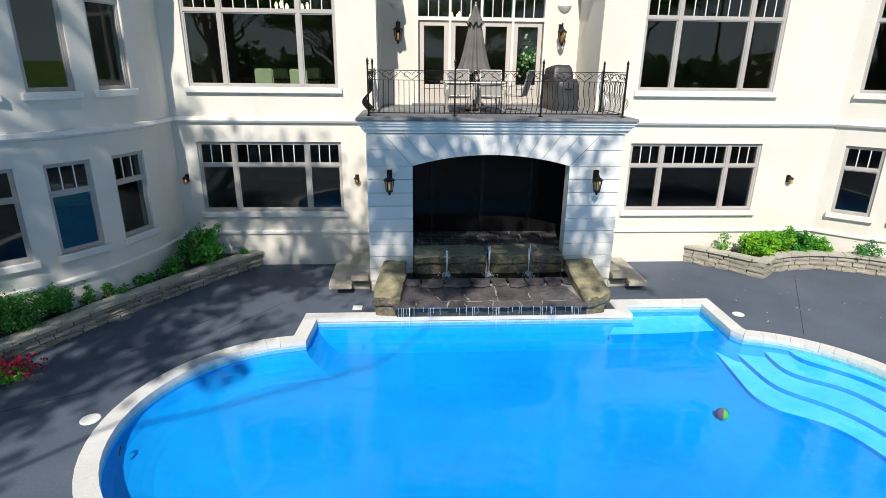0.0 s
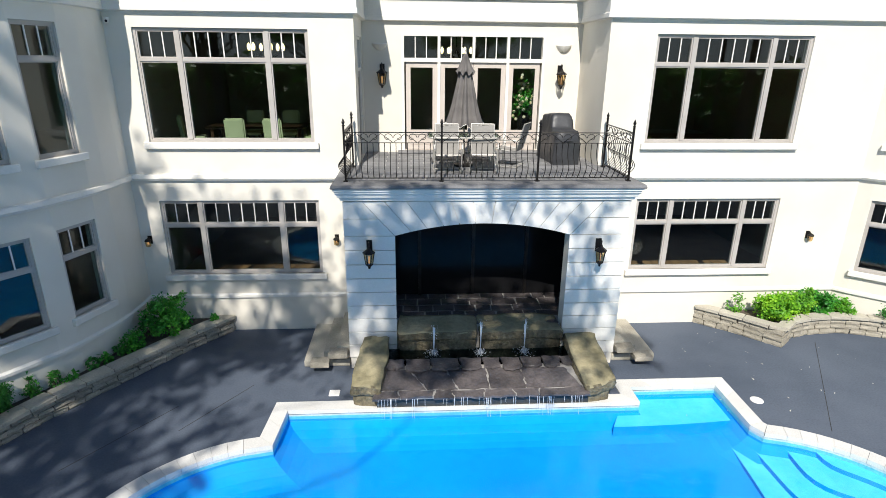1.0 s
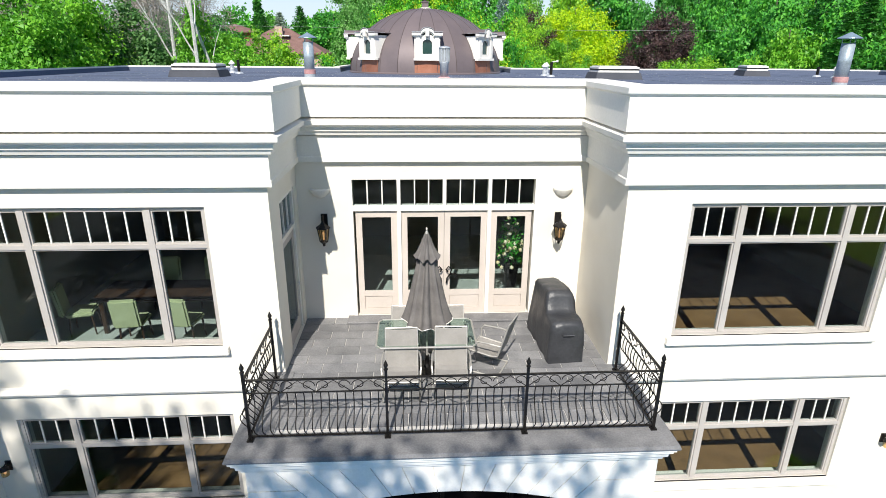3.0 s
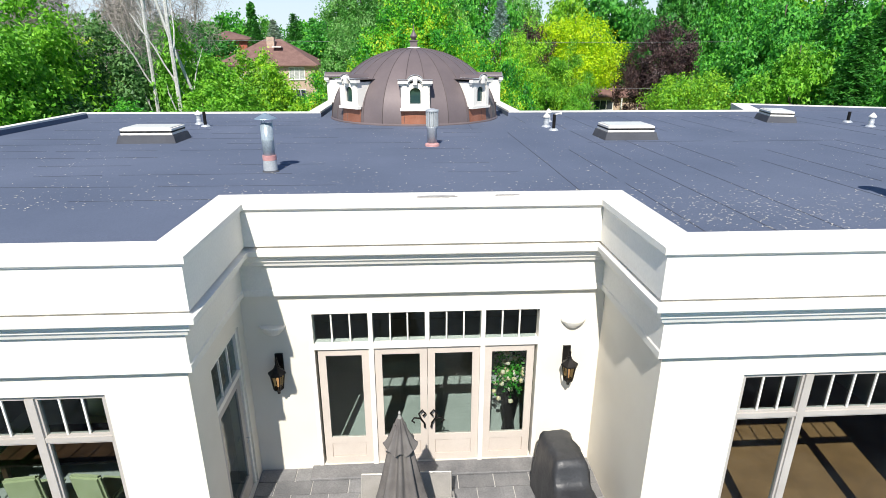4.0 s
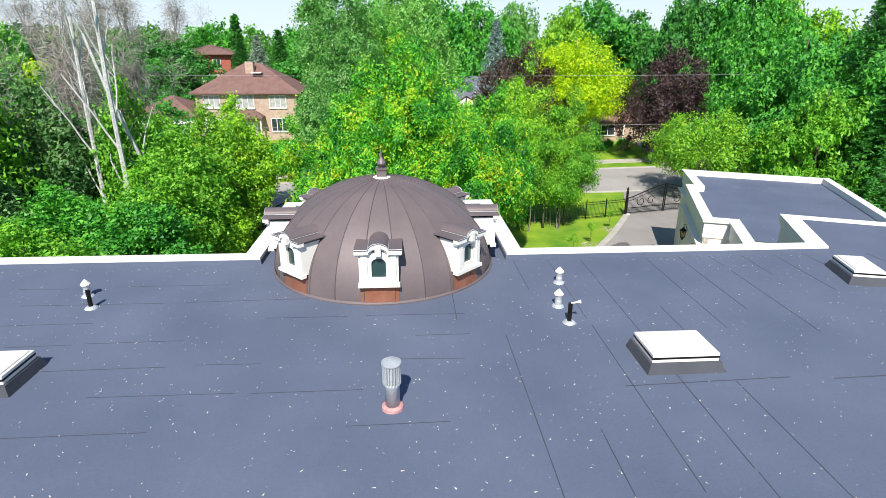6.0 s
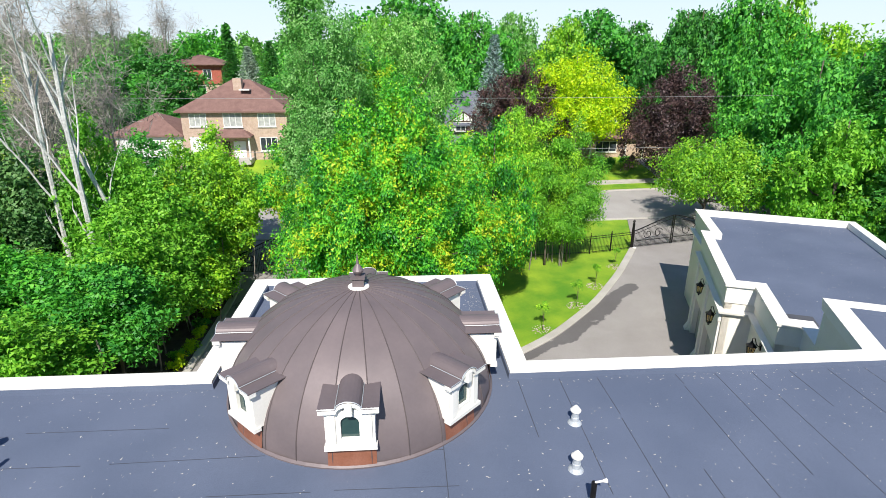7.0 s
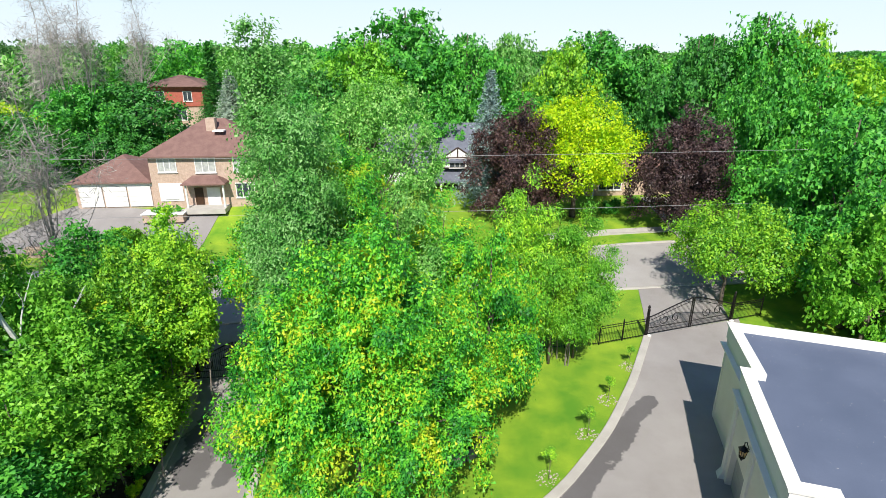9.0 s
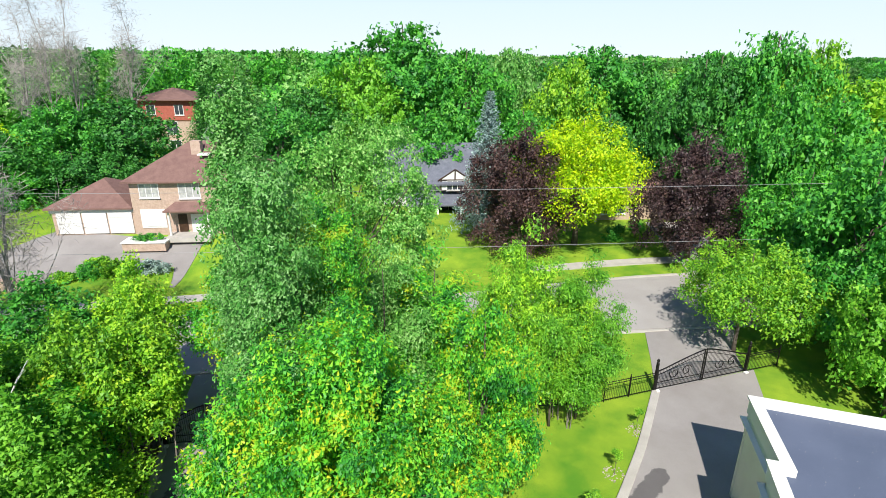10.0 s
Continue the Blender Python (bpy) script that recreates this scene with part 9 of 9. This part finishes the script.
for x, y, h, w, a in ((39.4, 53.6, 0.74, 1.05, 0.4), (43.0, 56.0, 0.84, 1.1, 1.4), (45.1, 63.4, 1.15, 1.1, 4.2), (41.8, 45.6, 0.72, 1.1, 2.0), (47.5, 47.0, 0.9, 1.2, 3.6)):
    set_tree(spruce, x, y, h, w, a, material=LEAF_DARK, label="dark green spruce tree behind the garage wing")
set_tree(mid, -30.9, 112, 1.0, 1.2, 0.5, material=LEAF_DARK, label="dense dark green tree behind the brick house")
set_tree(mid, -36.5, 107, 1.0, 0.95, 1.5, material=LEAF_GREEN)
set_tree(mid, -41.5, 102, 0.75, 0.95, 2.5, material=LEAF_DARK, label="dense dark green garden tree")
set_tree(mid, -47.0, 108, 0.8, 1.0, 3.1, material=LEAF_GOLD, label="yellow green garden tree")
set_tree(spruce, -24.5, 128, 0.74, 1.15, 1.0, material=LEAF_DARK, label="dark green spruce tree")
set_tree(spruce, -20.5, 124, 0.78, 1.15, 2.0, label="tall blue green spruce tree")
set_tree(spruce, -16.0, 120, 0.84, 1.15, 3.0, material=LEAF_DARK, label="dark green spruce tree")
set_tree(mid, 8.5, 124, 1.95, 1.8, 0.3, material=LEAF_GREEN, label="huge round green maple tree")
set_tree(mid, 2.0, 116, 1.5, 1.2, 0.3, material=LEAF_OLIVE)
for x, y, h, w, m in ((26.5, 126, 1.75, 1.1, LEAF_SILVER), (40.5, 121, 1.8, 1.5, LEAF_GREEN), (34.0, 116, 1.66, 1.0, LEAF_BRIGHT), (46.0, 118, 1.62, 1.1, LEAF_DARK), (58.5, 119, 1.75, 1.5, LEAF_GREEN), (54.2, 98.5, 1.98, 1.1, LEAF_GREEN), (59.0, 97.0, 1.9, 0.9, LEAF_BRIGHT), (46.5, 100.5, 1.72, 1.0, LEAF_DARK), (73.0, 104, 1.12, 1.4, LEAF_BRIGHT), (82.0, 100.5, 1.16, 1.4, LEAF_GREEN), (62.0, 92, 1.55, 1.2, LEAF_BRIGHT), (66.0, 82, 1.45, 1.3, LEAF_GREEN), (53.0, 85, 1.45, 1.0, LEAF_GREEN), (72.0, 90, 1.45, 1.2, LEAF_OLIVE), (50.5, 104, 1.75, 1.1, LEAF_DARK), (18.0, 118, 1.72, 1.2, LEAF_GREEN), (11.0, 106, 1.01, 0.9, LEAF_GREEN), (24.5, 106, 1.11, 1.0, LEAF_GREEN), (35.5, 103, 1.11, 0.9, LEAF_DARK), (90, 112, 1.5, 1.5, LEAF_GREEN), (-8.0, 103, 1.01, 1.0, LEAF_GREEN), (-5.0, 112, 1.15, 1.1, LEAF_DARK), (-56.0, 100, 0.95, 1.1, LEAF_GREEN), (-62.0, 112, 1.11, 1.3, LEAF_SILVER)):
    set_tree(mid, x, y, h, w, rng.uniform(0, 6.28), material=m)

# woods out to the horizon
far_me = []
for k in range(3):
    lobes = crown_lobes(2.5, 10.0, 5.0, 14, 80 + k, 0.5)
    far_me.append(clump_points(lobes, 130, 11, 0.9, 80 + k, 0.6)[0])
cone = []
rs = np.random.RandomState(9)
for k in range(1700):
    f = rs.uniform(0, 1) ** 1.4
    a = rs.uniform(0, 6.28)
    r = 3.0 * (1 - f) * rs.uniform(0.6, 1.05)
    cone.append((r * math.cos(a), r * math.sin(a), 1.0 + 12 * f))
far_me.append(np.array(cone))
woods = {}
rngw = random.Random(77)
for k in range(560):
    y = 132 + 620 * rngw.random() ** 1.8 if k < 400 else rngw.uniform(700, 1700)
    x = rngw.uniform(-0.95, 1.0) * (y * 0.95) + 10
    if 330 < k < 400:
        y = rngw.uniform(150, 420)
        x = rngw.uniform(-0.95, -0.1) * y
    if abs(x + 33) < 9 and y < 142:
        continue
    kind = rngw.choice((0, 1, 2, 0, 1, 2, 3))
    sc = rngw.uniform(0.6, 0.92) * (1.15 if y > 700 else 1.75 if y < 300 else 1.35)
    if kind == 3:
        sc *= 0.78
    wide = 0.85 if y < 260 else 1.5 if y < 700 else 5.0
    mat_k = rngw.choice((0, 0, 1, 2, 3)) if kind < 3 else 2
    a = rngw.uniform(0, 6.28)
    keep = 1.0 if y < 220 else 0.6 if y < 380 else 0.35 if y < 700 else 0.14
    pts = far_me[kind]
    if keep < 1:
        pts = pts[:: int(round(1 / keep))]
    ca, sa = math.cos(a), math.sin(a)
    q = np.stack([(pts[:, 0] * ca - pts[:, 1] * sa) * sc * wide + x, (pts[:, 0] * sa + pts[:, 1] * ca) * sc * wide + y, pts[:, 2] * sc + land(x, y)], 1)
    woods.setdefault((mat_k, 0 if y < 240 else 1 if y < 700 else 2), []).append(q)
for (k, far), chunks in woods.items():
    # the muted tone among these stands for distance haze
    me = leaf_mesh("far_woods", np.concatenate(chunks), (0.85, 1.5, 5.0)[far], 90 + k, (LEAF_GREEN, LEAF_MUTED, LEAF_DARK, LEAF_SILVER)[k], 0.2, 0.8)
    tagged(new("far_woods", me), "distant mixed green woodland up to the horizon", "woods", kind="stuff")

# unseen tall trees on the garden side, behind the pool, whose shade dapples the terrace
shade_lobes = [((-2.8, 0.3, 16.3), (2.0, 1.6, 1.2)), ((2.4, -0.3, 17.0), (2.0, 1.6, 1.3)), ((0.0, 0.2, 18.8), (2.6, 1.8, 1.5)), ((-3.0, -0.4, 20.4), (2.0, 1.8, 1.3)), ((2.8, 0.3, 20.8), (2.0, 1.8, 1.3)), ((0.2, 0.0, 22.4), (2.0, 1.8, 1.2)), ((-1.5, -1.6, 17.0), (2.0, 1.6, 1.1)), ((-3.6, -2.4, 18.6), (2.0, 1.6, 1.1)), ((0.4, -4.2, 17.0), (1.5, 1.2, 0.8)), ((-0.6, -3.4, 17.6), (1.6, 1.3, 0.8)), ((2.4, -1.6, 16.8), (1.4, 1.2, 0.8))]
shade = make_tree("oak_tree", "tall open crowned oak on the garden side", 21.5, 5.0, 9, 0, 150, 50, 0.32, LEAF_GREEN, 91, trunk_r=0.38, spread=0.75, lobes=shade_lobes, shell=0.4, limbs=22)
place_first(shade, -8.8, -3.4, 1.0, 1.0, z=0.0)
# lobes set where their shade should fall on porch and cascade
reach_lobes = [((3.0, 1.0, 17.5), (1.8, 1.4, 1.0)), ((5.6, 2.1, 16.0), (1.6, 1.3, 0.9)), ((8.0, 1.4, 17.2), (1.9, 1.3, 1.0)), ((10.2, 1.6, 16.6), (1.9, 1.3, 0.9)), ((11.0, 2.6, 17.6), (1.8, 1.2, 0.8)), ((6.6, 2.3, 18.0), (1.6, 1.2, 0.8)), ((8.8, 2.4, 17.6), (1.7, 1.2, 0.8)), ((12.4, 1.2, 17.4), (1.5, 1.3, 0.9))]
reach = make_tree("oak_tree", "tall oak with long bare reaching limbs on the garden side", 18.0, 5.0, 9, 0, 104, 48, 0.30, LEAF_GREEN, 92, trunk_r=0.15, spread=0.8, lobes=reach_lobes, shell=0.4, limbs=4)
place_first(reach, -9.5, -3.0, 1.0, 1.0, z=0.0)
set_tree(reach, 21.0, -6.0, 1.05, 1.0, 3.3, z=0.0)
# the low rear copies are added to darken window reflections
for x, y, h, w, a in ((-16.0, -3.0, 1.02, 1.05, 1.0), (-21.0, -5.0, 1.05, 1.1, 2.0), (23.0, -6.0, 0.95, 1.1, 3.0), (-4.0, -15.0, 0.5, 1.2, 5.0), (7.0, -16.0, 0.5, 1.2, 0.2), (-14.0, -15.5, 0.6, 1.2, 1.2), (18.0, -16.0, 0.6, 1.2, 2.2)):
    set_tree(shade, x, y, h, w, a, z=0.0)
# unseen row, added so the windows mirror dark foliage instead of lawn
bound = make_tree("boundary_tree", "unseen dense dark green tree added to darken window reflections", 8.5, 4.6, 1.2, 12, 200, 16, 0.8, LEAF_DARK, 95, trunk_r=0.2, spread=0.9, slim=0.8)
place_first(bound, -44, -22.5, z=0.0)
for x in range(-38, 58, 6):
    set_tree(bound, x, -22.5 + (x % 3), 0.9 + 0.05 * (x % 4), 1.0, x * 1.3, z=0.0)
